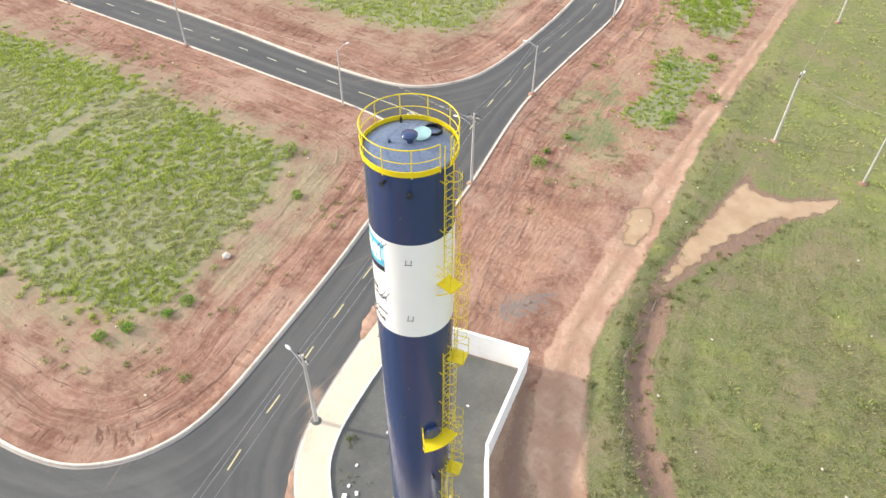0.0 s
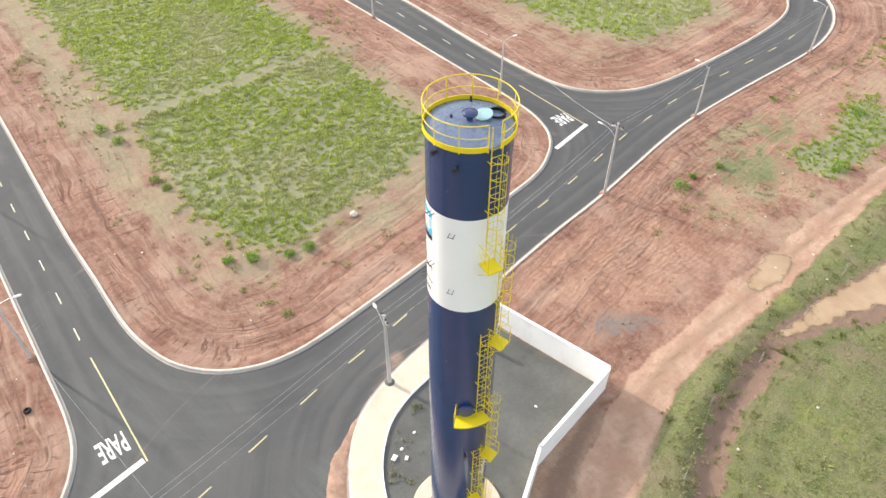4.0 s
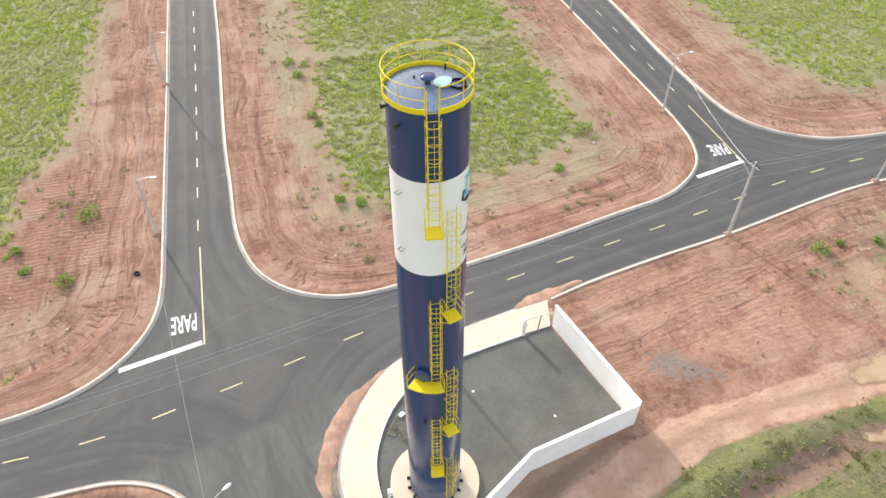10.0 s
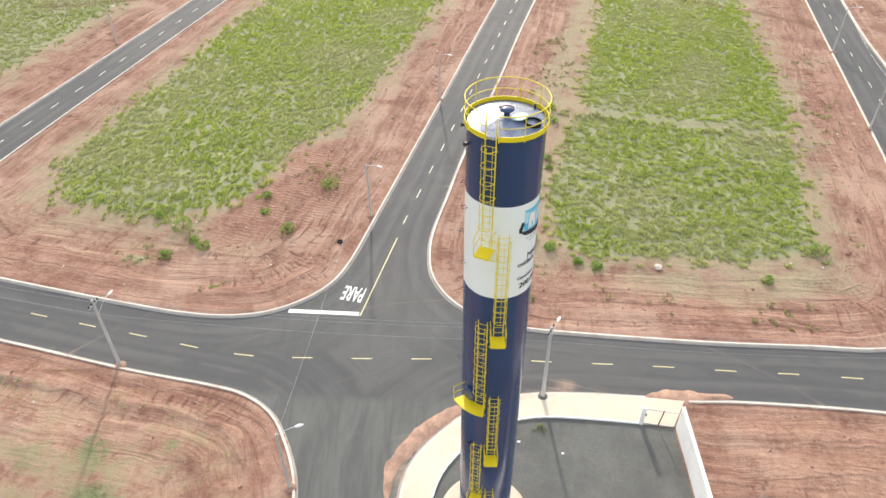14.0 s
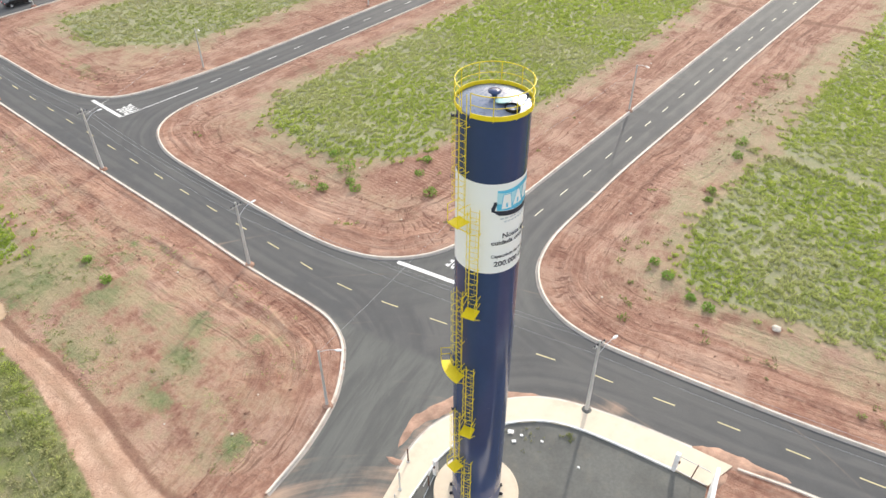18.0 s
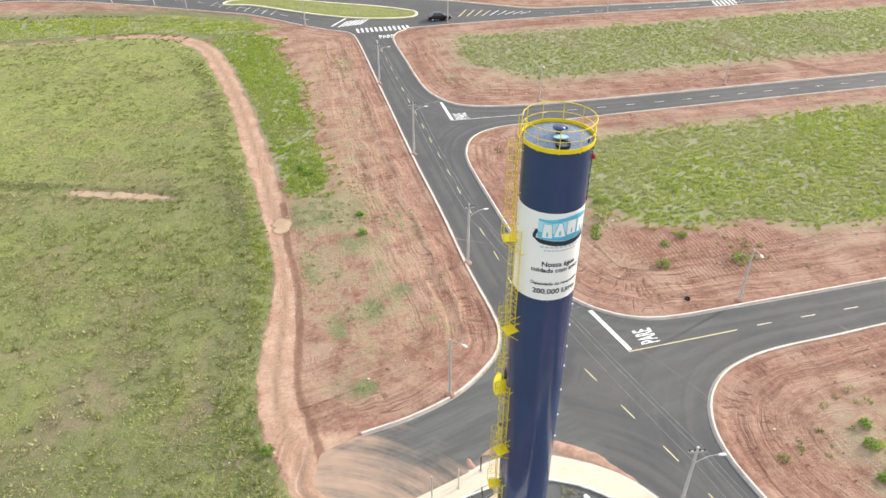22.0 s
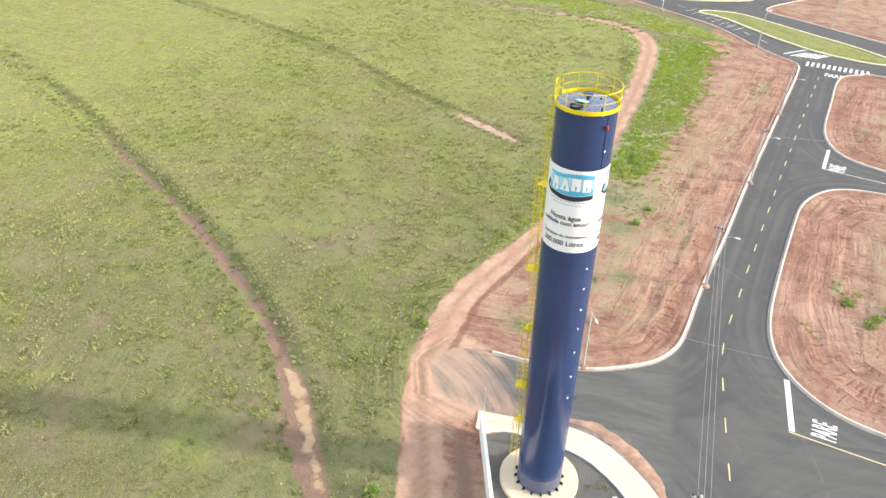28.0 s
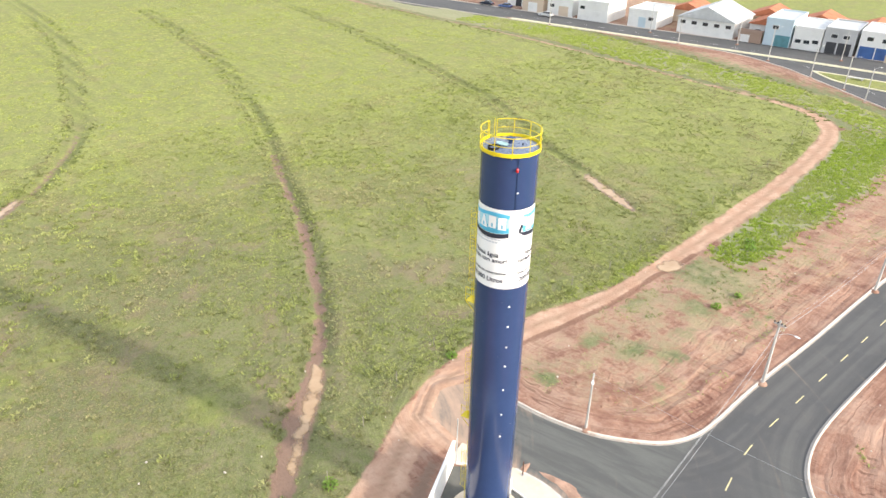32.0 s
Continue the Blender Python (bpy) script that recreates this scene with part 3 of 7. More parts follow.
K_EAST_N = [(-22.5, 25.2), (-23.5, 29.0), (-24.7, 35), (-25.8, 41.5), (-28.0, 51.5), (-28.9, 57.4), (-29.4, 66), (-29.8, 77.5), (-30.9, 83.6), (-32.9, 88.2), (-36.2, 92), (-43, 96.5), (-60, 101), (-160, 105)]
K_SOUTH = [(-160, -90), (-106, -91), (-82, -91.7), (-59, -93.2), (-49.4, -94.3), (-43.5, -97.4), (-33.3, -103.5), (-25, -107.5), (-18.5, -110.5), (-9, -115.2), (-3.6, -117.6), (-1.9, -119.6), (-2.3, -123), (-4.6, -128), (-8.5, -136), (-9, -143), (-4, -148), (4, -148.6), (16.4, -146.3), (28.9, -143.3), (50, -138), (87, -126), (119, -118), (190, -100)]
K_ISLAND = [(-26.3, -95.6), (-25.2, -94.0), (-22.5, -93.6), (-17.8, -94.4), (-13.7, -95.8), (-10.4, -97.6), (-6.6, -100.1), (-1.2, -104.2), (4.1, -108.3), (7.8, -109.6), (9.7, -110.3), (9.2, -112.2), (6.2, -113.2), (2.6, -113.6), (-1.5, -111.9), (-5.8, -109.7), (-12.9, -105.9), (-19.0, -102.8), (-23.8, -99.6), (-26.2, -97.4)]
K_ISLAND_E = [(33.5, -121.6), (29.5, -118.8), (25.0, -117.3), (15, -118.4), (6.5, -122.4), (2.2, -126.6), (3.5, -128.6), (10, -127.6), (20, -125.2), (30, -122.8)]
K_MEDIAN = [(112, -106.9), (86, -114.2), (58.8, -122.0), (37.1, -128.1), (12.9, -134.0), (-5.0, -138.5), (-5.2, -139.3), (12.9, -135.1), (37.1, -129.2), (58.8, -123.1), (86, -115.2), (112, -107.9)]
cn, cs, css, cnn = (curve_through(k) for k in (K_BLOCK_N, K_BLOCK_S, K_BLOCK_SS, K_BLOCK_NN))
ces, cyard, cen = curve_through(K_EAST_S), curve_through(K_YARD), curve_through(K_EAST_N)
csouth = curve_through(K_SOUTH)
cisland, cisland_e, cmedian = (curve_through(k + k[:1]) for k in (K_ISLAND, K_ISLAND_E, K_MEDIAN))
FAR = 2600.0
L_N = np.vstack([cn])
L_S, L_SS = cs, css
L_NN = np.vstack([cnn, [(-160, 42.0)]])
L_EAST = np.vstack([ces, STUB_END, cyard, cen, [(-160, FAR), (FAR, FAR), (FAR, -86)]])
L_SOUTH = np.vstack([csouth, [(FAR, -100), (FAR, -FAR), (-FAR, -FAR), (-FAR, -90)]])
# far west: open land beyond the last house plots
L_WEST = np.array([(-160, FAR), (-FAR, FAR), (-FAR, -90), (-160, -90)])
LANDS = [L_N, L_S, L_SS, L_NN, L_EAST, L_SOUTH, L_WEST, cisland, cisland_e, cmedian]


def land_sdf(X, Y):
    """Distance to the nearest kerb, negative on land."""
    d = np.full(X.shape, 1e9)
    for poly in LANDS:
        d = np.minimum(d, poly_sdf(X, Y, poly))
    return d


# field, track and water outlines
FIELD_N = [(-150, 8), (-100, 10.5), (-62, 12), (-45, 11.3), (-37.4, 13.5), (-35.7, 16.6), (-38, 24), (-38.6, 29), (-41.5, 35.6), (-53, 35.4), (-72, 35), (-98, 31), (-150, 27)]
FIELD_S = [(-150, -37), (-73, -38.2), (-46, -37.7), (-36, -37.4), (-30.9, -33), (-30.2, -25), (-31.2, -20.5), (-36, -15.6), (-46.6, -15.3), (-51.7, -12.5), (-74, -12.3), (-100, -13), (-150, -14)]
FIELD_SS = [(-30, -81), (-65, -79.5), (-95, -80), (-150, -78), (-150, -58), (-74, -58.4), (-37, -58.6), (-28.5, -67)]
FIELD_NN = [(-150, 55), (-63, 59.4), (-49.4, 60.6), (-42.5, 65), (-42.8, 78), (-60, 84), (-150, 86)]
GREEN_E = [(1.4, -31), (2.6, -36), (3.4, -43), (4.4, -50), (5.9, -60), (7.4, -70), (9.2, -78), (12.4, -86.2), (10, -89.6), (4.2, -90), (-0.4, -86.2), (1.0, -80), (-0.6, -75), (-1.2, -69), (-2.8, -64), (-2.0, -57), (-3.4, -51), (-2.6, -44), (-3.9, -37), (-2.9, -31)]
GREEN_N = [(-20.2, 59.5), (-17.6, 58.4), (-14.7, 59.2), (-14.9, 64), (-15.0, 70.2), (-15.2, 75.8), (-18, 74), (-20.6, 75.4), (-21.6, 70.9), (-19.2, 66)]
GREEN_FAR = [(-25.7, 87), (-22.5, 82), (-19, 80.6), (-16, 80.5), (-16.4, 87), (-17.3, 94), (-20, 104), (-27, 100)]
SPOTS = [(-4.2, -24.6, 3.4, 1.6), (0.4, -20.5, 1.0, 7.5), (-3.6, -9.3, 2.2, 1.4), (-1.2, -0.4, 1.4, 1.0), (-1.6, -27.5, 2.2, 2.4), (-6.5, -32, 2.0, 3.0), (-2.2, -15.5, 1.0, 2.2), (-9.5, -70, 1.5, 7.0), (-8.8, -52, 1.2, 3.0), (-25.4, -20.5, 1.2, 3.0), (-24.2, -61.5, 1.6, 4.5), (-23.0, 47.8, 1.3, 1.0), (-17.6, 52.5, 3.0, 3.2), (-24.5, 57.5, 2.6, 4.0)]
FURROWED = [(-29.3, -15.6), (-33.8, -15.6), (-40, -14.6), (-45.8, -14.4), (-48.6, -10.7), (-42.9, -6.9), (-34.3, -6.5), (-30.3, -12.4)]
STRIP = [(3, -91.3), (11, -91.2), (15, -92.8), (22, -95.2), (33, -95.2), (51, -96), (82, -96), (180, -86), (180, -97), (95, -110), (81, -111.2), (62, -109.6), (46, -107.8), (31, -105.8), (20, -105), (10, -101), (2, -95.8), (-1.5, -92.6)]
TRACK_E = [(-13.0, 130), (-13.0, 100), (-12.2, 79), (-11.4, 60), (-10.0, 48), (-9.0, 39), (-8.5, 31), (-4.8, 23.2), (-2.2, 18.3), (1.2, 12.9), (4.0, 6.4), (5.5, -0.5), (4.8, -7.5), (3.6, -15), (3.8, -22), (4.7, -31), (6.2, -44), (8.2, -60), (11.3, -75.5), (14.4, -85.0), (21.8, -91.6), (34, -92.6), (62, -92.6), (100, -91.5), (190, -80)]
TRACK_W = [(-14.6, 130), (-14.6, 100), (-14.0, 79), (-13.4, 60), (-12.9, 48), (-12.2, 38), (-11.6, 31), (-9.8, 25), (-7.5, 20.5), (-5.0, 16.5), (-2.2, 12.3), (0.4, 8.5), (1.5, 3.0), (2.3, -2), (1.7, -8.5), (1.5, -15.5), (2.0, -21.5), (2.1, -31), (3.4, -45), (5.4, -60), (8.0, -74.5), (10.9, -85.0), (16.0, -91.2), (24, -94.1), (34, -93.8), (62, -93.6), (100, -92.4), (190, -81)]
PASTURE = list(map(tuple, curve_through(TRACK_E, 3))) + [(FAR, -80), (FAR, FAR), (-13, FAR)]
TRACK = list(map(tuple, curve_through(TRACK_E, 3))) + list(map(tuple, curve_through(TRACK_W, 3)))[::-1]
DITCH_A = [(178, -29.3), (119, -23), (95, -17.5), (71, -10.6), (50, -3.3), (34, 2.4), (22, 7.8), (14.2, 11.9), (11.4, 14.3), (7.9, 17.3), (3.6, 20.8), (0.2, 23.6), (-3.5, 28), (-5.5, 33), (-6.8, 39.5), (-6.2, 44), (-3, 50), (-2, 54)]
DITCH_B = [(160, -66), (121, -62), (95, -58), (64, -52.3), (53, -48.6), (40, -42.8), (30.5, -39.6), (25, -37.6), (20, -35.8), (13.6, -33.7)]
DITCH_C = [(206, -4), (149, 0), (103, 9.4), (84.5, 14), (72, 20.4), (64, 25.8), (58, 31), (54, 40), (52, 60)]
POND = [(-6.2, 57.2), (-5.0, 55.4), (-2.2, 55.8), (1.3, 58.4), (0.6, 55.6), (-2.6, 51.9), (-5.0, 47), (-5.6, 44.2), (-6.4, 41.0), (-7.3, 40.2), (-7.2, 43.2), (-7.6, 45), (-7.0, 49), (-6.6, 54)]
PUDDLE_A = [(-11.6, 42.5), (-12.5, 44.7), (-12.6, 46.8), (-11.6, 47.9), (-10.6, 46.6), (-10.3, 44.6), (-10.6, 42.4)]
CHANNEL = [(-72, -70), (-76.6, -60.3), (-81.6, -51.6), (-86, -47.3), (-94.3, -37), (-99, -20), (-99, 0), (-101, 8), (-101, 20), (-98.8, 29), (-95, 40), (-87, 47.6), (-85, 57)]
WEEDS = [(-2.5, -27, 5.0, 5.5, 1.0), (-4.5, -20, 3.2, 2.6, 0.8), (-1.0, -34, 3.5, 4.0, 0.9), (0.0, -17, 1.4, 4.0, 0.8), (-4.6, -9.6, 1.6, 2.2, 0.95), (-2.4, -0.6, 1.5, 1.3, 0.9), (-1.5, -8.0, 1.2, 2.6, 0.8), (-7.2, -11.5, 2.4, 2.4, 0.7), (-6.2, -15.5, 2.2, 2.2, 0.6), (-9.5, -7.0, 2.2, 3.0, 0.55), (-9.0, -24, 3.0, 4.0, 0.5), (-6.0, -44, 3.0, 9.0, 0.45), (-5.5, -66, 2.0, 12.0, 0.4), (-20.5, 55, 4.0, 5.0, 0.75), (-23, 62, 3.5, 5.0, 0.6), (-18.0, 47.5, 3.5, 4.0, 0.45)]
DITCH_POOL = [(11.6, 14.2), (10.4, 15.3), (8.6, 16.6), (6.6, 18.2), (4.4, 20.2), (2.0, 21.9), (1.2, 21.9), (3.4, 19.9), (5.8, 17.6), (8.0, 15.7), (10.2, 14.0)]
POOL_B = [(25.3, -38.3), (20.4, -37.0), (15.6, -35.2), (13.6, -33.7), (18.9, -34.8), (24.5, -36.9)]
POOL_C = [(63, 26.6), (60, 29.4), (57.5, 33), (58.6, 33.6), (61.2, 30), (64, 27.2)]
PUDDLE_T = [(1.5, -24.2), (2.9, -23.6), (3.4, -25.2), (2.9, -27.3), (1.9, -27.0), (1.2, -25.6)]
YARD = [(-20.0, 24.3), (-11.55, 26.65), (-9.95, 19.3), (-5.35, 12.3), (-6.5, 11.1), (-8.8, 10.6), (-10.6, 10.35), (-12.4, 10.45), (-14.1, 11.05), (-15.8, 12.05), (-17.5, 13.75), (-18.5, 15.9), (-19.2, 19.0), (-19.75, 22.2)]


# ---- the ground: one sheet to the horizon, open where the streets lie ----
def axis_lines(dense0, dense1, step, mid0, mid1, mid_step):
    a = list(np.arange(dense0, dense1 + 1e-6, step))
    lo = list(np.arange(mid0, dense0 - mid_step * 0.5, mid_step))
    hi = list(np.arange(dense1 + mid_step, mid1 + 1e-6, mid_step))
    far, s = [], mid_step
    x = 0.0
    while x < FAR:
        s *= 1.5
        x += s
        far.append(x)
    return np.array([mid0 - f for f in far[::-1]] + lo + a + hi + [mid1 + f for f in far])


def soft(d, width):
    """1 well inside an outline, 0 well outside, a half on it."""
    return np.clip(0.5 - d / (2 * width), 0, 1)


gx = axis_lines(-62.0, 20.0, 0.42, -128.0, 80.0, 1.0)
gy = axis_lines(-60.0, 78.0, 0.42, -150.0, 112.0, 1.0)
GX, GY = np.meshgrid(gx, gy, indexing="ij")
SX = np.gradient(gx)[:, None] * np.ones_like(GX)
SY = np.gradient(gy)[None, :] * np.ones_like(GX)
D = land_sdf(GX, GY)
eps = 0.05
snap = np.abs(D) < 0.62 * np.maximum(SX, SY)
snap &= np.maximum(SX, SY) < 3
px, py, pd = GX[snap], GY[snap], D[snap]
GX[snap] = px - pd * (land_sdf(px + eps, py) - land_sdf(px - eps, py)) / (2 * eps)
GY[snap] = py - pd * (land_sdf(px, py + eps) - land_sdf(px, py - eps)) / (2 * eps)
D = np.where(snap, 0.0, D)
inland = np.clip(-D, 0, None)
past = soft(poly_sdf(GX, GY, PASTURE), 0.8)
track = soft(poly_sdf(GX, GY, TRACK) + 0.2 + (soft_noise(GX, GY, 1.6) - 0.5) * 0.7, 0.7)
track = np.maximum(track, soft(poly_sdf(GX, GY, [(-1.5, 3.6), (1.5, 3.2), (3.5, 6), (1, 11), (-3.2, 12.4), (-4.4, 10.2), (-2, 9.5), (0, 7)]), 1.6))
veg = np.zeros_like(GX)
for f in (FIELD_N, FIELD_S, FIELD_SS, FIELD_NN, GREEN_E, GREEN_N, GREEN_FAR, STRIP):
    veg = np.maximum(veg, soft(poly_sdf(GX, GY, f), 1.6))
for cx, cy, wx, wy in SPOTS:
    veg = np.maximum(veg, 0.62 * np.exp(-((GX - cx) / wx) ** 2 - ((GY - cy) / wy) ** 2))
for f in (FIELD_N, FIELD_S, FIELD_SS, FIELD_NN):
    veg = np.maximum(veg, 0.34 * soft(poly_sdf(GX, GY, f) - 2.2, 2.2))
# bare boundary strip across the northern plots
veg = np.maximum(veg, 0.50 * soft(poly_sdf(GX, GY, [(-8.5, -40), (-9.5, -22), (-8, -8), (-6, 0), (1.2, 0.5), (2, -14), (1.6, -34), (-3, -42)]), 2.0))
veg -= 0.3 * np.exp(-(((GX + 62.0) / 1.3) ** 2)) * (GY > 3) * (GY < 40)
island_d = np.minimum(poly_sdf(GX, GY, cisland), poly_sdf(GX, GY, cisland_e))
furrow = np.maximum(soft(poly_sdf(GX, GY, FURROWED), 1.2), 0.8 * soft(poly_sdf(GX, GY, [(-21, 31), (-16, 36), (-14.6, 41), (-14.8, 46), (-19, 47), (-23, 42)]), 1.5))
far_south = soft(poly_sdf(GX, GY, csouth.tolist() + [(190, -FAR), (-160, -FAR)]), 3.0)
hill = soft(poly_sdf(GX, GY, [(110, -165), (78, -178), (52, -190), (30, -196), (14, -176), (8, -160), (-6, -156), (-40, -170), (-60, -300), (400, -330), (400, -120)]), 6.0)
lumps = soft_noise(GX, GY, 2.3) * 0.6 + soft_noise(GX + 31, GY + 7, 0.9) * 0.4
ditch_a, ditch_b, ditch_c = (line_dist(GX, GY, curve_through(k, 3)) for k in (DITCH_A, DITCH_B, DITCH_C))
calm = np.clip(inland / 1.5, 0, 1) * (1 - 0.7 * track)
GZ = 0.10 + calm * ((lumps - 0.5) * 0.28 + (soft_noise(GX, GY, 9) - 0.5) * 0.25)
GZ += 0.10 * np.exp(-(((inland - 2.6) / 0.5) ** 2)) * calm - 0.12 * np.exp(-(((inland - 3.6) / 0.4) ** 2)) * calm
for d, deep, wide in ((ditch_a, 0.34, 0.9), (ditch_b, 0.35, 0.7), (ditch_c, 0.4, 0.9)):
    GZ += past * (-deep * np.exp(-((d / wide) ** 2)) + 0.14 * np.exp(-(((d - 2.2 * wide) / (0.9 * wide)) ** 2)))
# bank between track and pasture; levelled compound; low pools
GZ += (0.05 + 0.16 * soft_noise(GX, GY, 3.0)) * np.exp(-((poly_sdf(GX, GY, PASTURE) + 1.6) ** 2) / 1.0) * (1 - np.clip(np.abs(GY) / 400, 0, 1))
compound_d = poly_sdf(GX, GY, list(map(tuple, cyard)) + [(-20.1, 24.75), (-11.3, 27.2), (-9.6, 19.4), (-4.6, 12.0)])
GZ = np.where(compound_d < 0.6, 0.02, GZ)
wet = np.zeros_like(GX)
for p, level in ((POND, 0.02), (PUDDLE_A, 0.0), (DITCH_POOL, -0.12), (POOL_B, 0.0), (POOL_C, 0.0), (PUDDLE_T, 0.0)):
    d = poly_sdf(GX, GY, p)
    shore = np.where(d < 0, level - 0.03, level + 0.015 + 0.09 * d + (soft_noise(GX, GY, 0.8) - 0.5) * 0.04)
    GZ = GZ + (shore - GZ) * np.clip((2.2 - d) / 1.2, 0, 1)
    wet = np.maximum(wet, soft(d - 0.4, 0.9) * (0.42 if p in (PUDDLE_A, PUDDLE_T) else 0.9))
wet = np.maximum(wet, past * soft(ditch_a - np.where(GX < 9, 1.05, 0.6) + (soft_noise(GX, GY, 0.9) - 0.5) * 0.8, 0.5) * (GX < 60) * 0.85)
wet = np.maximum(wet, past * soft(ditch_c - 0.6, 0.8) * (GX < 85) * 0.8)
# strip east of the wall: wet soil, with the shadow there put into the colour
wet = np.maximum(wet, soft(poly_sdf(GX, GY, [(-9.4, 19.6), (-4.4, 12.4), (-3.4, 13.4), (-8, 21.4), (-10.6, 26.5), (-12, 27.6)]), 0.8) * 0.72)
grit = soft(poly_sdf(GX, GY, [(-17, 29.6), (-14.4, 29.2), (-12.6, 32), (-12.6, 35), (-14.5, 34.5), (-16.6, 32)]), 1.6) * 0.75
dry = np.clip((inland - 3.0) / 6.0, 0, 0.62) * (1 - veg)
dry = np.where((GX > -14) & (GX < 4) & (GY < 4), np.clip((inland - 0.6) / 6.0, 0, 0.5), dry)
dry = np.where((GX > -26) & (GX < -8) & (GY > 26) & (GY < 47), dry * 0.2, dry)
dry = np.maximum(dry, 0.5 * soft(poly_sdf(GX, GY, [(-29, 57.3), (-25, 65), (-21, 62), (-16.3, 58.9), (-16.6, 48), (-22, 46), (-25.5, 50)]), 2.5))
dry = np.maximum(dry, far_south * 0.5) * (1 - furrow)
fringe = np.zeros_like(GX)
for f in (FIELD_N, FIELD_S, FIELD_SS, FIELD_NN):
    fringe = np.maximum(fringe, 0.85 * soft(poly_sdf(GX, GY, f) - 2.6, 2.8))
fringe = np.maximum(fringe, 0.8 * soft(poly_sdf(GX, GY, [(-100, 10), (-62, 11), (-46, 10.5), (-40, 8.2), (-60, 6.0), (-100, 6.5)]), 1.5))
fringe = np.maximum(fringe, 0.75 * soft(poly_sdf(GX, GY, [(-36, 18), (-38, 28), (-42, 37), (-37, 38), (-33, 30), (-33, 19)]), 1.6))
fringe *= (1 - furrow) * (1 - track)
rim = past * np.maximum.reduce([np.exp(-(((d - 1.2) / 0.6) ** 2)) for d in (ditch_a, ditch_b, ditch_c)])
past = np.maximum(past, np.maximum(hill, soft(island_d, 0.5)))
lush = np.clip((np.hypot(GX - 5, GY - 15) - 28) / 45 + (soft_noise(GX, GY, 17) - 0.5) * 0.5, 0, 1)
lush *= 1 - 0.65 * np.clip((GY - 14) / 10, 0, 1) * np.clip((60 - GX) / 30, 0, 1)
lush = np.maximum(lush, soft(island_d, 0.5))
mid = np.exp(-(((line_dist(GX, GY, curve_through(TRACK_E, 2)) - line_dist(GX, GY, curve_through(TRACK_W, 2))) / 0.6) ** 2)) * track
GZ = np.where((D >= 0), 0.02, np.where(inland < 4.5, np.maximum(GZ, 0.035), GZ))
GZ = np.where(D > 0.3, -0.3, GZ)
# soft weed cover on the eastern verge, worn edge of the track, an erosion channel across the western plots
weed = np.zeros_like(GX)
for cx, cy, wx, wy, strength in WEEDS:
    weed = np.maximum(weed, strength * np.exp(-(((GX - cx) / wx) ** 2) - (((GY - cy) / wy) ** 2)))
weed = np.maximum(weed, 0.8 * soft(poly_sdf(GX, GY, STRIP) - 6.0, 5.0) * (GX > 4))
weed *= (1 - track) * (inland > 0)
scar = 0.95 * np.exp(-(((line_dist(GX, GY, curve_through(TRACK_W, 2)) - 0.1) / 0.34) ** 2)) * (GY < 6) * (GY > -30)
scar = np.maximum(scar, np.exp(-((line_dist(GX, GY, curve_through(CHANNEL, 3)) / 0.9) ** 2)) * (inland > 0.3))
pale = 0.55 * soft(poly_sdf(GX, GY, [(-27, 30), (-21.5, 45), (-29, 70), (-27, 95), (-15, 95), (-14, 60), (-12.4, 40), (-13, 31), (-18, 27.5)]), 3.0)
pale = np.maximum(pale, 0.5 * soft(poly_sdf(GX, GY, [(-12.6, -3), (-13.4, -50), (-11.6, -88), (-4, -88), (-3, -40), (1.2, -30), (1.2, 0), (-6, 2)]), 2.0))
# how far along its kerb each bit of verge lies
ks = np.zeros_like(GX)
beside = (inland > 0) & (inland < 14) & (np.abs(GX) < 160) & (np.abs(GY) < 130)
bx_, by_ = GX[beside], GY[beside]
best, along_kerb = np.full(bx_.shape, 1e9), np.zeros(bx_.shape)
for k, line in enumerate((cn, cs, css, cnn, ces, cen, csouth)):
    d, at_ = line_arc(bx_, by_, line)
    along_kerb = np.where(d < best, at_ + 37.0 * k, along_kerb)
    best = np.minimum(best, d)
ks[beside] = along_kerb
nxn, nyn = GX.shape
index = np.arange(nxn * nyn).reshape(nxn, nyn)
quad = np.stack([index[:-1, :-1], index[1:, :-1], index[1:, 1:], index[:-1, 1:]], -1).reshape(-1, 4)
dq = D.ravel()[quad]
quad = quad[~((dq >= -1e-6).all(1))]
ground_me = bpy.data.meshes.new("ground")
ground_me.from_pydata(np.stack([GX.ravel(), GY.ravel(), GZ.ravel()], 1).tolist(), [], quad.tolist())
for name, values in (("kd", inland), ("veg", veg), ("past", past), ("track", track), ("wet", wet), ("grit", grit), ("dry", dry), ("rim", rim), ("mid", mid), ("lush", lush), ("furrow", furrow), ("fringe", fringe), ("ks", ks), ("weed", weed), ("scar", scar), ("pale", pale)):
    a = ground_me.attributes.new(name, "FLOAT", "POINT")
    a.data.foreach_set("value", values.ravel().astype(np.float32))
ground_me.polygons.foreach_set("use_smooth", np.ones(len(ground_me.polygons), bool))
ground_me.materials.append(M_GROUND)
tagged(new("ground", ground_me), "red earth ground with grassy plots, pasture and a dirt track", "ground", kind="structure")

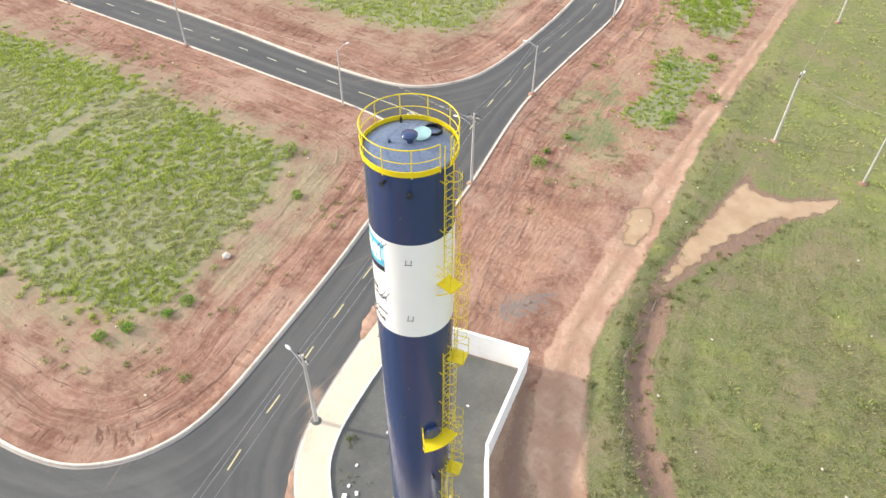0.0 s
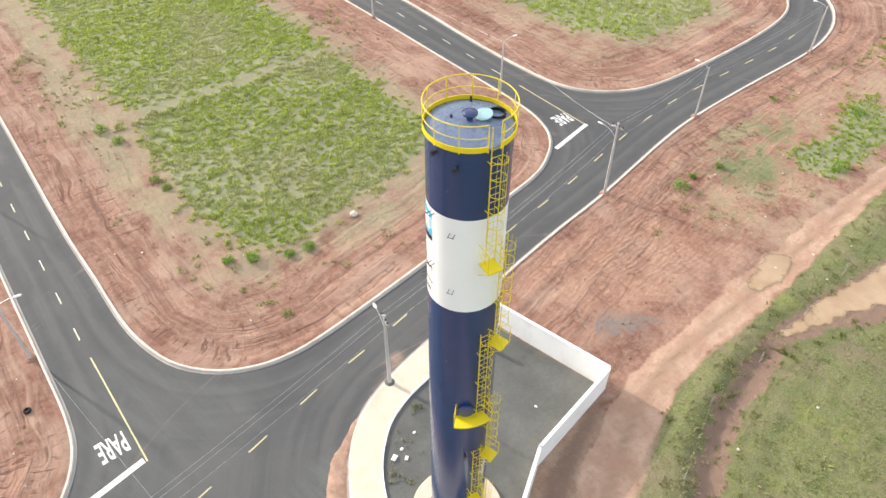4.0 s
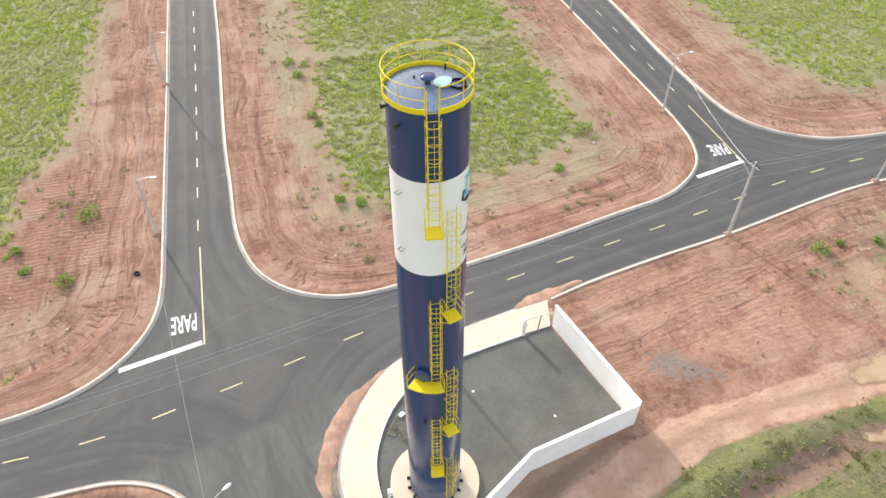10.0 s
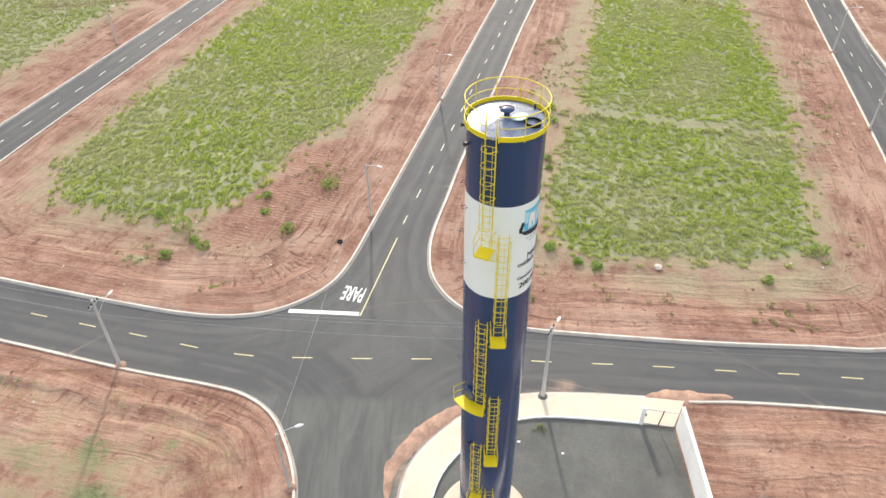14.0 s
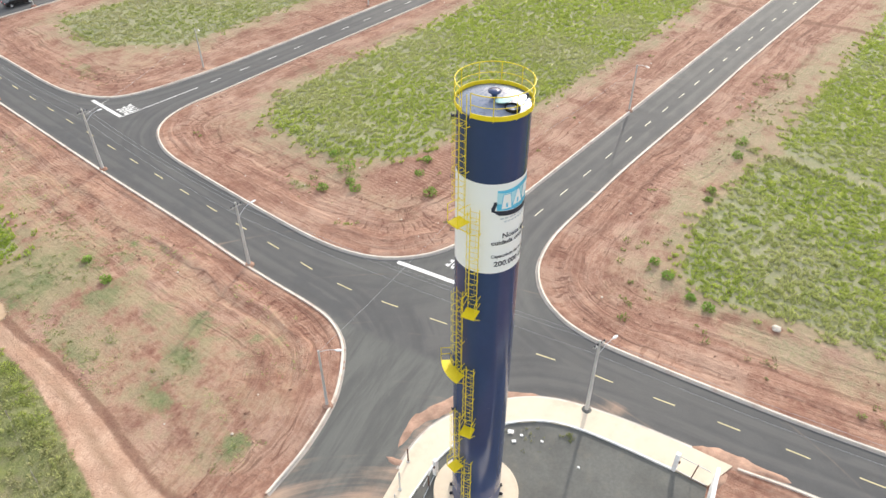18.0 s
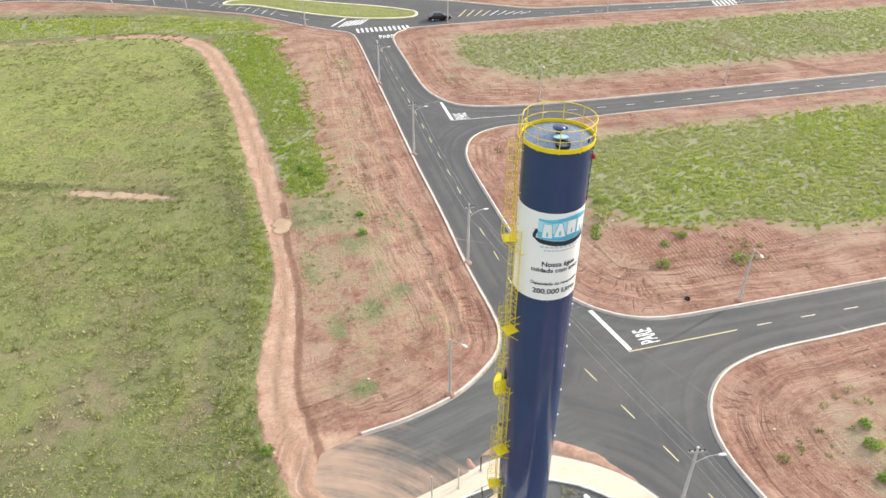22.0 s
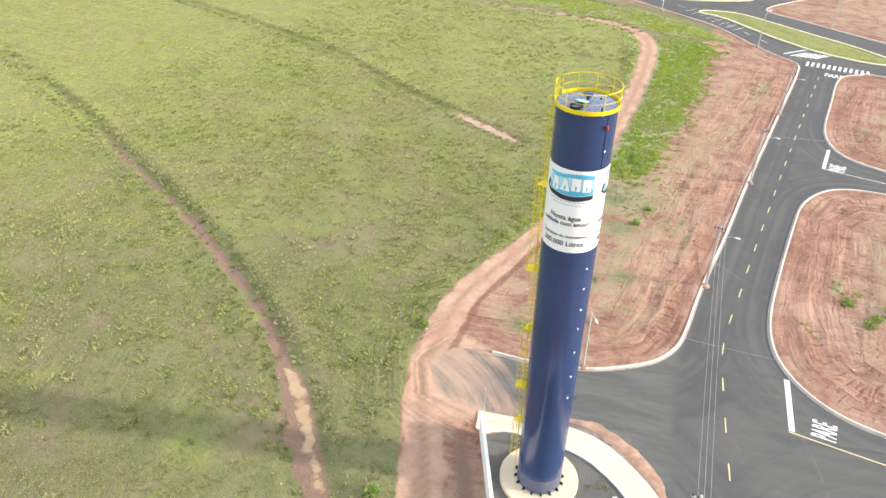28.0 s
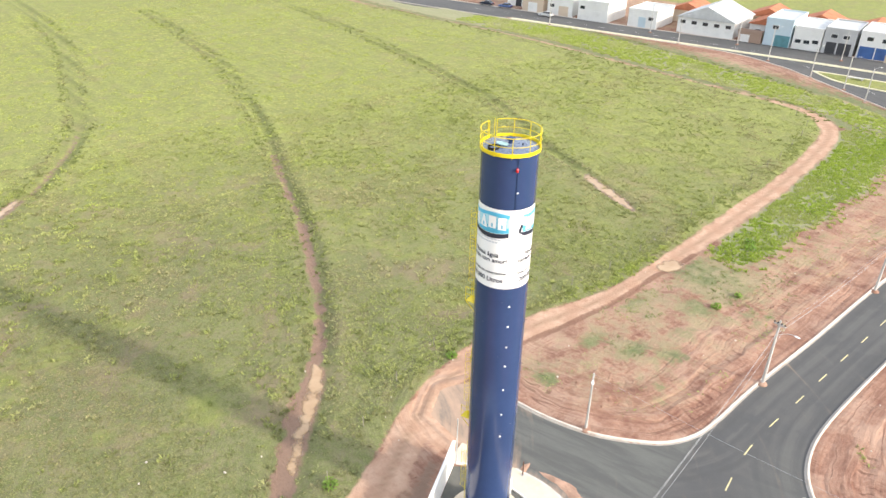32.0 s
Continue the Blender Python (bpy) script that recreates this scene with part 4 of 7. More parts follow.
# ---- asphalt: one sheet under all the streets ----
rx = np.unique(np.r_[np.arange(-165, 200.1, 1.1), np.arange(-24, 4, 0.4)])
ry = np.unique(np.r_[np.arange(-152, 112.1, 1.1), np.arange(2, 20, 0.4)])
RX, RY = np.meshgrid(rx, ry, indexing="ij")
RD = land_sdf(RX, RY)
stub_d = poly_sdf(RX, RY, [(-3.2, 2.5), (4, 3), (3, 10.8), (-5.5, 10.4), (-7.5, 9.0), (-4.0, 7.4), (-2.6, 5.4)])
dust = np.clip(0.48 - stub_d / 7.5, 0, 0.72)
dust = np.maximum(dust, 0.85 * np.exp(-((line_dist(RX, RY, [(-1.0, 4.0)] + STUB_END + [(-4.5, 10.3)]) / 1.2) ** 2)))
dust = np.maximum(dust, 0.55 * np.exp(-((line_dist(RX, RY, [(-8, 8.9), (-13, 7.7), (-17, 10.3), (-21.6, 17)])) / 0.7) ** 2))
dust = np.maximum(dust, 0.16 * np.exp(-(RD / 0.6) ** 2))
rn, rm = RX.shape
ri = np.arange(rn * rm).reshape(rn, rm)
rq = np.stack([ri[:-1, :-1], ri[1:, :-1], ri[1:, 1:], ri[:-1, 1:]], -1).reshape(-1, 4)
rq = rq[(RD.ravel()[rq] > -1.2).any(1)]
road_me = bpy.data.meshes.new("road")
road_me.from_pydata(np.stack([RX.ravel(), RY.ravel(), np.where(RD.ravel() > -1.2, 0.0, -0.9)], 1).tolist(), [], rq.tolist())
a = road_me.attributes.new("dust", "FLOAT", "POINT")
a.data.foreach_set("value", dust.ravel().astype(np.float32))
a = road_me.attributes.new("rd", "FLOAT", "POINT")
a.data.foreach_set("value", RD.ravel().astype(np.float32))
a = road_me.attributes.new("stub", "FLOAT", "POINT")
stub = soft(poly_sdf(RX, RY, [(-14.6, -6.5), (-16.3, 2), (-18.4, 10.6), (-13, 8.2), (-7, 9.6), (0, 10.6), (3, 7.5), (0, 3.5), (-10, 0.6), (-13.7, -2.2)]), 0.35)
stub = np.maximum(stub, 0.45 * soft(poly_sdf(RX, RY, [(-19.9, -9), (-20.3, -2), (-22.6, 7), (-26.6, 9.5), (-28.4, 5.8), (-33, 3.2), (-33, -2.6), (-27, -3.2), (-22, -7.5)]), 1.2))
a.data.foreach_set("value", stub.ravel().astype(np.float32))
road_me.materials.append(M_ASPHALT)
tagged(new("road", road_me), "dark new asphalt streets with dusty edges", "road", kind="structure")


# ---- kerbs and gutters ----
def sweep(name, line, profile, material, label, category):
    """A strip along a line; profile: (distance towards the street, height) pairs."""
    p = np.asarray(line, float)
    t = np.gradient(p, axis=0)
    if np.allclose(p[0], p[-1]):
        t[0] = t[-1] = p[1] - p[-2]
    t /= np.linalg.norm(t, axis=1)[:, None] + 1e-9
    nrm = np.stack([-t[:, 1], t[:, 0]], 1)
    mid = len(p) // 2
    q = p[mid] + 0.5 * nrm[mid]
    if land_sdf(np.array([q[0]]), np.array([q[1]]))[0] < 0:
        nrm = -nrm
    verts, faces, k = [], [], len(profile)
    for a, b in zip(p, nrm):
        verts += [(a[0] + b[0] * u, a[1] + b[1] * u, z) for u, z in profile]
    for i in range(len(p) - 1):
        for j in range(k - 1):
            faces.append((i * k + j, i * k + j + 1, (i + 1) * k + j + 1, (i + 1) * k + j))
    ob = from_arrays(name, verts, faces, material)
    return tagged(ob, label, category, kind="structure")


KERB = [(-0.07, -0.05), (-0.07, 0.15), (-0.05, 0.165), (0.06, 0.165), (0.085, 0.14), (0.10, 0.035)]
GUTTER = [(0.10, 0.035), (0.15, 0.012), (0.26, 0.02), (0.28, -0.02)]
ISLAND_KERB = [(-0.32, -0.05), (-0.32, 0.15), (-0.28, 0.18), (0.08, 0.18), (0.14, 0.13), (0.14, 0.01)]
for line in (cisland, cisland_e, cmedian):
    sweep("kerb", line, ISLAND_KERB, M_KERB_CREAM, "cream painted concrete kerb round the traffic island", "kerb")
for line in (cn, cs, css, cnn, ces, cen, csouth, cyard[6:]):
    line = line[(np.abs(line[:, 0]) < 158)]
    sweep("kerb", line, KERB, M_KERB, "pale concrete kerb with reddish earth stains", "kerb")
    sweep("gutter", line, GUTTER, M_GUTTER, "grey concrete gutter along the kerb", "gutter")


# ---- road markings ----
def stripe(name, a, b, width, material, label, z=0.006):
    a, b = np.array(a, float), np.array(b, float)
    d = (b - a) / np.linalg.norm(b - a)
    nrm = np.array((-d[1], d[0])) * width / 2
    v = [(*(a + nrm), z), (*(a - nrm), z), (*(b - nrm), z), (*(b + nrm), z)]
    ob = from_arrays(name, v, [(0, 1, 2, 3)], material)
    return tagged(ob, label, "road marking", kind="structure")


def dashes(line, first, dash, gap, material, label, until=1e9):
    p = curve_through(line, 0.25)
    s = np.r_[0, np.cumsum(np.linalg.norm(np.diff(p, axis=0), axis=1))]
    at = lambda v: (np.interp(v, s, p[:, 0]), np.interp(v, s, p[:, 1]))
    v = first
    while v + dash < min(s[-1], until):
        stripe("lane_dash", at(v), at(v + dash), 0.095, material, label)
        v += dash + gap


MAIN_MID = [(-16.3, -86), (-16.6, -62), (-16.95, -41), (-17.2, -31), (-17.46, -20.2), (-17.67, -14.4), (-17.75, -10), (-18.13, -5.8), (-19.14, -1.6), (-20.3, 2.76), (-21.5, 7.1), (-22.75, 11.5), (-23.68, 15.9), (-24.72, 20.35), (-25.64, 24.7), (-26.48, 29.0), (-27.42, 33.3), (-28.7, 40), (-30.8, 49), (-32.2, 58), (-32.5, 66), (-32.8, 77), (-34, 84)]
dashes(MAIN_MID, 3.98, 1.5, 2.9, M_MARK_YELLOW, "yellow dashed centre line on asphalt")
dashes([(-36.3, -0.25), (-60, -0.7), (-92, -1.5), (-158, -2.4)], 0.0, 1.4, 2.95, M_MARK_PALE, "faded yellow dashed centre line on asphalt")
dashes([(-45.5, 47.2), (-66, 46.2), (-95, 43.4), (-158, 39.0)], 1.2, 1.4, 2.95, M_MARK_PALE, "faded yellow dashed centre line on asphalt")
dashes([(-33, -46.6), (-60, -46.5), (-158, -46.9)], 0.0, 1.4, 2.95, M_MARK_WHITE, "pale dashed centre line on asphalt")
stripe("centre_line", (-24.2, 0.3), (-34.3, -0.1), 0.105, M_MARK_YELLOW, "solid yellow centre line")
stripe("centre_line", (-34.6, 47.75), (-43.9, 47.3), 0.105, M_MARK_YELLOW, "solid yellow centre line")
stripe("centre_line", (-21.2, -46.9), (-31.1, -46.6), 0.105, M_MARK_WHITE, "solid white centre line")
stripe("stop_line", (-23.2, -5.35), (-24.4, 0.15), 0.42, M_MARK_WHITE, "broad white stop line")
stripe("stop_line", (-33.25, 42.7), (-34.45, 47.9), 0.42, M_MARK_WHITE, "broad white stop line")
stripe("stop_line", (-21.0, -53.2), (-21.1, -47.0), 0.42, M_MARK_WHITE, "broad white stop line")


def letters(text, size, material, place, parent, stretch=1.0, name="letter"):
    """Flat lettering from the built-in font, one mesh a letter, laid by the function place(x, y)."""
    cu = bpy.data.curves.new("lettering", "FONT")
    cu.body, cu.size, cu.align_x, cu.resolution_u = text, size, "CENTER", 3
    cu.offset = 0.022 * size
    ob = bpy.data.objects.new("lettering", cu)
    scene.collection.objects.link(ob)
    bpy.context.view_layer.update()
    me = bpy.data.meshes.new_from_object(ob.evaluated_get(bpy.context.evaluated_depsgraph_get()))
    bpy.data.objects.remove(ob)
    root = list(range(len(me.vertices)))

    def find(i):
        while root[i] != i:
            root[i] = root[root[i]]
            i = root[i]
        return i

    for e in me.edges:
        root[find(e.vertices[0])] = find(e.vertices[1])
    span = {}
    for v in me.vertices:
        k = find(v.index)
        lo, hi = span.get(k, (1e9, -1e9))
        span[k] = (min(lo, v.co.x), max(hi, v.co.x))
    # strokes that stand over one another belong to one letter
    groups = []
    for k, (lo, hi) in sorted(span.items(), key=lambda q: q[1]):
        for g in groups:
            if min(hi, g[1]) - max(lo, g[0]) > 0.5 * min(hi - lo, g[1] - g[0]):
                g[0], g[1] = min(lo, g[0]), max(hi, g[1])
                g[2].add(k)
                break
        else:
            groups.append([lo, hi, {k}])
    for lo, hi, members in groups:
        at, verts, faces = {}, [], []
        for p in me.polygons:
            if find(p.vertices[0]) in members:
                for i in p.vertices:
                    if i not in at:
                        at[i] = len(verts)
                        verts.append(place(me.vertices[i].co.x, me.vertices[i].co.y * stretch))
                faces.append([at[i] for i in p.vertices])
        from_arrays(name, verts, faces, material, parent)


def road_word(text, centre, along, size, stretch):
    """A word painted on the road, read by a driver who goes along that way (degrees from +x)."""
    c, s = math.cos(radians(along)), math.sin(radians(along))
    place = lambda x, y: Vector((centre[0] + c * (y - 0.4) + s * x, centre[1] + s * (y - 0.4) - c * x, 0.007))
    e = tagged(new("road_word"), "white painted word on asphalt before the stop line", "road marking", kind="structure")
    letters(text, size, M_MARK_WHITE, place, e, stretch, "painted_letter")


road_word("PARE", (-26.8, -1.15), 3.0, 0.8, 2.9)
road_word("PARE", (-36.9, 46.6), -2.0, 0.8, 2.9)
road_word("PARE", (-23.0, -48.0), 0.0, 0.85, 3.0)
road_word("PARE", (-18.4, -83.4), -90.0, 1.2, 2.0)
for k in range(12):
    x = -13.9 - k * 0.83
    stripe("crossing_bar", (x, -86.9), (x, -89.3), 0.42, M_MARK_WHITE, "white zebra crossing bar")


# ---- the water tower ----
TX, TY, TR = -10.35, 13.64, 1.455
tower = thing("water_tower", pose(TX, TY, 0), "tall navy steel water tower with white lettered band, yellow ladders", "water tower")


def cyl(r, az, z):
    return Vector((r * math.cos(radians(az)), r * math.sin(radians(az)), z))


Z_BASE, Z_B0, Z_B1, Z_TOP = 0.38, 19.33, 23.95, 26.76


def shell(name, z0, z1, material, label):
    """A length of plate cylinder."""
    prof = [(TR, z0), (TR, z1)]
    return part(name, lathe(prof, 96), material, tower, label, smooth=True)


# the lowest ring is paler, greyer and less glossy than the shell above
shell("skirt", Z_BASE, 1.55, M_NAVY_PALE, "paler greyish blue foot of the shell")
shell("lower_shell", 1.55, Z_B0, M_NAVY, "glossy navy blue steel shell")
shell("white_band", Z_B0, Z_B1, M_BAND, "white painted band with lettering")
shell("upper_shell", Z_B1, Z_TOP, M_NAVY, "glossy navy blue steel shell")
part("roof", lathe([(TR, Z_TOP), (TR + 0.03, Z_TOP + 0.01), (TR + 0.03, Z_TOP + 0.05), (TR - 0.06, Z_TOP + 0.06), (1.0, Z_TOP + 0.14), (0.5, Z_TOP + 0.2), (0, Z_TOP + 0.22)], 96), M_ROOF, tower, "grey-blue glossy shallow roof", smooth=True)
part("vent", lathe([(0, 26.93), (0.11, 26.93), (0.11, 27.1), (0.16, 27.14), (0.26, 27.21), (0.26, 27.26), (0.08, 27.29), (0, 27.29)], 32), M_NAVY, tower, "mushroom vent", smooth=True)
# shallow cup coloured black for the unlit depth of the open manhole
bm = lathe([(0.0, 0.0), (0.27, 0.0), (0.27, 0.16), (0.30, 0.16), (0.30, -0.05)], 32)
bmesh.ops.transform(bm, matrix=Matrix.Translation(cyl(1.0, 80, Z_TOP + 0.07)), verts=bm.verts)
hatch = part("manhole", bm, M_BLACK, tower, "open manhole with its dark inside painted black")
bm = lathe([(0, 0), (0.31, 0), (0.31, 0.03), (0.0, 0.05)], 32)
bmesh.ops.transform(bm, matrix=Matrix.Translation(cyl(0.5, 80, Z_TOP + 0.27)) @ Matrix.Rotation(radians(-10), 4, cyl(1, 170, 0)), verts=bm.verts)
part("lid", bm, M_BLUE_LID, hatch, "pale green open lid")
part("hinge", rod(cyl(0.66, 74, Z_TOP + 0.16), cyl(0.66, 86, Z_TOP + 0.24), 0.03), M_STEEL, hatch)
for az, r in ((215, 0.62), (140, 1.3)):
    part("roof_nozzle", rod(cyl(r, az, Z_TOP + 0.08), cyl(r, az, Z_TOP + 0.28), 0.04, 10), M_STEEL, tower)

# guard rail round the roof, open at the ladder
RR = 1.52
RAIL0, RAIL1 = 2.0, 344.0


def arc(r, z, a0, a1, n=48):
    return [cyl(r, a0 + (a1 - a0) * k / n, z) for k in range(n + 1)]


part("top_rail", tube(arc(RR, Z_TOP + 0.97, RAIL0, RAIL1), 0.02, 8), M_YELLOW, tower, "yellow tubular guard rail", smooth=True)
part("mid_rail", tube(arc(RR, Z_TOP + 0.52, RAIL0, RAIL1), 0.015, 8), M_YELLOW, tower, smooth=True)
bm = bmesh.new()
ins, outs = arc(RR - 0.012, 0, RAIL0, RAIL1, 72), arc(RR + 0.012, 0, RAIL0, RAIL1, 72)
ring = [[bm.verts.new(Vector((p.x, p.y, Z_TOP + h))) for p in q] for q, h in ((outs, 0.0), (outs, 0.2), (ins, 0.2), (ins, 0.0))]
for j in range(4):
    for k in range(72):
        bm.faces.new((ring[j][k], ring[j][k + 1], ring[(j + 1) % 4][k + 1], ring[(j + 1) % 4][k]))
part("toe_board", bm, M_YELLOW, tower, "yellow toe board", smooth=False)
for k in range(11):
    az = RAIL0 + (RAIL1 - RAIL0) * k / 10
    part("rail_post", rod(cyl(RR, az, Z_TOP - 0.05), cyl(RR, az, Z_TOP + 0.97), 0.017, 8), M_YELLOW, tower)
    part("rail_bracket", rod(cyl(TR - 0.02, az, Z_TOP - 0.02), cyl(RR + 0.02, az, Z_TOP + 0.02), 0.03, 6), M_YELLOW, tower)


def caged_ladder(az, z0, z1, cage0):
    """A vertical ladder on the shell with hoops and straps from cage0 up."""
    tang = Vector((-math.sin(radians(az)), math.cos(radians(az)), 0))
    out = cyl(1, az, 0)
    lad = part("ladder", rod(out * (TR + 0.2) - tang * 0.2 + Vector((0, 0, z0)), out * (TR + 0.2) - tang * 0.2 + Vector((0, 0, z1)), 0.018, 6), M_YELLOW, tower, "yellow caged steel ladder")
    part("stile", rod(out * (TR + 0.2) + tang * 0.2 + Vector((0, 0, z0)), out * (TR + 0.2) + tang * 0.2 + Vector((0, 0, z1)), 0.018, 6), M_YELLOW, lad)
    rung = None
    z = z0 + 0.15
    while z < min(z1, Z_TOP + 0.3):
        if rung is None:
            rung = rod(-tang * 0.2, tang * 0.2, 0.011, 5)
            rung = part("rung", rung, M_YELLOW, lad)
            rung_me = rung.data
        else:
            rung = new("rung", rung_me)
            rung.parent = lad
        rung.location = out * (TR + 0.2) + Vector((0, 0, z))
        z += 0.3
    hoop_me = None
    z = cage0
    angles = [radians(a) for a in np.linspace(-125, 125, 15)]
    tops = min(z1, Z_TOP + 0.02)
    while z <= tops + 0.01:
        if hoop_me is None:
            pts = [out * (0.27 * math.cos(a) + 0.19) + tang * (0.27 * math.sin(a)) for a in angles]
            h = part("hoop", tube(pts, 0.012, 5), M_YELLOW, lad)
            hoop_me = h.data
        else:
            h = new("hoop", hoop_me)
            h.parent = lad
        h.location = out * (TR + 0.17) + Vector((0, 0, z))
        z += 0.68
    for a in (-95, -48, 0, 48, 95):
        q = out * (TR + 0.17 + 0.27 * math.cos(radians(a)) + 0.19) + tang * (0.27 * math.sin(radians(a)))
        part("strap", rod(q + Vector((0, 0, cage0)), q + Vector((0, 0, tops)), 0.008, 4), M_YELLOW, lad)
    for z in np.arange(z0 + 0.4, min(z1, Z_TOP - 0.2), 2.0):
        part("standoff", rod(out * TR - tang * 0.2 + Vector((0, 0, z)), out * (TR + 0.2) - tang * 0.2 + Vector((0, 0, z)), 0.02, 5), M_YELLOW, lad)
        part("standoff", rod(out * TR + tang * 0.2 + Vector((0, 0, z)), out * (TR + 0.2) + tang * 0.2 + Vector((0, 0, z)), 0.02, 5), M_YELLOW, lad)
    return lad


def platform(az0, az1, z, depth=0.64):
    """A rest platform: flat plate with a turned-down edge, a rail at each end and brackets under it."""
    mid, half = (az0 + az1) / 2, radians(az1 - az0) / 2 * (TR + depth)
    broad = az1 - az0 > 30
    n = 10 if broad else 2
    rows = []
    bm = bmesh.new()
    for k in range(n + 1):
        if broad:
            az = az0 + (az1 - az0) * k / n
            point = lambda r, h: cyl(r, az, z + h)
        else:
            off = half * (2 * k / n - 1)
            tang = Vector((-math.sin(radians(mid)), math.cos(radians(mid)), 0))
            point = lambda r, h: cyl(r - (0.03 if r < TR + 0.1 else 0.0), mid, z + h) + tang * off
        rows.append([bm.verts.new(point(r, h)) for r, h in ((TR + 0.01, 0.0), (TR + depth, 0.0), (TR + depth, -0.07), (TR + depth - 0.02, -0.07), (TR + depth - 0.02, -0.03), (TR + 0.01, -0.03))])
    ends = [(rows[i][0].co.copy(), rows[i][1].co.copy()) for i in (0, n)]
    for a, b in zip(rows, rows[1:]):
        for j in range(6):
            bm.faces.new((a[j], a[(j + 1) % 6], b[(j + 1) % 6], b[j]))
    bm.faces.new(rows[0][::-1])
    bm.faces.new(rows[-1])
    bmesh.ops.recalc_face_normals(bm, faces=bm.faces[:])
    pl = part("platform", bm, M_YELLOW, tower, "yellow steel rest platform")
    for inner, outer in ends:
        up = Vector((0, 0, 1))
        for h in (0.45, 0.9):
            part("handrail", tube([inner + up * h, outer + up * h], 0.016, 5), M_YELLOW, pl)
        part("handrail_post", rod(outer, outer + up * 0.9, 0.018, 5), M_YELLOW, pl)
        part("bracket", rod(inner.lerp(outer, 0.02) - up * 0.6, outer.lerp(inner, 0.1) - up * 0.04, 0.022, 5), M_YELLOW, pl)
    return pl


caged_ladder(-7, 21.95, Z_TOP + 0.97, 23.2)
caged_ladder(16.5, 17.1, 22.8, 18.4)
caged_ladder(-7, 12.35, 18.1, 13.7)
caged_ladder(16.5, 8.45, 13.3, 9.7)
caged_ladder(-8, 4.7, 9.5, 5.9)
caged_ladder(17.5, 1.0, 5.55, 2.3)
platform(-16.5, 0.5, 21.92)
platform(7.0, 24.5, 17.08)
platform(-46, 2, 12.32)
platform(7.2, 25.0, 8.4)
platform(-16.3, 1.0, 4.66)
# side manhole behind the broad platform
bm = lathe([(0.0, 0.2), (0.33, 0.2), (0.36, 0.17), (0.36, 0.08), (0.28, 0.08), (0.28, -0.1)], 28)
bmesh.ops.transform(bm, matrix=Matrix.Translation(cyl(TR, -30, 12.85)) @ cyl(1, -30, 0).to_track_quat("Z", "Y").to_matrix().to_4x4(), verts=bm.verts)
part("side_manhole", bm, M_NAVY, tower, "round navy side manhole cover")

# small brackets and nozzles on the shell
for az, z in ((-57.7, 23.26), (-57.7, 20.47), (-92, 23.8), (-92, 21.4), (-74, 14.2), (-114, 20.3), (196, 17.0), (196, 14.0), (-20, 2.2), (200, 8.0)):
    bm = bmesh.new()
    tang = Vector((-math.sin(radians(az)), math.cos(radians(az)), 0))
    for s in (-0.09, 0.09):
        rod_in(bm, cyl(TR - 0.01, az, z) + tang * s, cyl(TR + 0.22, az, z) + tang * s, 0.014, 5)
    rod_in(bm, cyl(TR + 0.2, az, z) - tang * 0.12, cyl(TR + 0.2, az, z) + tang * 0.12, 0.012, 5)
    part("cable_bracket", bm, M_STEEL, tower)
for az, z in ((-53, 26.14), (-84, 26.45), (-28, 9.0)):
    bm = lathe([(0, 0.2), (0.09, 0.2), (0.09, 0.16), (0.055, 0.16), (0.055, -0.05)], 16)
    bmesh.ops.transform(bm, matrix=Matrix.Translation(cyl(TR, az, z)) @ cyl(1, az, 0).to_track_quat("Z", "Y").to_matrix().to_4x4(), verts=bm.verts)
    part("nozzle", bm, M_STEEL, tower)
for z in (24.89, 18.2, 16.9, 15.5, 14.18, 12.47, 10.6, 8.9):
    bm = box(-0.05, -0.02, -0.04, 0.05, 0.05, 0.04, 0.01)
    bmesh.ops.transform(bm, matrix=Matrix.Translation(cyl(TR, 154.5, z)) @ Matrix.Rotation(radians(63), 4, "Z"), verts=bm.verts)
    part("cable_clip", bm, M_BAND, tower, "white cable clip")
part("conduit", tube([cyl(TR + 0.025, 152, 24.0), cyl(TR + 0.025, 152, 26.6), cyl(TR + 0.1, 152, 26.75)], 0.016, 6), M_NAVY, tower)
part("obstruction_lamp", lathe([(0, 0.0), (0.07, 0.0), (0.075, 0.12), (0.04, 0.19), (0, 0.2)], 14), M_RED, tower, "red obstruction lamp").location = cyl(TR + 0.1, 150, 26.05)
for k in range(16):
    az = 360 / 16 * k + 6
    bm = bmesh.new()
    tang = Vector((-math.sin(radians(az)), math.cos(radians(az)), 0))
    box_in(bm, -0.02, -0.07, 0, 0.2, 0.07, 0.05, Matrix.Translation(cyl(TR, az, Z_BASE)) @ Matrix.Rotation(radians(az), 4, "Z"))
    box_in(bm, -0.02, -0.015, 0.05, 0.18, 0.015, 0.22, Matrix.Translation(cyl(TR, az, Z_BASE)) @ Matrix.Rotation(radians(az), 4, "Z"))
    part("anchor_chair", bm, M_STEEL, tower, "dark steel anchor bracket")


# emblem and lettering, twice round the band
def wrap(az0, z0, r):
    return lambda x, y: cyl(r, az0 + math.degrees(x / TR), z0 + y)


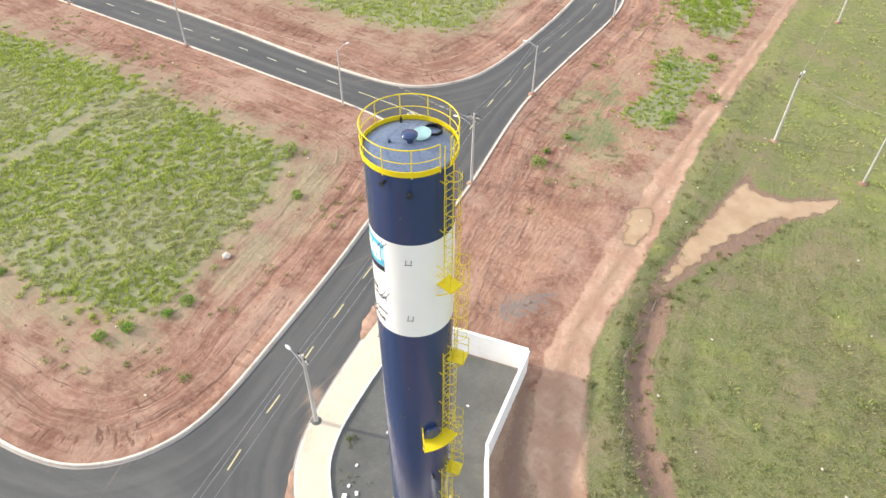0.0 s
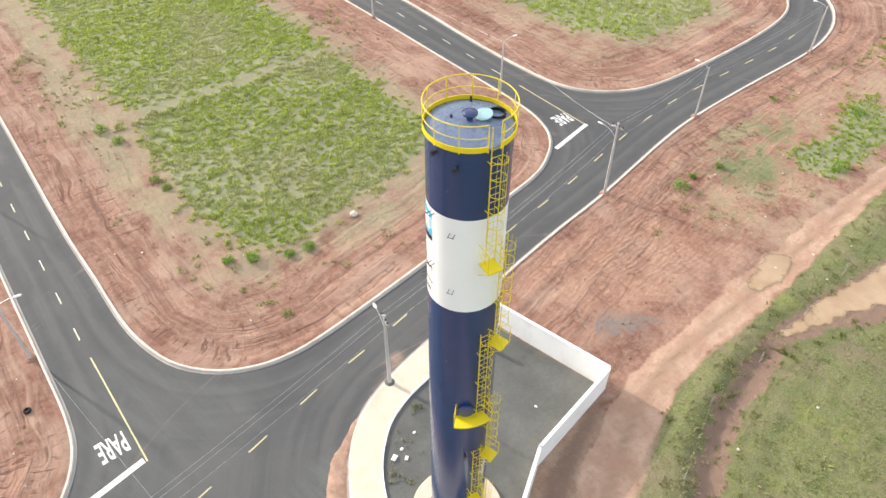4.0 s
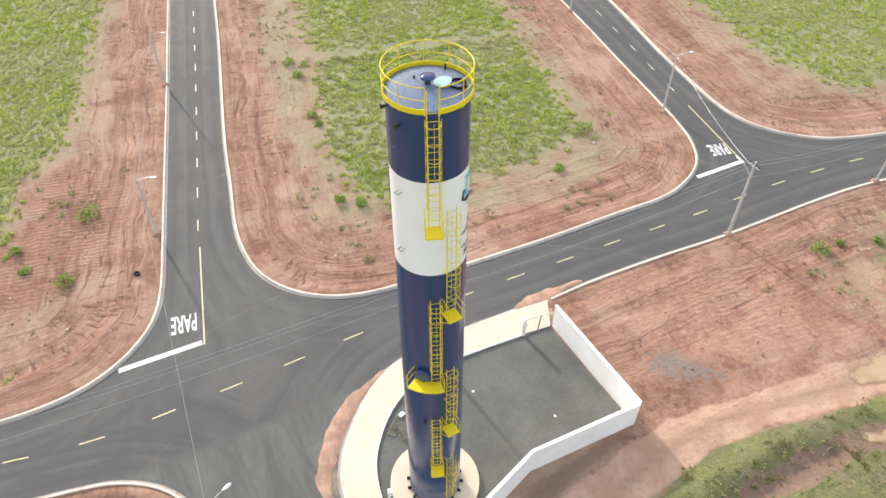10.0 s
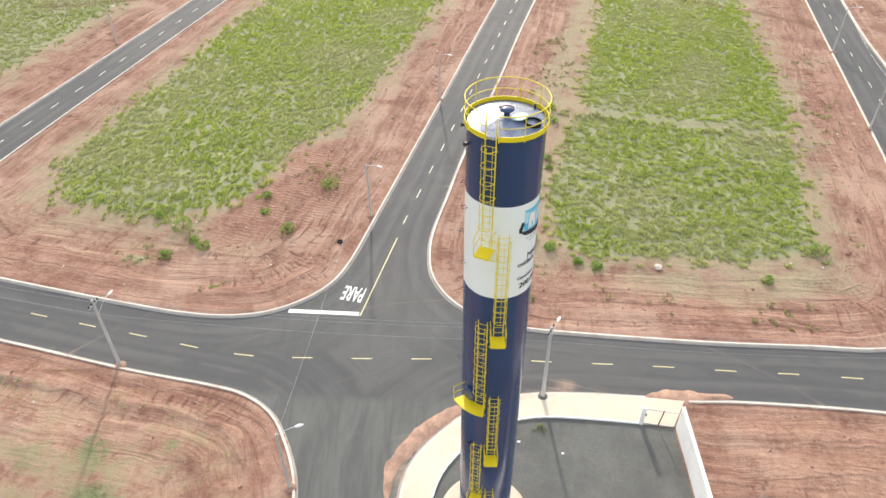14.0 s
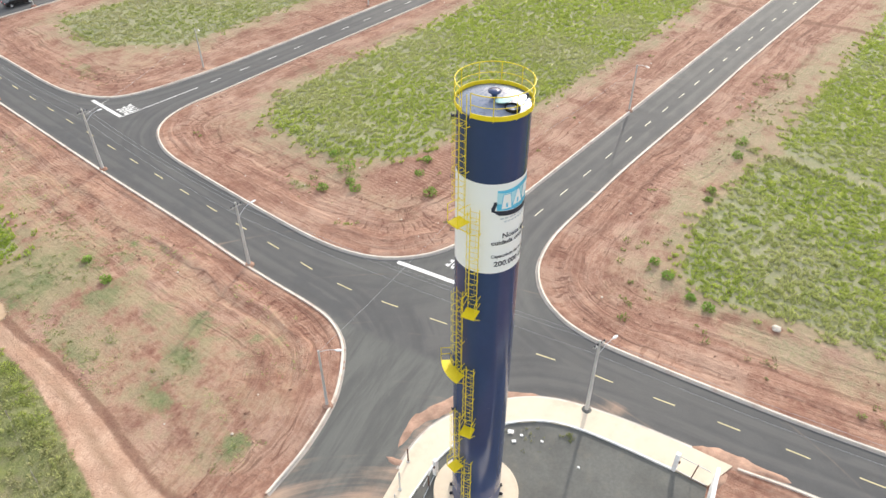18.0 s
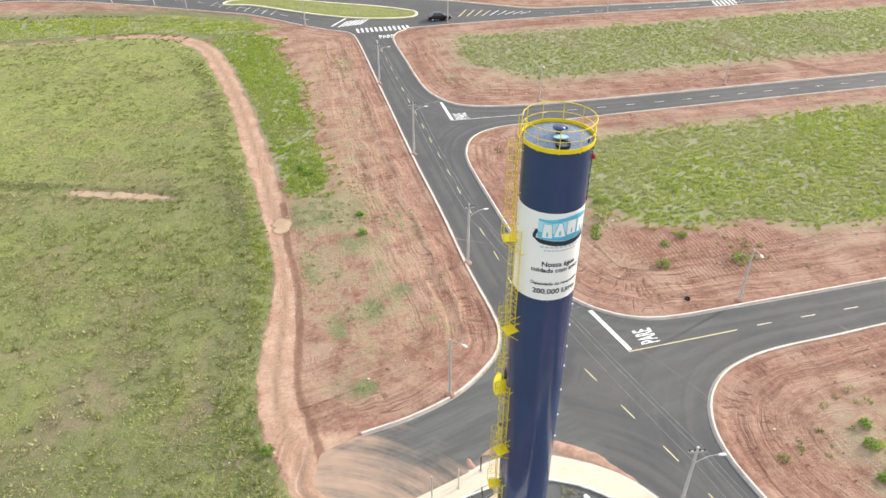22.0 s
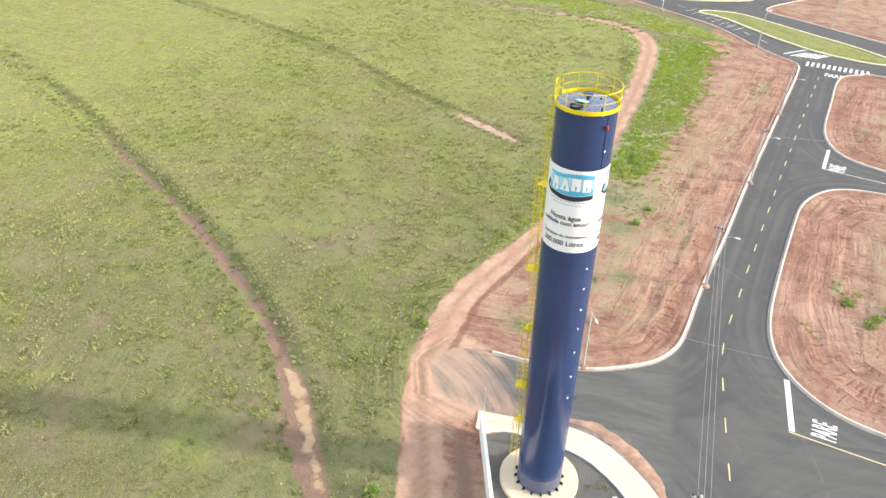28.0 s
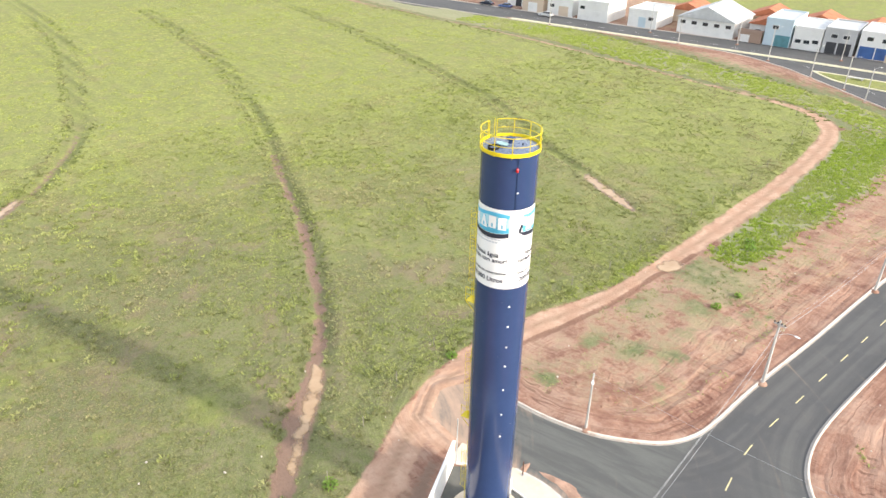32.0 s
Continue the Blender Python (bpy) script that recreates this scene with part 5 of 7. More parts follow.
def panel(name, outline, az0, material, r, parent, label=""):
    """A flat shape from an outline in metres (along the shell, up), laid on the band in narrow strips."""
    o = np.array(outline, float)
    xs = np.unique(np.r_[np.linspace(o[:, 0].min(), o[:, 0].max(), 40), o[:, 0]])
    bm = bmesh.new()
    f = wrap(az0, 0, r)
    prev = None
    for x in xs:
        x = min(max(x, o[:, 0].min() + 1e-4), o[:, 0].max() - 1e-4)
        hits = []
        for (xa, ya), (xb, yb) in zip(o, np.roll(o, -1, 0)):
            if (xa > x) != (xb > x):
                hits.append(ya + (x - xa) / (xb - xa) * (yb - ya))
        hits.sort()
        cur = [bm.verts.new(f(x, hits[0])), bm.verts.new(f(x, hits[-1]))] if len(hits) >= 2 else None
        if prev and cur:
            bm.faces.new((prev[0], cur[0], cur[1], prev[1]))
        prev = cur
    return part(name, bm, material, parent, label)


def emblem(az):
    """Cyan wave panel with pale strokes over a dark swoosh, and the lettering under it; az is the middle."""
    flow = lambda x: 0.07 * math.sin(x * 2.4 + 0.4)
    top = [(x, 23.70 + flow(x)) for x in np.linspace(-1.12, 1.28, 25)]
    bottom = [(x, 22.68 - 0.10 * math.sin((x + 1.1) * 1.3)) for x in np.linspace(1.28, -1.12, 25)]
    panel("emblem_field", top + bottom, az, M_CYAN_PALE, TR + 0.006, tower, "pale cyan emblem panel")
    top = [(x, 23.70 + flow(x)) for x in np.linspace(-1.12, 1.28, 25)]
    panel("emblem_wave", top + [(x, 23.52 + 0.8 * flow(x * 1.5)) for x in np.linspace(1.28, -1.12, 25)], az, M_CYAN, TR + 0.009, tower, "brighter cyan wave")
    panel("emblem_wave", [(x, 22.98 + 0.5 * flow(x * 1.6)) for x in np.linspace(-1.12, 1.28, 25)] + bottom, az, M_CYAN, TR + 0.009, tower, "brighter cyan wave")
    sw = [(x, 22.66 - 0.10 * math.sin((x + 1.1) * 1.3)) for x in np.linspace(-1.28, 1.28, 30)]
    low = [(x, 22.44 - 0.14 * math.sin((x + 1.1) * 1.25)) for x in np.linspace(1.28, -1.0, 24)] + [(-1.15, 22.52), (-1.26, 22.66)]
    panel("emblem_swoosh", sw + low, az, M_INK, TR + 0.012, tower, "dark navy swoosh")
    panel("emblem_swoosh", [(-1.33, 22.64), (-1.22, 22.58), (-1.16, 22.86), (-1.1, 22.98), (-1.13, 23.11), (-1.24, 23.10), (-1.27, 22.96), (-1.34, 22.81)], az, M_INK, TR + 0.012, tower)
    # the brand's lettering stands as plain pale shapes with dark edges
    for x0, w, lean in ((-0.92, 0.44, 0.06), (-0.42, 0.52, 0.2), (0.16, 0.44, 0.0), (0.7, 0.42, 0.0)):
        sh = flow(x0 + w / 2)
        for grow, mat, r in ((0.03, M_CYAN, 0.015), (0.0, M_BAND, 0.018)):
            panel("emblem_shape", [(x0 - grow, 22.80 + sh - grow), (x0 + w + grow, 22.80 + sh - grow), (x0 + w - lean + grow, 23.48 + sh + grow), (x0 + lean - grow, 23.48 + sh + grow)], az, mat, TR + r, tower)
        panel("emblem_gap", [(x0 + w * 0.4, 22.86 + sh), (x0 + w * 0.6, 22.86 + sh), (x0 + w * 0.58, 23.08 + sh), (x0 + w * 0.42, 23.08 + sh)], az, M_CYAN, TR + 0.021, tower)
    for k, (w, z) in enumerate(((1.9, 22.2), (1.55, 22.03))):
        for i in range(9):
            x = -w / 2 + i * w / 9
            panel("caption_bar", [(x, z), (x + w / 9 * 0.75, z), (x + w / 9 * 0.75, z + 0.075), (x, z + 0.075)], az, M_INK_GREY, TR + 0.006, tower)
    for text, size, z in (("Nossa \u00e1gua", 0.36, 21.22), ("cuidada com amor!", 0.33, 20.9), ("Capacidade do reservat\u00f3rio", 0.225, 20.2), ("200.000 Litros", 0.385, 19.72)):
        letters(text, size, M_INK, wrap(az, z, TR + 0.014), tower)


emblem(92.5)
emblem(216)

# ---- the tower's foot, yard, walls and pavement ----
foot = thing("tower_footing", pose(TX, TY, 0), "round pale concrete footing of the tower", "footing")
part("footing_slab", lathe([(0, 0.0), (2.62, 0.0), (2.62, 0.34), (2.58, 0.38), (0, 0.38)], 72), M_WALK, foot)


def slab(name, outline, z0, z1, material, label, category):
    """A flat plate with upright sides over an outline."""
    o = [Vector((x, y, 0)) for x, y in outline]
    n = len(o)
    verts = [(p.x, p.y, z1) for p in o] + [(p.x, p.y, z0) for p in o]
    faces = []
    for i, j, k in tessellate_polygon([o]):
        up = (o[j] - o[i]).cross(o[k] - o[i]).z > 0
        faces.append((i, j, k) if up else (i, k, j))
    left = sum(p.x * q.y - q.x * p.y for p, q in zip(o, o[1:] + o[:1])) > 0
    for i in range(n):
        j = (i + 1) % n
        faces.append((i, n + i, n + j, j) if left else (j, n + j, n + i, i))
    return tagged(from_arrays(name, verts, faces, material), label, category, kind="structure")


slab("yard_floor", YARD, 0.0, 0.07, M_YARD, "dark gravel floor of the tower yard", "yard")
walk_outer = [tuple(p) for p in cyard] + [(-22.45, 24.9)]
walk_inner = [(-20.1, 24.3), (-19.75, 22.2), (-19.2, 19.0), (-18.5, 15.9), (-17.5, 13.75), (-15.8, 12.05), (-14.1, 11.05), (-12.4, 10.45), (-10.6, 10.35), (-8.8, 10.6), (-6.5, 11.1), (-5.3, 12.0), (-4.6, 11.9)]
slab("pavement", walk_outer + walk_inner, 0.0, 0.16, M_WALK, "pale concrete pavement curving round the yard", "pavement")


def wall_run(name, pts, height, thick, material, label):
    top = thing(name, pose(0, 0, 0), label, "wall", kind="structure")
    for (x0, y0), (x1, y1) in zip(pts, pts[1:]):
        d = Vector((x1 - x0, y1 - y0, 0))
        L = d.length
        m = Matrix.Translation((x0, y0, 0)) @ Matrix.Rotation(math.atan2(d.y, d.x), 4, "Z")
        bm = bmesh.new()
        box_in(bm, 0, -thick / 2, -0.1, L, thick / 2, height, m)
        part("wall_panel", bm, material, top)
        bm = bmesh.new()
        box_in(bm, -0.03, -thick / 2 - 0.03, height, L + 0.03, thick / 2 + 0.03, height + 0.06, m)
        part("coping", bm, material, top)
    return top


wall_run("yard_wall_north", [(-20.1, 24.5), (-11.45, 26.85)], 2.2, 0.16, M_WHITE_WALL, "white rendered yard wall with flat coping")
wall_run("yard_wall_east", [(-11.38, 26.75), (-9.82, 19.35), (-5.1, 12.1)], 2.2, 0.16, M_WHITE_WALL, "white rendered yard wall with flat coping")


# ---- poles ----
def street_pole(x, y, height, arm_az=None, kind="power", group="street poles"):
    """A tapered concrete pole; power poles carry a crossarm, lamp poles a curved arm and a head."""
    big = kind == "power"
    e = thing("utility_pole" if big else "street_lamp", pose(x, y, 0), "tapered pale concrete utility pole beside the kerb" if big else "pale concrete street lamp with a white head beside the kerb", "utility pole" if big else "street lamp", group)
    part("shaft", rod((0, 0, 0.0), (0, 0, height), 0.145 if big else 0.11, 10, 0.085 if big else 0.07), M_POLE, e)
    part("soil_mound", lathe([(0, 0.24), (0.2, 0.24), (0.34, 0.17), (0.42, 0.08), (0.42, -0.05)], 14), M_GROUND if abs(x + 20.2) > 0.1 else M_YARD, e, "small mound of earth at its foot")
    if big:
        bm = bmesh.new()
        az = radians(arm_az or 0)
        box_in(bm, -0.5, -0.04, height - 0.45, 0.5, 0.04, height - 0.33, Matrix.Rotation(az, 4, "Z"))
        arm = part("crossarm", bm, M_POLE, e)
        for s in (-0.44, -0.16, 0.16, 0.44):
            part("insulator", lathe([(0, 0), (0.05, 0), (0.06, 0.08), (0.03, 0.16), (0, 0.18)], 10), M_STEEL, arm).location = (s * math.cos(az), s * math.sin(az), height - 0.33)
    if arm_az is not None:
        d = Vector((math.cos(radians(arm_az)), math.sin(radians(arm_az)), 0))
        z0 = height - (1.5 if big else 0.15)
        pts = [Vector((0, 0, z0)) + d * (1.35 if big else 1.1) * t + Vector((0, 0, (0.75 if big else 0.35) * (1 - (1 - t) ** 2))) for t in np.linspace(0, 1, 9)]
        armo = part("lamp_arm", tube(pts, 0.02, 6), M_GALV, e)
        bm = bmesh.new()
        bmesh.ops.create_uvsphere(bm, u_segments=12, v_segments=6, radius=1.0)
        bmesh.ops.transform(bm, matrix=Matrix.Translation(pts[-1] + d * 0.25) @ Matrix.Rotation(radians(arm_az), 4, "Z") @ Matrix.Diagonal((0.27, 0.11, 0.06, 1)), verts=bm.verts)
        part("lamp_head", bm, M_LAMP_HEAD, armo, "white lamp head")
    return e


POLES = [(-20.2, 15.45, 7.0, 170), (-25.8, 41.5, 7.4, 190), (-14.6, -14.65, 6.6, 180), (-14.1, -38.2, 6.9, 180), (-13.65, -61.9, 6.3, 180), (-5.9, 63.9, 7.5, 0), (-7.3, 93.2, 7.5, 0)]
LAMPS = [(-28.95, 57.5, 5.5, 185), (-29.7, 78.1, 5.5, 190), (-8.85, 1.65, 5.6, 125), (-36.55, -3.45, 5.7, 80), (-60, -3.75, 5.7, 80), (-43.3, 44.2, 6.3, 85), (-66.0, 43.1, 6.0, 85), (-86.3, 41.8, 6.0, 85), (-34.6, -50.45, 5.3, 80), (-63.5, -50.0, 5.3, 80), (22.8, -112.5, 6.5, 200), (-5.0, -92.9, 6.0, 250), (16.3, -106.6, 6.5, 240), (-14.9, -112.8, 6.5, 60), (31, -115.4, 6.5, 250), (2.5, 62, 7.0, 0)]
for x, y, h, az in POLES:
    street_pole(x, y, h, az if (x, y) not in ((-5.9, 63.9), (-7.3, 93.2)) else 90)
for x, y, h, az in LAMPS:
    street_pole(x, y, h, az, "lamp", "street lamps")


def cable(a, b, sag, r=0.009):
    a, b = Vector(a), Vector(b)
    pts = [a.lerp(b, t) - Vector((0, 0, sag * 4 * t * (1 - t))) for t in np.linspace(0, 1, 13)]
    return tagged(part("power_cable", tube(pts, r, 4), M_CABLE), "thin aluminium overhead power cable between poles", "cable", "overhead cables")


run = [(-29.7, 78.1, 5.4), (-28.95, 57.5, 5.4), (-25.8, 41.5, 6.9), (-20.2, 15.45, 6.6), (-14.6, -14.65, 6.2), (-14.1, -38.2, 6.5), (-13.65, -61.9, 5.9), (-12.5, -86, 5.9)]
for a, b in zip(run, run[1:]):
    for off, dz in ((-0.55, 0.0), (-0.2, 0.0), (0.0, -0.9)):
        cable((a[0] + off, a[1], a[2] + dz), (b[0] + off, b[1], b[2] + dz), 0.5)
for a, b in (((-25.8, 41.5, 6.8), (-43.3, 44.2, 6.2)), ((-43.3, 44.2, 6.2), (-66, 43.1, 5.9)), ((-66, 43.1, 5.9), (-86.3, 41.8, 5.9)), ((-36.55, -3.45, 5.6), (-60, -3.75, 5.6)), ((-36.55, -3.45, 5.6), (-8.85, 1.65, 5.5)), ((-5.9, 63.9, 7.3), (-7.3, 93.2, 7.3)), ((-5.9, 63.9, 7.3), (2.5, 62, 6.9)), ((-14.1, -38.2, 6.2), (-34.6, -50.45, 5.2)), ((-34.6, -50.45, 5.2), (-63.5, -50, 5.2))):
    cable(a, b, 0.5)


# ---- yard details: low edge, gates, spilt earth ----
edge_top = thing("yard_edge", pose(0, 0, 0), "low white edge wall along the pavement", "wall", kind="structure")
edge_line = curve_through(walk_inner[1:-1], 0.7)
for a, b in zip(edge_line[:-1], edge_line[1:]):
    d = Vector((b[0] - a[0], b[1] - a[1], 0))
    bm = bmesh.new()
    box_in(bm, -0.02, -0.05, 0.02, d.length + 0.02, 0.05, 0.21, Matrix.Translation((a[0], a[1], 0)) @ Matrix.Rotation(math.atan2(d.y, d.x), 4, "Z"))
    part("edge_block", bm, M_WHITE_WALL, edge_top)

M_RUST = plain("rusty_steel", (0.16, 0.085, 0.06), 0.8, 0.3, vary=0.2)


def gate(x0, y0, x1, y1, height, label):
    """A plain two-post gateway with bars across."""
    e = thing("yard_gate", pose(x0, y0, 0.07), label, "gate", "yard gates")
    d = Vector((x1 - x0, y1 - y0, 0))
    u = d.normalized()
    bm = box(-0.14, -0.14, 0, 0.14, 0.14, height, 0.02)
    part("post", bm, M_WHITE_WALL, e, "white concrete gate post")
    part("bar", rod(u * 0.1 + Vector((0, 0, height - 0.15)), d + Vector((0, 0, height - 0.15)), 0.03, 6), M_GALV, e)
    part("bar", rod(u * 0.1 + Vector((0, 0, 0.12)), d + Vector((0, 0, 0.12)), 0.03, 6), M_GALV, e)
    part("stay", rod(d * 0.55 + Vector((0, 0, 0.1)), d * 0.62 + Vector((0, 0, height - 0.1)), 0.04, 6), M_RUST, e)
    part("latch", box(0.2 * u.x - 0.05, 0.2 * u.y - 0.05, 0.9, 0.2 * u.x + 0.05, 0.2 * u.y + 0.05, 1.05), M_RUST, e)
    return e


gate(-19.8, 22.15, -20.0, 24.2, 1.7, "open steel gate bars on a white post")
gate(-9.7, 10.9, -7.9, 11.5, 1.5, "open steel gate bars on a white post")
for x, y, h, m in ((-5.2, 11.9, 4.2, M_GALV), (-7.4, 10.0, 1.9, M_GALV), (-9.2, 9.0, 1.4, M_RUST)):
    e = thing("marker_post", pose(x, y, 0.1), "thin steel post standing by the yard entrance", "post", "yard posts")
    part("post_tube", rod((0, 0, 0), (0, 0, h), 0.045, 8), m, e)
    part("post_foot", lathe([(0, 0), (0.16, 0), (0.13, 0.1), (0, 0.1)], 10), M_POLE, e)


def heap(name, line, width, height, label, seed):
    """Spilt earth along a line: an uneven low bank."""
    rnd = np.random.RandomState(seed)
    p = curve_through(line, 0.35)
    t = np.gradient(p, axis=0)
    t /= np.linalg.norm(t, axis=1)[:, None]
    nrm = np.stack([-t[:, 1], t[:, 0]], 1)
    n = len(p)
    taper = np.sin(np.linspace(0, math.pi, n)) ** 0.5
    wl_, wr_ = (width * taper * (0.3 + 0.75 * soft_noise(np.arange(n) * 0.35 + seed * 5 + k, np.zeros(n), 1.9) + 0.4 * soft_noise(np.arange(n) * 0.35 + seed * 9 + k, np.zeros(n), 0.55)) for k in (0, 17))
    verts, faces, m = [], [], 7
    for i in range(n):
        for j, s in enumerate(np.linspace(-1, 1, m)):
            w = wl_[i] if s < 0 else wr_[i]
            h = height * taper[i] * (1 - s * s) * (0.5 + rnd.rand() * 0.8)
            verts.append((p[i, 0] + nrm[i, 0] * s * w, p[i, 1] + nrm[i, 1] * s * w, 0.012 + h if abs(s) < 0.99 else -0.02))
    for i in range(n - 1):
        for j in range(m - 1):
            faces.append((i * m + j, i * m + j + 1, (i + 1) * m + j + 1, (i + 1) * m + j))
    ob = from_arrays(name, verts, faces, M_SPILT)
    for p_ in ob.data.polygons:
        p_.use_smooth = True
    return tagged(ob, label, "earth", kind="structure")


M_SPILT = plain("spilt_earth", (0.43, 0.27, 0.195), 0.95, vary=0.3, scale=4.0, relief=0.03, dirt=(0.30, 0.15, 0.10), dirt_amount=0.6)
heap("earth_spill", [(-9.6, 7.7), (-12.3, 7.3), (-15, 8.3), (-17.4, 10.2), (-19.2, 12.2)], 0.75, 0.05, "spilt red earth along the pavement edge", 3)
heap("earth_spill", [(-21.6, 21.6), (-22.5, 23.6), (-23.2, 26.0), (-23.8, 28.2)], 0.75, 0.13, "heap of red earth at the pavement edge", 5)
heap("earth_spill", [(-22.0, 24.6), (-21.2, 24.7), (-20.1, 24.5)], 0.6, 0.12, "heap of red earth at the pavement edge", 9)
heap("earth_spill", [(-8.6, 7.6), (-9.0, 9.0), (-9.8, 10.6)], 0.45, 0.08, "strip of bare earth across the pavement", 8)

# ---- standing water ----
M_WATER, n_, l_, b_ = shader("muddy_water", 0.08, 0.0, 0.5)
l_.new(mix(n_, l_, ramp(n_, l_, grain(n_, l_, 0.5, 4), 0.3, 0.7), (0.38, 0.25, 0.145, 1), (0.47, 0.33, 0.205, 1)), b_.inputs["Base Color"])
bump(n_, l_, grain(n_, l_, 3.0, 2), 0.05, 0.02, b_)
# shallow margins let the mud show through
deep_ = calc(n_, l_, "ADD", node(n_, l_, "ShaderNodeAttribute", attr="depth").outputs["Fac"], calc(n_, l_, "MULTIPLY", calc(n_, l_, "SUBTRACT", grain(n_, l_, 1.6, 4), 0.5), 0.7))
clear_ = node(n_, l_, "ShaderNodeBsdfTransparent", {})
l_.new(node(n_, l_, "ShaderNodeMixShader", {0: ramp(n_, l_, deep_, 0.3, 0.85), 1: clear_.outputs[0], 2: b_.outputs[0]}).outputs[0], n_["Material Output"].inputs["Surface"])
for name, poly, z, label in (("pond", POND, 0.05, "shallow pond of brown muddy water in the pasture"), ("puddle", PUDDLE_A, 0.03, "puddle of pale muddy water beside the track"), ("ditch_water", DITCH_POOL, -0.09, "muddy brown water lying in the ditch"), ("ditch_water", POOL_B, 0.03, "muddy brown water lying in the ditch"), ("ditch_water", POOL_C, 0.03, "muddy brown water lying in the ditch"), ("puddle", PUDDLE_T, 0.03, "puddle of pale muddy water beside the track")):
    o = np.array(poly)
    lo, hi = o.min(0) - 0.7, o.max(0) + 0.7
    U, W = np.meshgrid(np.arange(lo[0], hi[0], 0.3), np.arange(lo[1], hi[1], 0.3), indexing="ij")
    depth = poly_sdf(U, W, curve_through(list(poly) + [poly[0]], 0.6)) + (soft_noise(U, W, 0.7) - 0.5) * 0.6
    k = np.arange(U.size).reshape(U.shape)
    q = np.stack([k[:-1, :-1], k[1:, :-1], k[1:, 1:], k[:-1, 1:]], -1).reshape(-1, 4)
    q = q[(depth.ravel()[q] < 0.5).all(1)]
    ob = from_arrays(name, np.stack([U.ravel(), W.ravel(), np.full(U.size, z)], 1).tolist(), q.tolist(), M_WATER)
    a = ob.data.attributes.new("depth", "FLOAT", "POINT")
    a.data.foreach_set("value", np.clip(0.5 - depth.ravel() / 1.1, 0, 1).astype(np.float32))
    tagged(ob, label, "puddle" if "puddle" in name else "water", kind="structure")


# ---- grass: joined clumps ----
def ground_height(x, y):
    """Height of the ground sheet near places (by its grid)."""
    i = np.clip(np.searchsorted(gx, x) - 1, 0, len(gx) - 2)
    j = np.clip(np.searchsorted(gy, y) - 1, 0, len(gy) - 2)
    u, v = (x - gx[i]) / (gx[i + 1] - gx[i]), (y - gy[j]) / (gy[j + 1] - gy[j])
    return (GZ[i, j] * (1 - u) + GZ[i + 1, j] * u) * (1 - v) + (GZ[i, j + 1] * (1 - u) + GZ[i + 1, j + 1] * u) * v


def clumps(name, xy, size, tall, material, label, seed, blades=20, along=(1.0, 1.0)):
    """Tufts of thin upright grass blades, each blade one tapering sliver."""
    rnd = np.random.RandomState(seed)
    n = len(xy)
    s = size * (0.55 + 0.9 * rnd.rand(n))[:, None]
    ang = rnd.rand(n, blades) * 2 * math.pi
    off = s * np.sqrt(rnd.rand(n, blades)) * 0.75
    bx, by = xy[:, :1] + off * np.cos(ang) * along[0], xy[:, 1:] + off * np.sin(ang) * along[1]
    bz = np.repeat(ground_height(xy[:, 0], xy[:, 1])[:, None], blades, 1) - 0.02
    lean = s * (0.15 + 0.6 * rnd.rand(n, blades))
    up = tall * (0.5 + 0.8 * rnd.rand(n, blades)) * (s / size)
    wide = (0.14 * size + 0.022) * (0.7 + 0.6 * rnd.rand(n, blades))
    turn = rnd.rand(n, blades) * 2 * math.pi
    wx, wy = wide * np.cos(turn), wide * np.sin(turn)
    tx, ty = bx + lean * np.cos(ang), by + lean * np.sin(ang)
    V = np.stack([np.stack([bx - wx, by - wy, bz], -1), np.stack([bx + wx, by + wy, bz], -1), np.stack([tx, ty, bz + up], -1)], 2).reshape(-1, 3)
    count = n * blades
    me = bpy.data.meshes.new(name)
    me.vertices.add(len(V))
    me.vertices.foreach_set("co", V.ravel().astype(np.float32))
    me.loops.add(count * 3)
    me.loops.foreach_set("vertex_index", np.arange(count * 3, dtype=np.int32))
    me.polygons.add(count)
    me.polygons.foreach_set("loop_start", (np.arange(count) * 3).astype(np.int32))
    me.update(calc_edges=True)
    me.materials.append(material)
    return tagged(new(name, me), label, "grass", kind="stuff")


def scatter(poly, per_m2, seed, keep=None, margin=0.6):
    """Random places inside an outline, thinned by keep(x, y) from 0 to 1."""
    rnd = np.random.RandomState(seed)
    o = np.array(poly)
    lo, hi = o.min(0) - margin, o.max(0) + margin
    n = int(per_m2 * (hi - lo).prod())
    p = lo + rnd.rand(n, 2) * (hi - lo)
    d = poly_sdf(p[:, 0], p[:, 1], poly)
    ok = d < (rnd.rand(n) - 0.65) * 2.2 * margin
    if keep is not None:
        ok &= rnd.rand(n) < keep(p[:, 0], p[:, 1])
    return p[ok]


def tussocks(poly, gap, seed, keep=None, margin=0.9):
    """Evenly spread places, one to each cell of a shaken grid."""
    rnd = np.random.RandomState(seed)
    o = np.array(poly)
    lo, hi = o.min(0) - margin, o.max(0) + margin
    U, V = np.meshgrid(np.arange(lo[0], hi[0], gap), np.arange(lo[1], hi[1], gap), indexing="ij")
    p = np.stack([U.ravel(), V.ravel()], 1)
    p = p + (rnd.rand(len(p), 2) - 0.5) * gap * 1.1
    ok = poly_sdf(p[:, 0], p[:, 1], poly) < (rnd.rand(len(p)) ** 2 * 2.6 - 1.0) * margin
    if keep is not None:
        ok &= rnd.rand(len(p)) < keep(p[:, 0], p[:, 1])
    return p[ok]


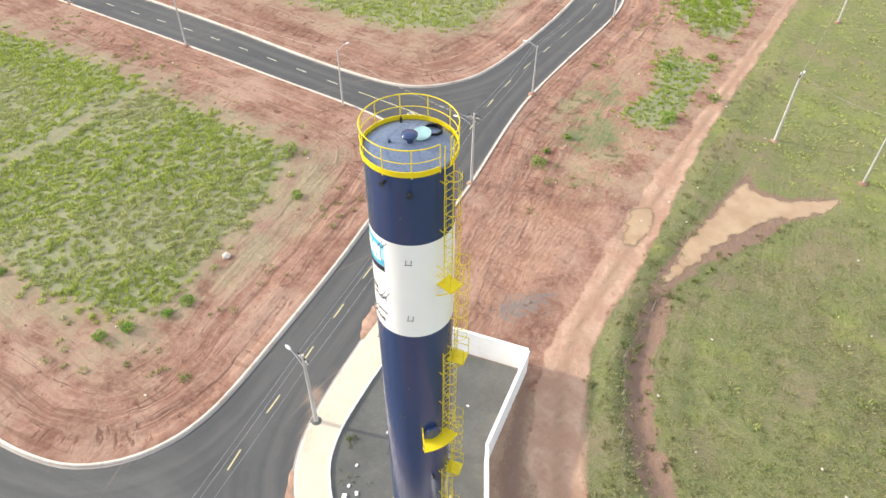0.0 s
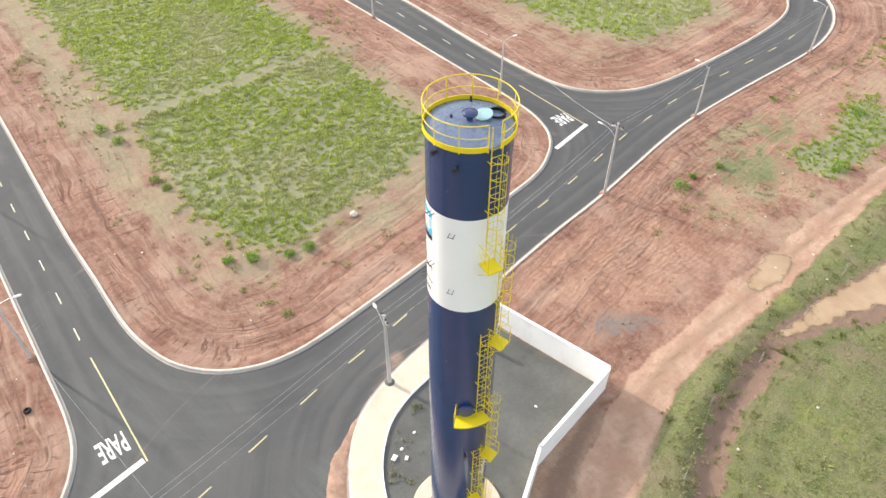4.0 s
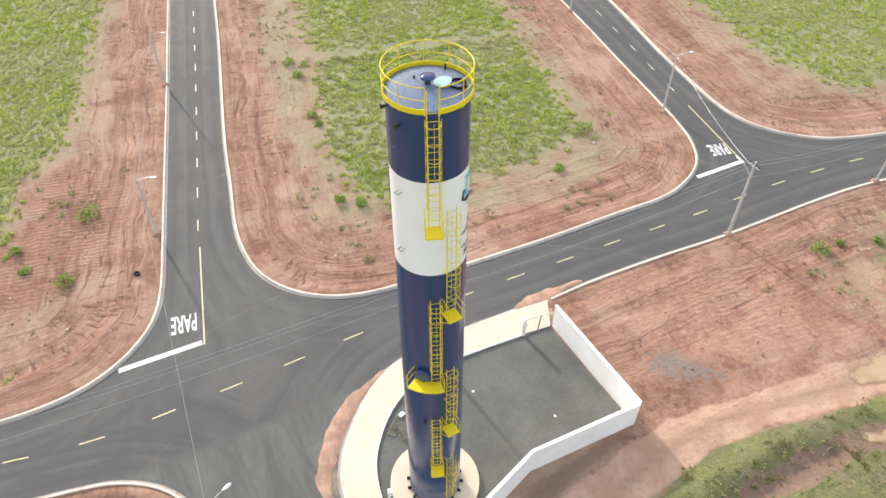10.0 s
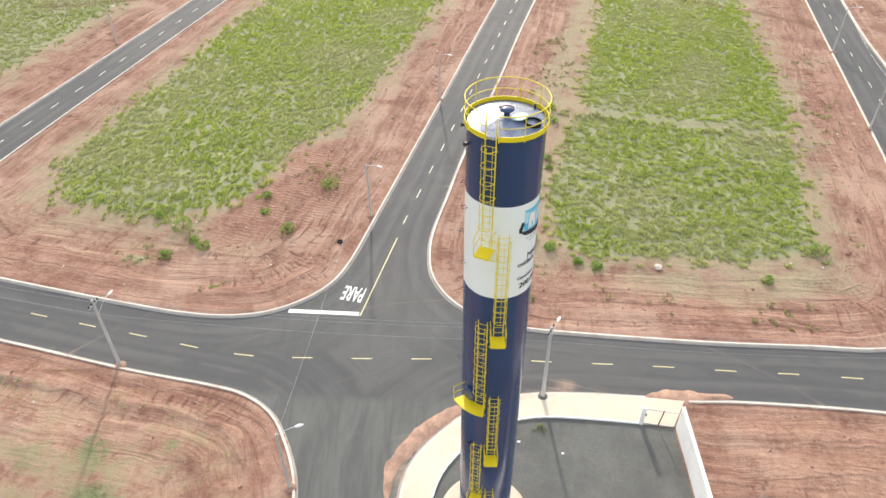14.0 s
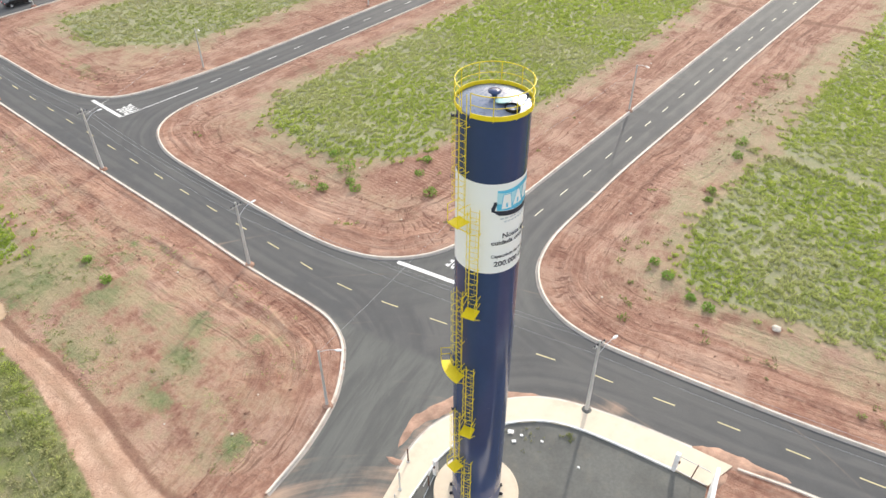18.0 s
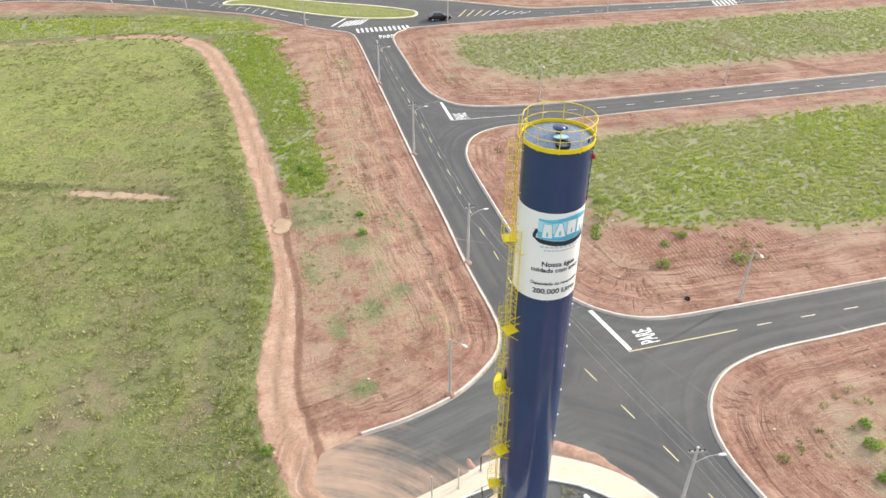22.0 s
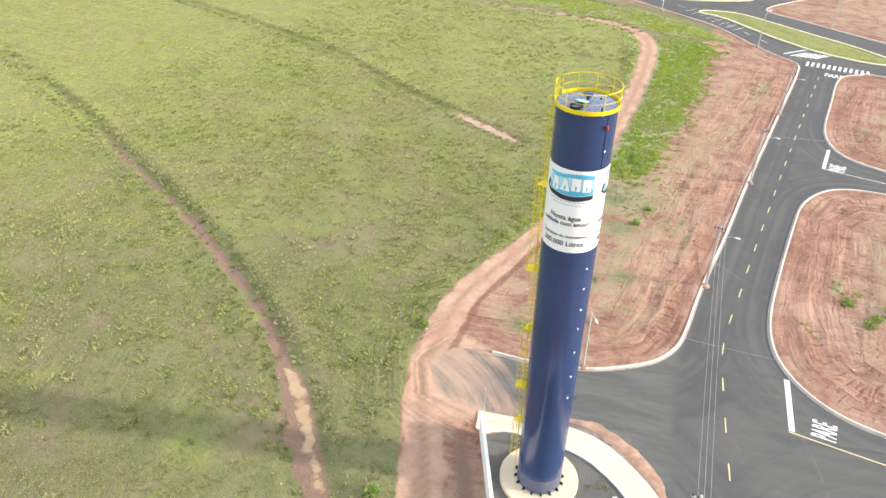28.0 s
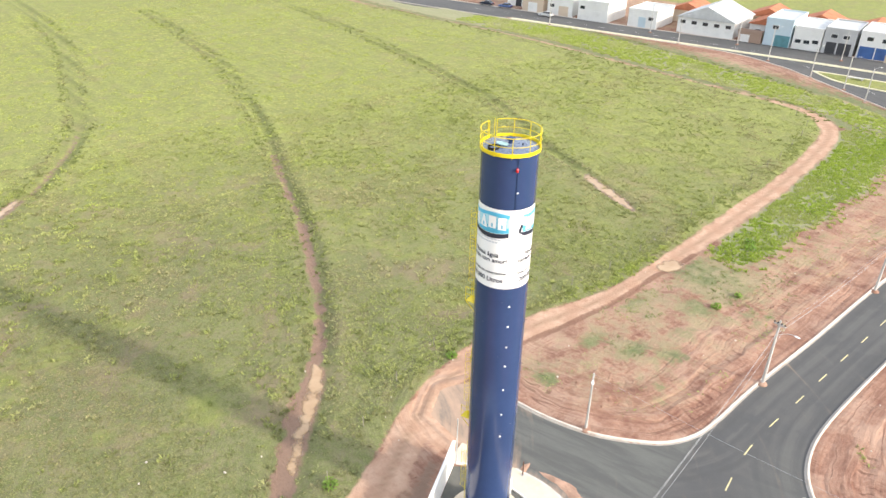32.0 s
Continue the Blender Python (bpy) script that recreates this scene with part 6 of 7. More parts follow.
def meadow(x, y):
    a = soft_noise(x, y, 0.8) * 0.7 + soft_noise(x + 40, y + 9, 6.0) * 0.3
    return np.clip(2.8 * (a - 0.04), 0.5, 1.0)


def off_track(x, y):
    return np.clip(meadow(x, y) * 1.05 - 0.12, 0, 1) * (poly_sdf(x, y, TRACK) > 0.35)


def patchy(x, y):
    a = soft_noise(x, y, 1.3) * 0.6 + soft_noise(x + 40, y + 9, 6.0) * 0.45
    return np.clip((a - 0.1) * 2.4, 0.3, 1.0)


M_DULL = leaf_material("dull_grass", (0.25, 0.30, 0.085), (0.43, 0.465, 0.165), (0.45, 0.41, 0.26))
M_DUN = leaf_material("dun_pasture_grass", (0.20, 0.205, 0.085), (0.34, 0.33, 0.14), (0.37, 0.31, 0.19), 0.35)
near_n = [(-100, 10.2)] + FIELD_N[2:11] + [(-100, 31)]
near_s = [(-100, -37.8)] + FIELD_S[1:12] + [(-100, -13)]
near_ss = [p if p[0] > -110 else (-110, p[1]) for p in FIELD_SS]
near_nn = [p if p[0] > -100 else (-100, p[1]) for p in FIELD_NN]
clumps("field_grass", tussocks(near_n, 0.49, 11, lambda x, y: meadow(x, y) * (1 - 0.8 * np.exp(-(((x + 62) / 1.3) ** 2)))), 0.26, 0.22, M_TURF, "bright green clumpy grass on the house plot", 1, 28, (0.85, 1.25))
clumps("field_grass", tussocks(near_s, 0.49, 12, meadow), 0.26, 0.22, M_TURF, "bright green clumpy grass on the house plot", 2, 28, (1.25, 0.85))
clumps("field_grass", tussocks(near_ss, 0.62, 13, meadow), 0.34, 0.2, M_DULL, "green clumpy grass on the farther house plot", 3)
clumps("field_grass", tussocks(near_nn, 0.55, 14, meadow), 0.32, 0.22, M_TURF, "green clumpy grass on the farther house plot", 4)
clumps("verge_grass", tussocks(GREEN_E, 0.40, 15, off_track, 1.1), 0.27, 0.24, M_VERGE, "lush green weeds beside the dirt track", 5)
clumps("verge_grass", tussocks(GREEN_N, 0.5, 16, off_track, 0.6), 0.23, 0.2, M_VERGE, "lush green weeds beside the dirt track", 6)
clumps("verge_grass", scatter([(-1.5, -92.6), (4, -91.4), (11, -91.3), (15, -93), (24, -95.2), (43, -95.6), (82, -96), (120, -93), (120, -103), (95, -110), (81, -111), (58, -109), (31, -105.6), (20, -104.6), (10, -100.6), (2, -95.4)], 4.5, 17, patchy), 0.36, 0.22, M_TURF, "bright green weeds beyond the dirt track", 7)
clumps("verge_grass", scatter(GREEN_FAR, 6.0, 22, patchy, 1.4), 0.3, 0.26, M_VERGE, "lush green weeds beside the dirt track", 23)
sr = np.random.RandomState(77)
spots = np.vstack([np.c_[cx + sr.randn(int(7 * wx * wy)) * wx * 0.6, cy + sr.randn(int(7 * wx * wy)) * wy * 0.6] for cx, cy, wx, wy in SPOTS])
spots = spots[land_sdf(spots[:, 0], spots[:, 1]) < -0.5]
clumps("verge_weeds", spots, 0.2, 0.07, M_RANK, "patches of green weeds on the bare verge", 24)
for far_plot, seed in (([(-150, 8.2), (-100, 10.4), (-100, 31), (-150, 27)], 61), ([(-150, -37), (-100, -37.8), (-100, -13), (-150, -14)], 62), ([(-150, -78), (-110, -79.6), (-110, -58.2), (-150, -58)], 63), ([(-150, 55), (-100, 57), (-100, 85), (-150, 86)], 64)):
    clumps("field_grass", tussocks(far_plot, 0.75, seed, meadow, 0.3), 0.42, 0.24, M_TURF, "green clumpy grass on the farther house plot", seed)
row = np.random.RandomState(65)
row = np.c_[-60.6 + row.randn(70) * 0.5, row.uniform(9, 36, 70)]
clumps("field_grass", row, 0.32, 0.3, M_DULL, "darker rank grass along the plot boundary", 66)
lea = [(5.5, -6), (4.6, -20), (5.4, -32), (7.2, -46), (8.6, -60), (11.3, -76), (15, -86), (24, -91), (75, -91), (75, 60), (8, 60), (0, 59), (-5, 46), (-8, 36), (-4, 24), (2, 15), (5.2, 6)]


far_lea = [(38, -88), (190, -78), (190, 110), (0, 150), (-11, 120), (-9, 62), (30, 50)]


def lea_keep(x, y):
    a = soft_noise(x, y, 2.6) * 0.5 + soft_noise(x + 12, y + 50, 8.0) * 0.5
    dry_ = np.minimum(line_dist(x, y, DITCH_A), line_dist(x, y, DITCH_B))
    pools = np.minimum(poly_sdf(x, y, POND), poly_sdf(x, y, DITCH_POOL))
    far_thin = np.clip(1.25 - np.hypot(x - 10, y - 10) / 110, 0.3, 1)
    return np.clip((a - 0.15) * 1.6, 0.2, 1) * (dry_ > 0.8) * (pools > 0.7) * far_thin


turf = tussocks(lea, 0.42, 18, lea_keep, 0.2)
northern = turf[:, 1] + (np.random.RandomState(58).rand(len(turf)) - 0.5) * 14 > 17
clumps("pasture_grass", turf[~northern], 0.3, 0.11, M_PASTURE, "low olive pasture grass in tussocks", 8, 14)
clumps("pasture_grass", turf[northern], 0.3, 0.08, M_DUN, "short dun pasture grass beside the pond", 59, 14)
clumps("pasture_grass", scatter(far_lea, 1.6, 28, lambda x, y: np.clip(soft_noise(x, y, 3.0) * 0.6 + soft_noise(x + 12, y + 50, 11.0) * 0.6 - 0.15, 0.05, 1) * (line_dist(x, y, DITCH_C) > 1.0), 6.0), 0.42, 0.13, M_LUSH, "lush yellow-green pasture grass in tussocks", 29, 12)
clumps("pasture_tussocks", scatter(lea, 0.6, 51, lambda x, y: np.clip((soft_noise(x + 3, y + 8, 4.0) * 0.5 + soft_noise(x, y + 70, 14.0) * 0.5 - 0.46) * 5, 0.02, 1) * (lea_keep(x, y) > 0.05)), 0.4, 0.2, M_PASTURE, "taller pale tussocks scattered over the pasture", 52, 24)
clumps("pasture_tussocks", scatter(lea, 0.14, 55, lambda x, y: np.clip((soft_noise(x + 23, y + 8, 3.0) * 0.5 + soft_noise(x + 60, y + 20, 11.0) * 0.5 - 0.42) * 4, 0.05, 1) * (lea_keep(x, y) > 0.05)), 0.34, 0.15, M_RANK, "dark green tussocks scattered over the pasture", 56, 14)
edge_strip = [(x + 0.2, y) for x, y in curve_through(TRACK_E, 2) if -34 < y < -6] + [(x + 1.5, y) for x, y in curve_through(TRACK_E, 2)[::-1] if -34 < y < -6]
clumps("bank_grass", scatter(edge_strip, 7.0, 53, None, 0.3), 0.25, 0.14, M_TURF, "bright green grass along the edge of the track", 54)
bank = [tuple(p) for p in curve_through(TRACK_E, 2)]
bank = [p for p in bank if -80 < p[1] < 80]
bank_poly = [(x + 0.3, y) for x, y in bank] + [(x + 3.2, y) for x, y in bank[::-1]]
rough = scatter(bank_poly, 5.0, 19, patchy, 0.6)
clumps("bank_grass", rough[rough[:, 1] < 10], 0.3, 0.12, M_PASTURE, "taller rough grass on the bank beside the track", 9)
clumps("bank_grass", rough[rough[:, 1] >= 10][::2], 0.26, 0.1, M_DUN, "dry grey-green grass on the bank beside the track", 10)
for line, seed in ((DITCH_A, 31), (DITCH_B, 32), (DITCH_C, 33), ([(16, -89.6), (24, -93.0), (34, -91.6), (62, -91.4), (100, -90), (150, -85)], 34), ([(20, -102), (31, -105.4), (46, -107.8), (62, -109.6), (81, -111.2), (95, -110), (130, -105)], 35)):
    q = [tuple(p) for p in curve_through(line, 2)]
    rim = []
    rnd = np.random.RandomState(seed)
    qa = np.array(q)
    tq = np.gradient(qa, axis=0)
    tq /= np.linalg.norm(tq, axis=1)[:, None]
    nq = np.stack([-tq[:, 1], tq[:, 0]], 1)
    for side, amount in ((-1, 1.0), (1, 0.55)):
        i = rnd.randint(0, len(qa), int(len(qa) * 6 * amount))
        off = (1.5 if seed == 33 else 0.85) + rnd.rand(len(i)) * 0.6
        rim.append(qa[i] + nq[i] * (side * off)[:, None] + (rnd.rand(len(i), 2) - 0.5) * 1.6)
    rim = np.vstack(rim)
    rim = rim[(land_sdf(rim[:, 0], rim[:, 1]) < -0.4) & (np.minimum(poly_sdf(rim[:, 0], rim[:, 1], POND), poly_sdf(rim[:, 0], rim[:, 1], DITCH_POOL)) > 0.5) & (rim[:, 0] < 180)]
    clumps("ditch_grass", rim[(rim[:, 0] > 12) | (np.arange(len(rim)) % 2 == 0)], 0.22, 0.17, M_RANK, "taller grass along the drainage ditch", seed)
yw = np.random.RandomState(81)
yw = np.vstack([np.c_[cx + yw.randn(k) * w, cy + yw.randn(k) * w] for cx, cy, w, k in ((-17.3, 15.7, 0.25, 9), (-14.2, 12.2, 0.35, 10), (-16.0, 14.0, 0.8, 12), (-13.2, 12.6, 0.5, 8), (-9.5, 12.0, 0.3, 4))])
clumps("yard_weeds", yw, 0.16, 0.2, M_RANK, "thin green weeds growing through the gravel yard", 82, 10)
# thin weeds on the bare verge south of the tower
verge = [(-12.5, -4), (-13, -30), (-12.3, -60), (-11.5, -84), (-3, -84), (-3.2, -40), (1, -34), (1.2, -10), (1.2, 1.5), (-3, 2.6), (-9, 0)]
clumps("verge_weeds", scatter(verge, 1.3, 20, lambda x, y: np.clip((soft_noise(x, y, 3.4) * 0.6 + soft_noise(x + 5, y + 3, 9) * 0.4 - 0.5) * 4, 0.0, 1)), 0.26, 0.07, M_PASTURE, "thin weeds on the bare red verge", 21, 12)
for outline, seed in (([(-34, 5), (-90, 3.5), (-90, 10), (-45, 10.5), (-37, 12.5), (-33, 20), (-36, 36), (-41, 37), (-90, 36), (-90, 40), (-38, 42), (-32, 36), (-29, 14)], 41), ([(-30, -6), (-90, -7.5), (-90, -12), (-52, -11.5), (-46, -14), (-36, -14.4), (-30, -20), (-29, -34), (-24, -39), (-23, -12)], 42), ([(-22, 48), (-27, 62), (-27, 90), (-16, 90), (-14, 60), (-14, 42), (-20, 40)], 43)):
    clumps("verge_weeds", scatter(outline, 0.9, seed, lambda x, y: np.clip((soft_noise(x + seed, y, 3.0) * 0.6 + soft_noise(x + 5, y + seed, 8) * 0.4 - 0.52) * 4, 0.0, 1)), 0.3, 0.2, M_PASTURE, "thin weeds on the bare red verge", seed, 16)


# ---- bushes ----
def bush(x, y, r, seed):
    rnd = random.Random(seed)
    z = float(ground_height(np.array([x]), np.array([y]))[0])
    e = thing("bush", pose(x, y, z - 0.03, 0, 0, rnd.uniform(0, 360)), "small leafy green bush on red earth", "bush", "bushes")
    bm = bmesh.new()
    for k in range(6):
        a = rnd.uniform(0, 6.28)
        rod_in(bm, (0, 0, 0), (r * 0.5 * math.cos(a), r * 0.5 * math.sin(a), r * rnd.uniform(0.5, 0.9)), 0.018, 4, 0.008)
    part("stems", bm, M_RUST, e)
    bm = bmesh.new()
    for k in range(int(70 + 60 * r)):
        a, d, h = rnd.uniform(0, 6.28), r * math.sqrt(rnd.random()), rnd.random()
        p = Vector((d * math.cos(a), d * math.sin(a), 0.08 + r * 0.95 * h * (1.1 - 0.6 * (d / r) ** 2)))
        s = rnd.uniform(0.1, 0.2) * (0.7 + r * 0.4)
        m = Euler((rnd.uniform(-0.9, 0.9), rnd.uniform(-0.9, 0.9), rnd.uniform(0, 6.28))).to_matrix()
        v = [bm.verts.new(p + m @ Vector(c) * s) for c in ((-0.9, 0, 0), (0, -0.45, 0.1), (0.9, 0, -0.15), (0, 0.45, 0.1))]
        bm.faces.new(v)
    part("crown", bm, M_BUSH, e)


for k, (x, y, r) in enumerate(((-40.2, -9.0, 0.95), (-30.1, -19.1, 0.95), (-32.5, -9.9, 0.7), (-26.3, -18.5, 0.6), (-35.0, 17.4, 0.55), (-35.3, 15.8, 0.45), (-28.3, -16.0, 0.6), (-28.8, -17.2, 0.5), (-36.8, -14.1, 0.5), (-34.4, -13.0, 0.5), (-37.1, 31.1, 0.5), (-42.2, 35.5, 0.8), (-50.6, 10.5, 0.5), (-37.3, 11.5, 0.5), (-22.5, 47.6, 0.75), (-22.3, 52.7, 0.4), (-22.8, 49.6, 0.35), (-61.3, 9.1, 0.7), (-58.5, 9.8, 0.6), (-15.5, 61.2, 0.8), (-19.6, 71.0, 0.6), (-16.5, 76, 0.6), (-13.2, 67.5, 0.7), (-5.5, -22.0, 0.5), (-5.8, -25.7, 0.45), (-1.3, -35.7, 0.7), (-0.4, -37.2, 0.6), (-31.2, -22.2, 0.5), (-36.4, 13.2, 0.5), (-49, 11, 0.4), (4.8, 4.0, 0.5), (-1.5, 20.5, 0.6))):
    bush(x, y, r, 100 + k)

def compound_near(p):
    return poly_sdf(p[:, 0], p[:, 1], list(map(tuple, cyard)) + [(-20.1, 24.75), (-11.3, 27.2), (-9.6, 19.4), (-4.6, 12.0)])


# ---- loose stones, rubble and litter on the bare earth ----
M_RUBBLE = plain("pale_rubble", (0.62, 0.55, 0.47), 0.9, vary=0.2, scale=4)
rs = np.random.RandomState(5)
bm = bmesh.new()
made = 0
while made < 170:
    x, y = rs.uniform(-75, 12), rs.uniform(-70, 75)
    if land_sdf(np.array([x]), np.array([y]))[0] > -0.8 or poly_sdf(np.array([x]), np.array([y]), YARD)[0] < 3.5:
        continue
    s = rs.uniform(0.05, 0.13)
    z = float(ground_height(np.array([x]), np.array([y]))[0])
    g = bmesh.ops.create_icosphere(bm, subdivisions=1, radius=s)["verts"]
    for v in g:
        v.co *= rs.uniform(0.7, 1.2)
    bmesh.ops.transform(bm, matrix=Matrix.Translation((x, y, z + s * 0.35)) @ Matrix.Diagonal((1.2, 0.9, 0.6, 1)), verts=g)
    made += 1
tagged(part("rubble", bm, M_RUBBLE), "scattered pale stones and bits on red earth", "rubble", kind="stuff")
for x, y, s in ((-15.35, 12.6, 0.2), (-14.9, 13.2, 0.14), (-15.6, 13.3, 0.11), (-16.1, 14.6, 0.1), (-13.0, 22.1, 0.09), (-16.0, 17.5, 0.09)):
    ob = part("debris_block", box(-s, -s * 0.7, 0, s, s * 0.7, s * 0.6, 0.01), M_WHITE_WALL)
    ob.matrix_basis = pose(x, y, 0.07, 0, 0, 40 + x * 30)
    tagged(ob, "small white block lying on the gravel yard", "block", "yard debris")
e = thing("old_tyre", pose(-32.2, -4.7, 0.12), "old black tyre lying on red earth", "tyre")
part("tread", lathe([(0.14, 0.02), (0.22, 0.0), (0.25, 0.04), (0.25, 0.11), (0.22, 0.15), (0.14, 0.13), (0.14, 0.02)], 24), M_BLACK, e, smooth=True)
for x, y, s in ((-36.3, 22.4, 0.35),):
    bm = bmesh.new()
    bmesh.ops.create_icosphere(bm, subdivisions=2, radius=s)
    for v in bm.verts:
        v.co *= rs.uniform(0.8, 1.15)
        v.co.z *= 0.6
    ob = part("boulder", bm, M_RUBBLE)
    ob.location = (x, y, 0.2)
    tagged(ob, "rough pale boulder at the field corner", "stone")

# ---- clods turned up by the grader: along the ruts beside the kerbs and on the churned verge ----
cr = np.random.RandomState(31)
cp = np.c_[cr.uniform(-75, 6, 60000), cr.uniform(-60, 85, 60000)]
cd = -land_sdf(cp[:, 0], cp[:, 1])
lane_at = 2.2 + 5.5 * soft_noise(cp[:, 0], cp[:, 1], 19.0)
on_lane = np.exp(-(((cd - lane_at) / 0.22) ** 2)) + 0.8 * np.exp(-(((cd - lane_at - 1.7) / 0.18) ** 2))
churn = 0.14 * (poly_sdf(cp[:, 0], cp[:, 1], [(-22, 29), (-12, 30), (-13.5, 41), (-17, 47), (-24, 44)]) < 0) + 0.03
bare = (cd > 0.9) & (poly_sdf(cp[:, 0], cp[:, 1], TRACK) > 0.3) & (poly_sdf(cp[:, 0], cp[:, 1], PASTURE) > 0.3) & (compound_near(cp) > 0.8)
for f in (FIELD_N, FIELD_S, FIELD_SS, FIELD_NN):
    bare &= poly_sdf(cp[:, 0], cp[:, 1], f) > 1.0
cp = cp[bare & (cr.rand(len(cp)) < on_lane * (soft_noise(cp[:, 0] + 9, cp[:, 1], 7.0) > 0.42) + churn)]
cz = ground_height(cp[:, 0], cp[:, 1])
cs_ = 0.05 + 0.11 * cr.rand(len(cp)) ** 2
turn_ = cr.rand(len(cp)) * math.pi
oct_v = np.array([(1, 0, 0), (0, 0.7, 0), (-1, 0, 0), (0, -0.7, 0), (0.1, 0.1, 0.75), (0, 0, -0.4)])
oct_f = np.array([(0, 1, 4), (1, 2, 4), (2, 3, 4), (3, 0, 4), (1, 0, 5), (2, 1, 5), (3, 2, 5), (0, 3, 5)])
cv = oct_v[None] * cs_[:, None, None] * (0.75 + 0.6 * cr.rand(len(cp), 6, 1))
cc, ss = np.cos(turn_)[:, None], np.sin(turn_)[:, None]
cv = np.stack([cv[..., 0] * cc - cv[..., 1] * ss, cv[..., 0] * ss + cv[..., 1] * cc, cv[..., 2]], -1) + np.c_[cp, cz + 0.015][:, None, :]
cf = (oct_f[None] + 6 * np.arange(len(cp))[:, None, None]).reshape(-1, 3)
tagged(from_arrays("earth_clods", cv.reshape(-1, 3).tolist(), cf.tolist(), M_GROUND), "small clods of red earth along the ruts", "earth", kind="stuff")

# ---- wire fence along the pasture ----
fence = thing("pasture_fence", pose(0, 0, 0), "old wire fence of pale wooden posts along the pasture", "fence")
M_POST = plain("grey_wood", (0.30, 0.27, 0.22), 0.9, vary=0.2, scale=3)
fl = curve_through([(x + 2.3, y) for x, y in TRACK_E[2:21]], 0.5)
fs = np.r_[0, np.cumsum(np.linalg.norm(np.diff(fl, axis=0), axis=1))]
fp = [(np.interp(s, fs, fl[:, 0]), np.interp(s, fs, fl[:, 1])) for s in np.arange(0, fs[-1], 6.0)]
fz = [float(ground_height(np.array([x]), np.array([y]))[0]) for x, y in fp]
post_me = None
for (x, y), z in zip(fp, fz):
    if post_me is None:
        o = part("fence_post", rod((0, 0, -0.2), (0, 0, 1.1), 0.04, 6, 0.035), M_POST, fence)
        post_me = o.data
    else:
        o = new("fence_post", post_me)
        o.parent = fence
    o.location = (x, y, z)
for h in (0.4, 0.7, 1.0):
    part("wire", tube([(x, y, z + h) for (x, y), z in zip(fp, fz)], 0.0025, 3), M_POST, fence)

# ---- the avenue: crossings, hatching, island planting ----
for k in range(6):
    a = Vector((-10.8 - k * 0.75, -91.0 - 0.1 * k))
    stripe("crossing_bar", (a.x, a.y), (a.x - 2.2, a.y - 3.2), 0.36, M_MARK_WHITE, "white zebra crossing bar")
stripe("stop_line", (-9.6, -91.6), (-13.0, -96.4), 0.4, M_MARK_WHITE, "broad white stop line")
for k in range(9):
    stripe("hatching", (-33.5 - k * 1.5, -92.2 + 0.1 * k), (-36.0 - k * 1.5, -96.2 + 0.45 * k), 0.2, M_MARK_YELLOW if k < 4 else M_MARK_WHITE, "painted hatching on the avenue")
for k in range(6):
    stripe("crossing_bar", (-85.0 - k * 0.9, -87.6), (-86.0 - k * 0.9, -91.6), 0.45, M_MARK_WHITE, "white zebra crossing bar")
dashes([(-50, -90.6), (-80, -89.5), (-150, -88.4)], 0.0, 2.0, 3.0, M_MARK_WHITE, "white dashed lane line on the avenue")
dashes([(-6, -96.5), (8, -109), (24, -118), (50, -128), (90, -119), (130, -109)], 0.0, 2.0, 3.0, M_MARK_WHITE, "white dashed lane line on the avenue")
for k in range(8):
    stripe("parking_line", (1 + k * 1.6, -101.2 - k * 1.25), (-0.4 + k * 1.6, -104.2 - k * 1.2), 0.12, M_MARK_WHITE, "painted parking bay line")


# ---- houses beyond the avenue ----
def paint(name, c):
    return plain(name, c, 0.85, vary=0.06, scale=0.8, relief=0.003, dirt=tuple(x * 0.6 for x in c), dirt_amount=0.3)


H_WHITE, H_GREY, H_BLUE, H_TAN, H_BROWN = paint("white_house_paint", (0.78, 0.77, 0.74)), paint("grey_house_paint", (0.50, 0.50, 0.50)), paint("pale_blue_house_paint", (0.52, 0.62, 0.68)), paint("tan_house_paint", (0.62, 0.50, 0.38)), paint("brown_house_paint", (0.36, 0.25, 0.19))
H_TILE = plain("clay_roof_tile", (0.48, 0.17, 0.085), 0.9, vary=0.2, scale=2.0, relief=0.02)
H_ZINC = plain("grey_sheet_roof", (0.55, 0.56, 0.57), 0.6, 0.2, vary=0.1)
H_TEAL, H_DBLUE, H_DARK = plain("teal_door", (0.10, 0.25, 0.28), 0.6), plain("blue_door", (0.05, 0.12, 0.32), 0.6), plain("dark_door", (0.05, 0.05, 0.055), 0.6)
H_PANE, hn, hl, hb = shader("dark_pane", 0.08, 0.0, 0.6)
hl.new(mix(hn, hl, grain(hn, hl, 2.0), (0.02, 0.025, 0.03, 1), (0.045, 0.05, 0.06, 1)), hb.inputs["Base Color"])


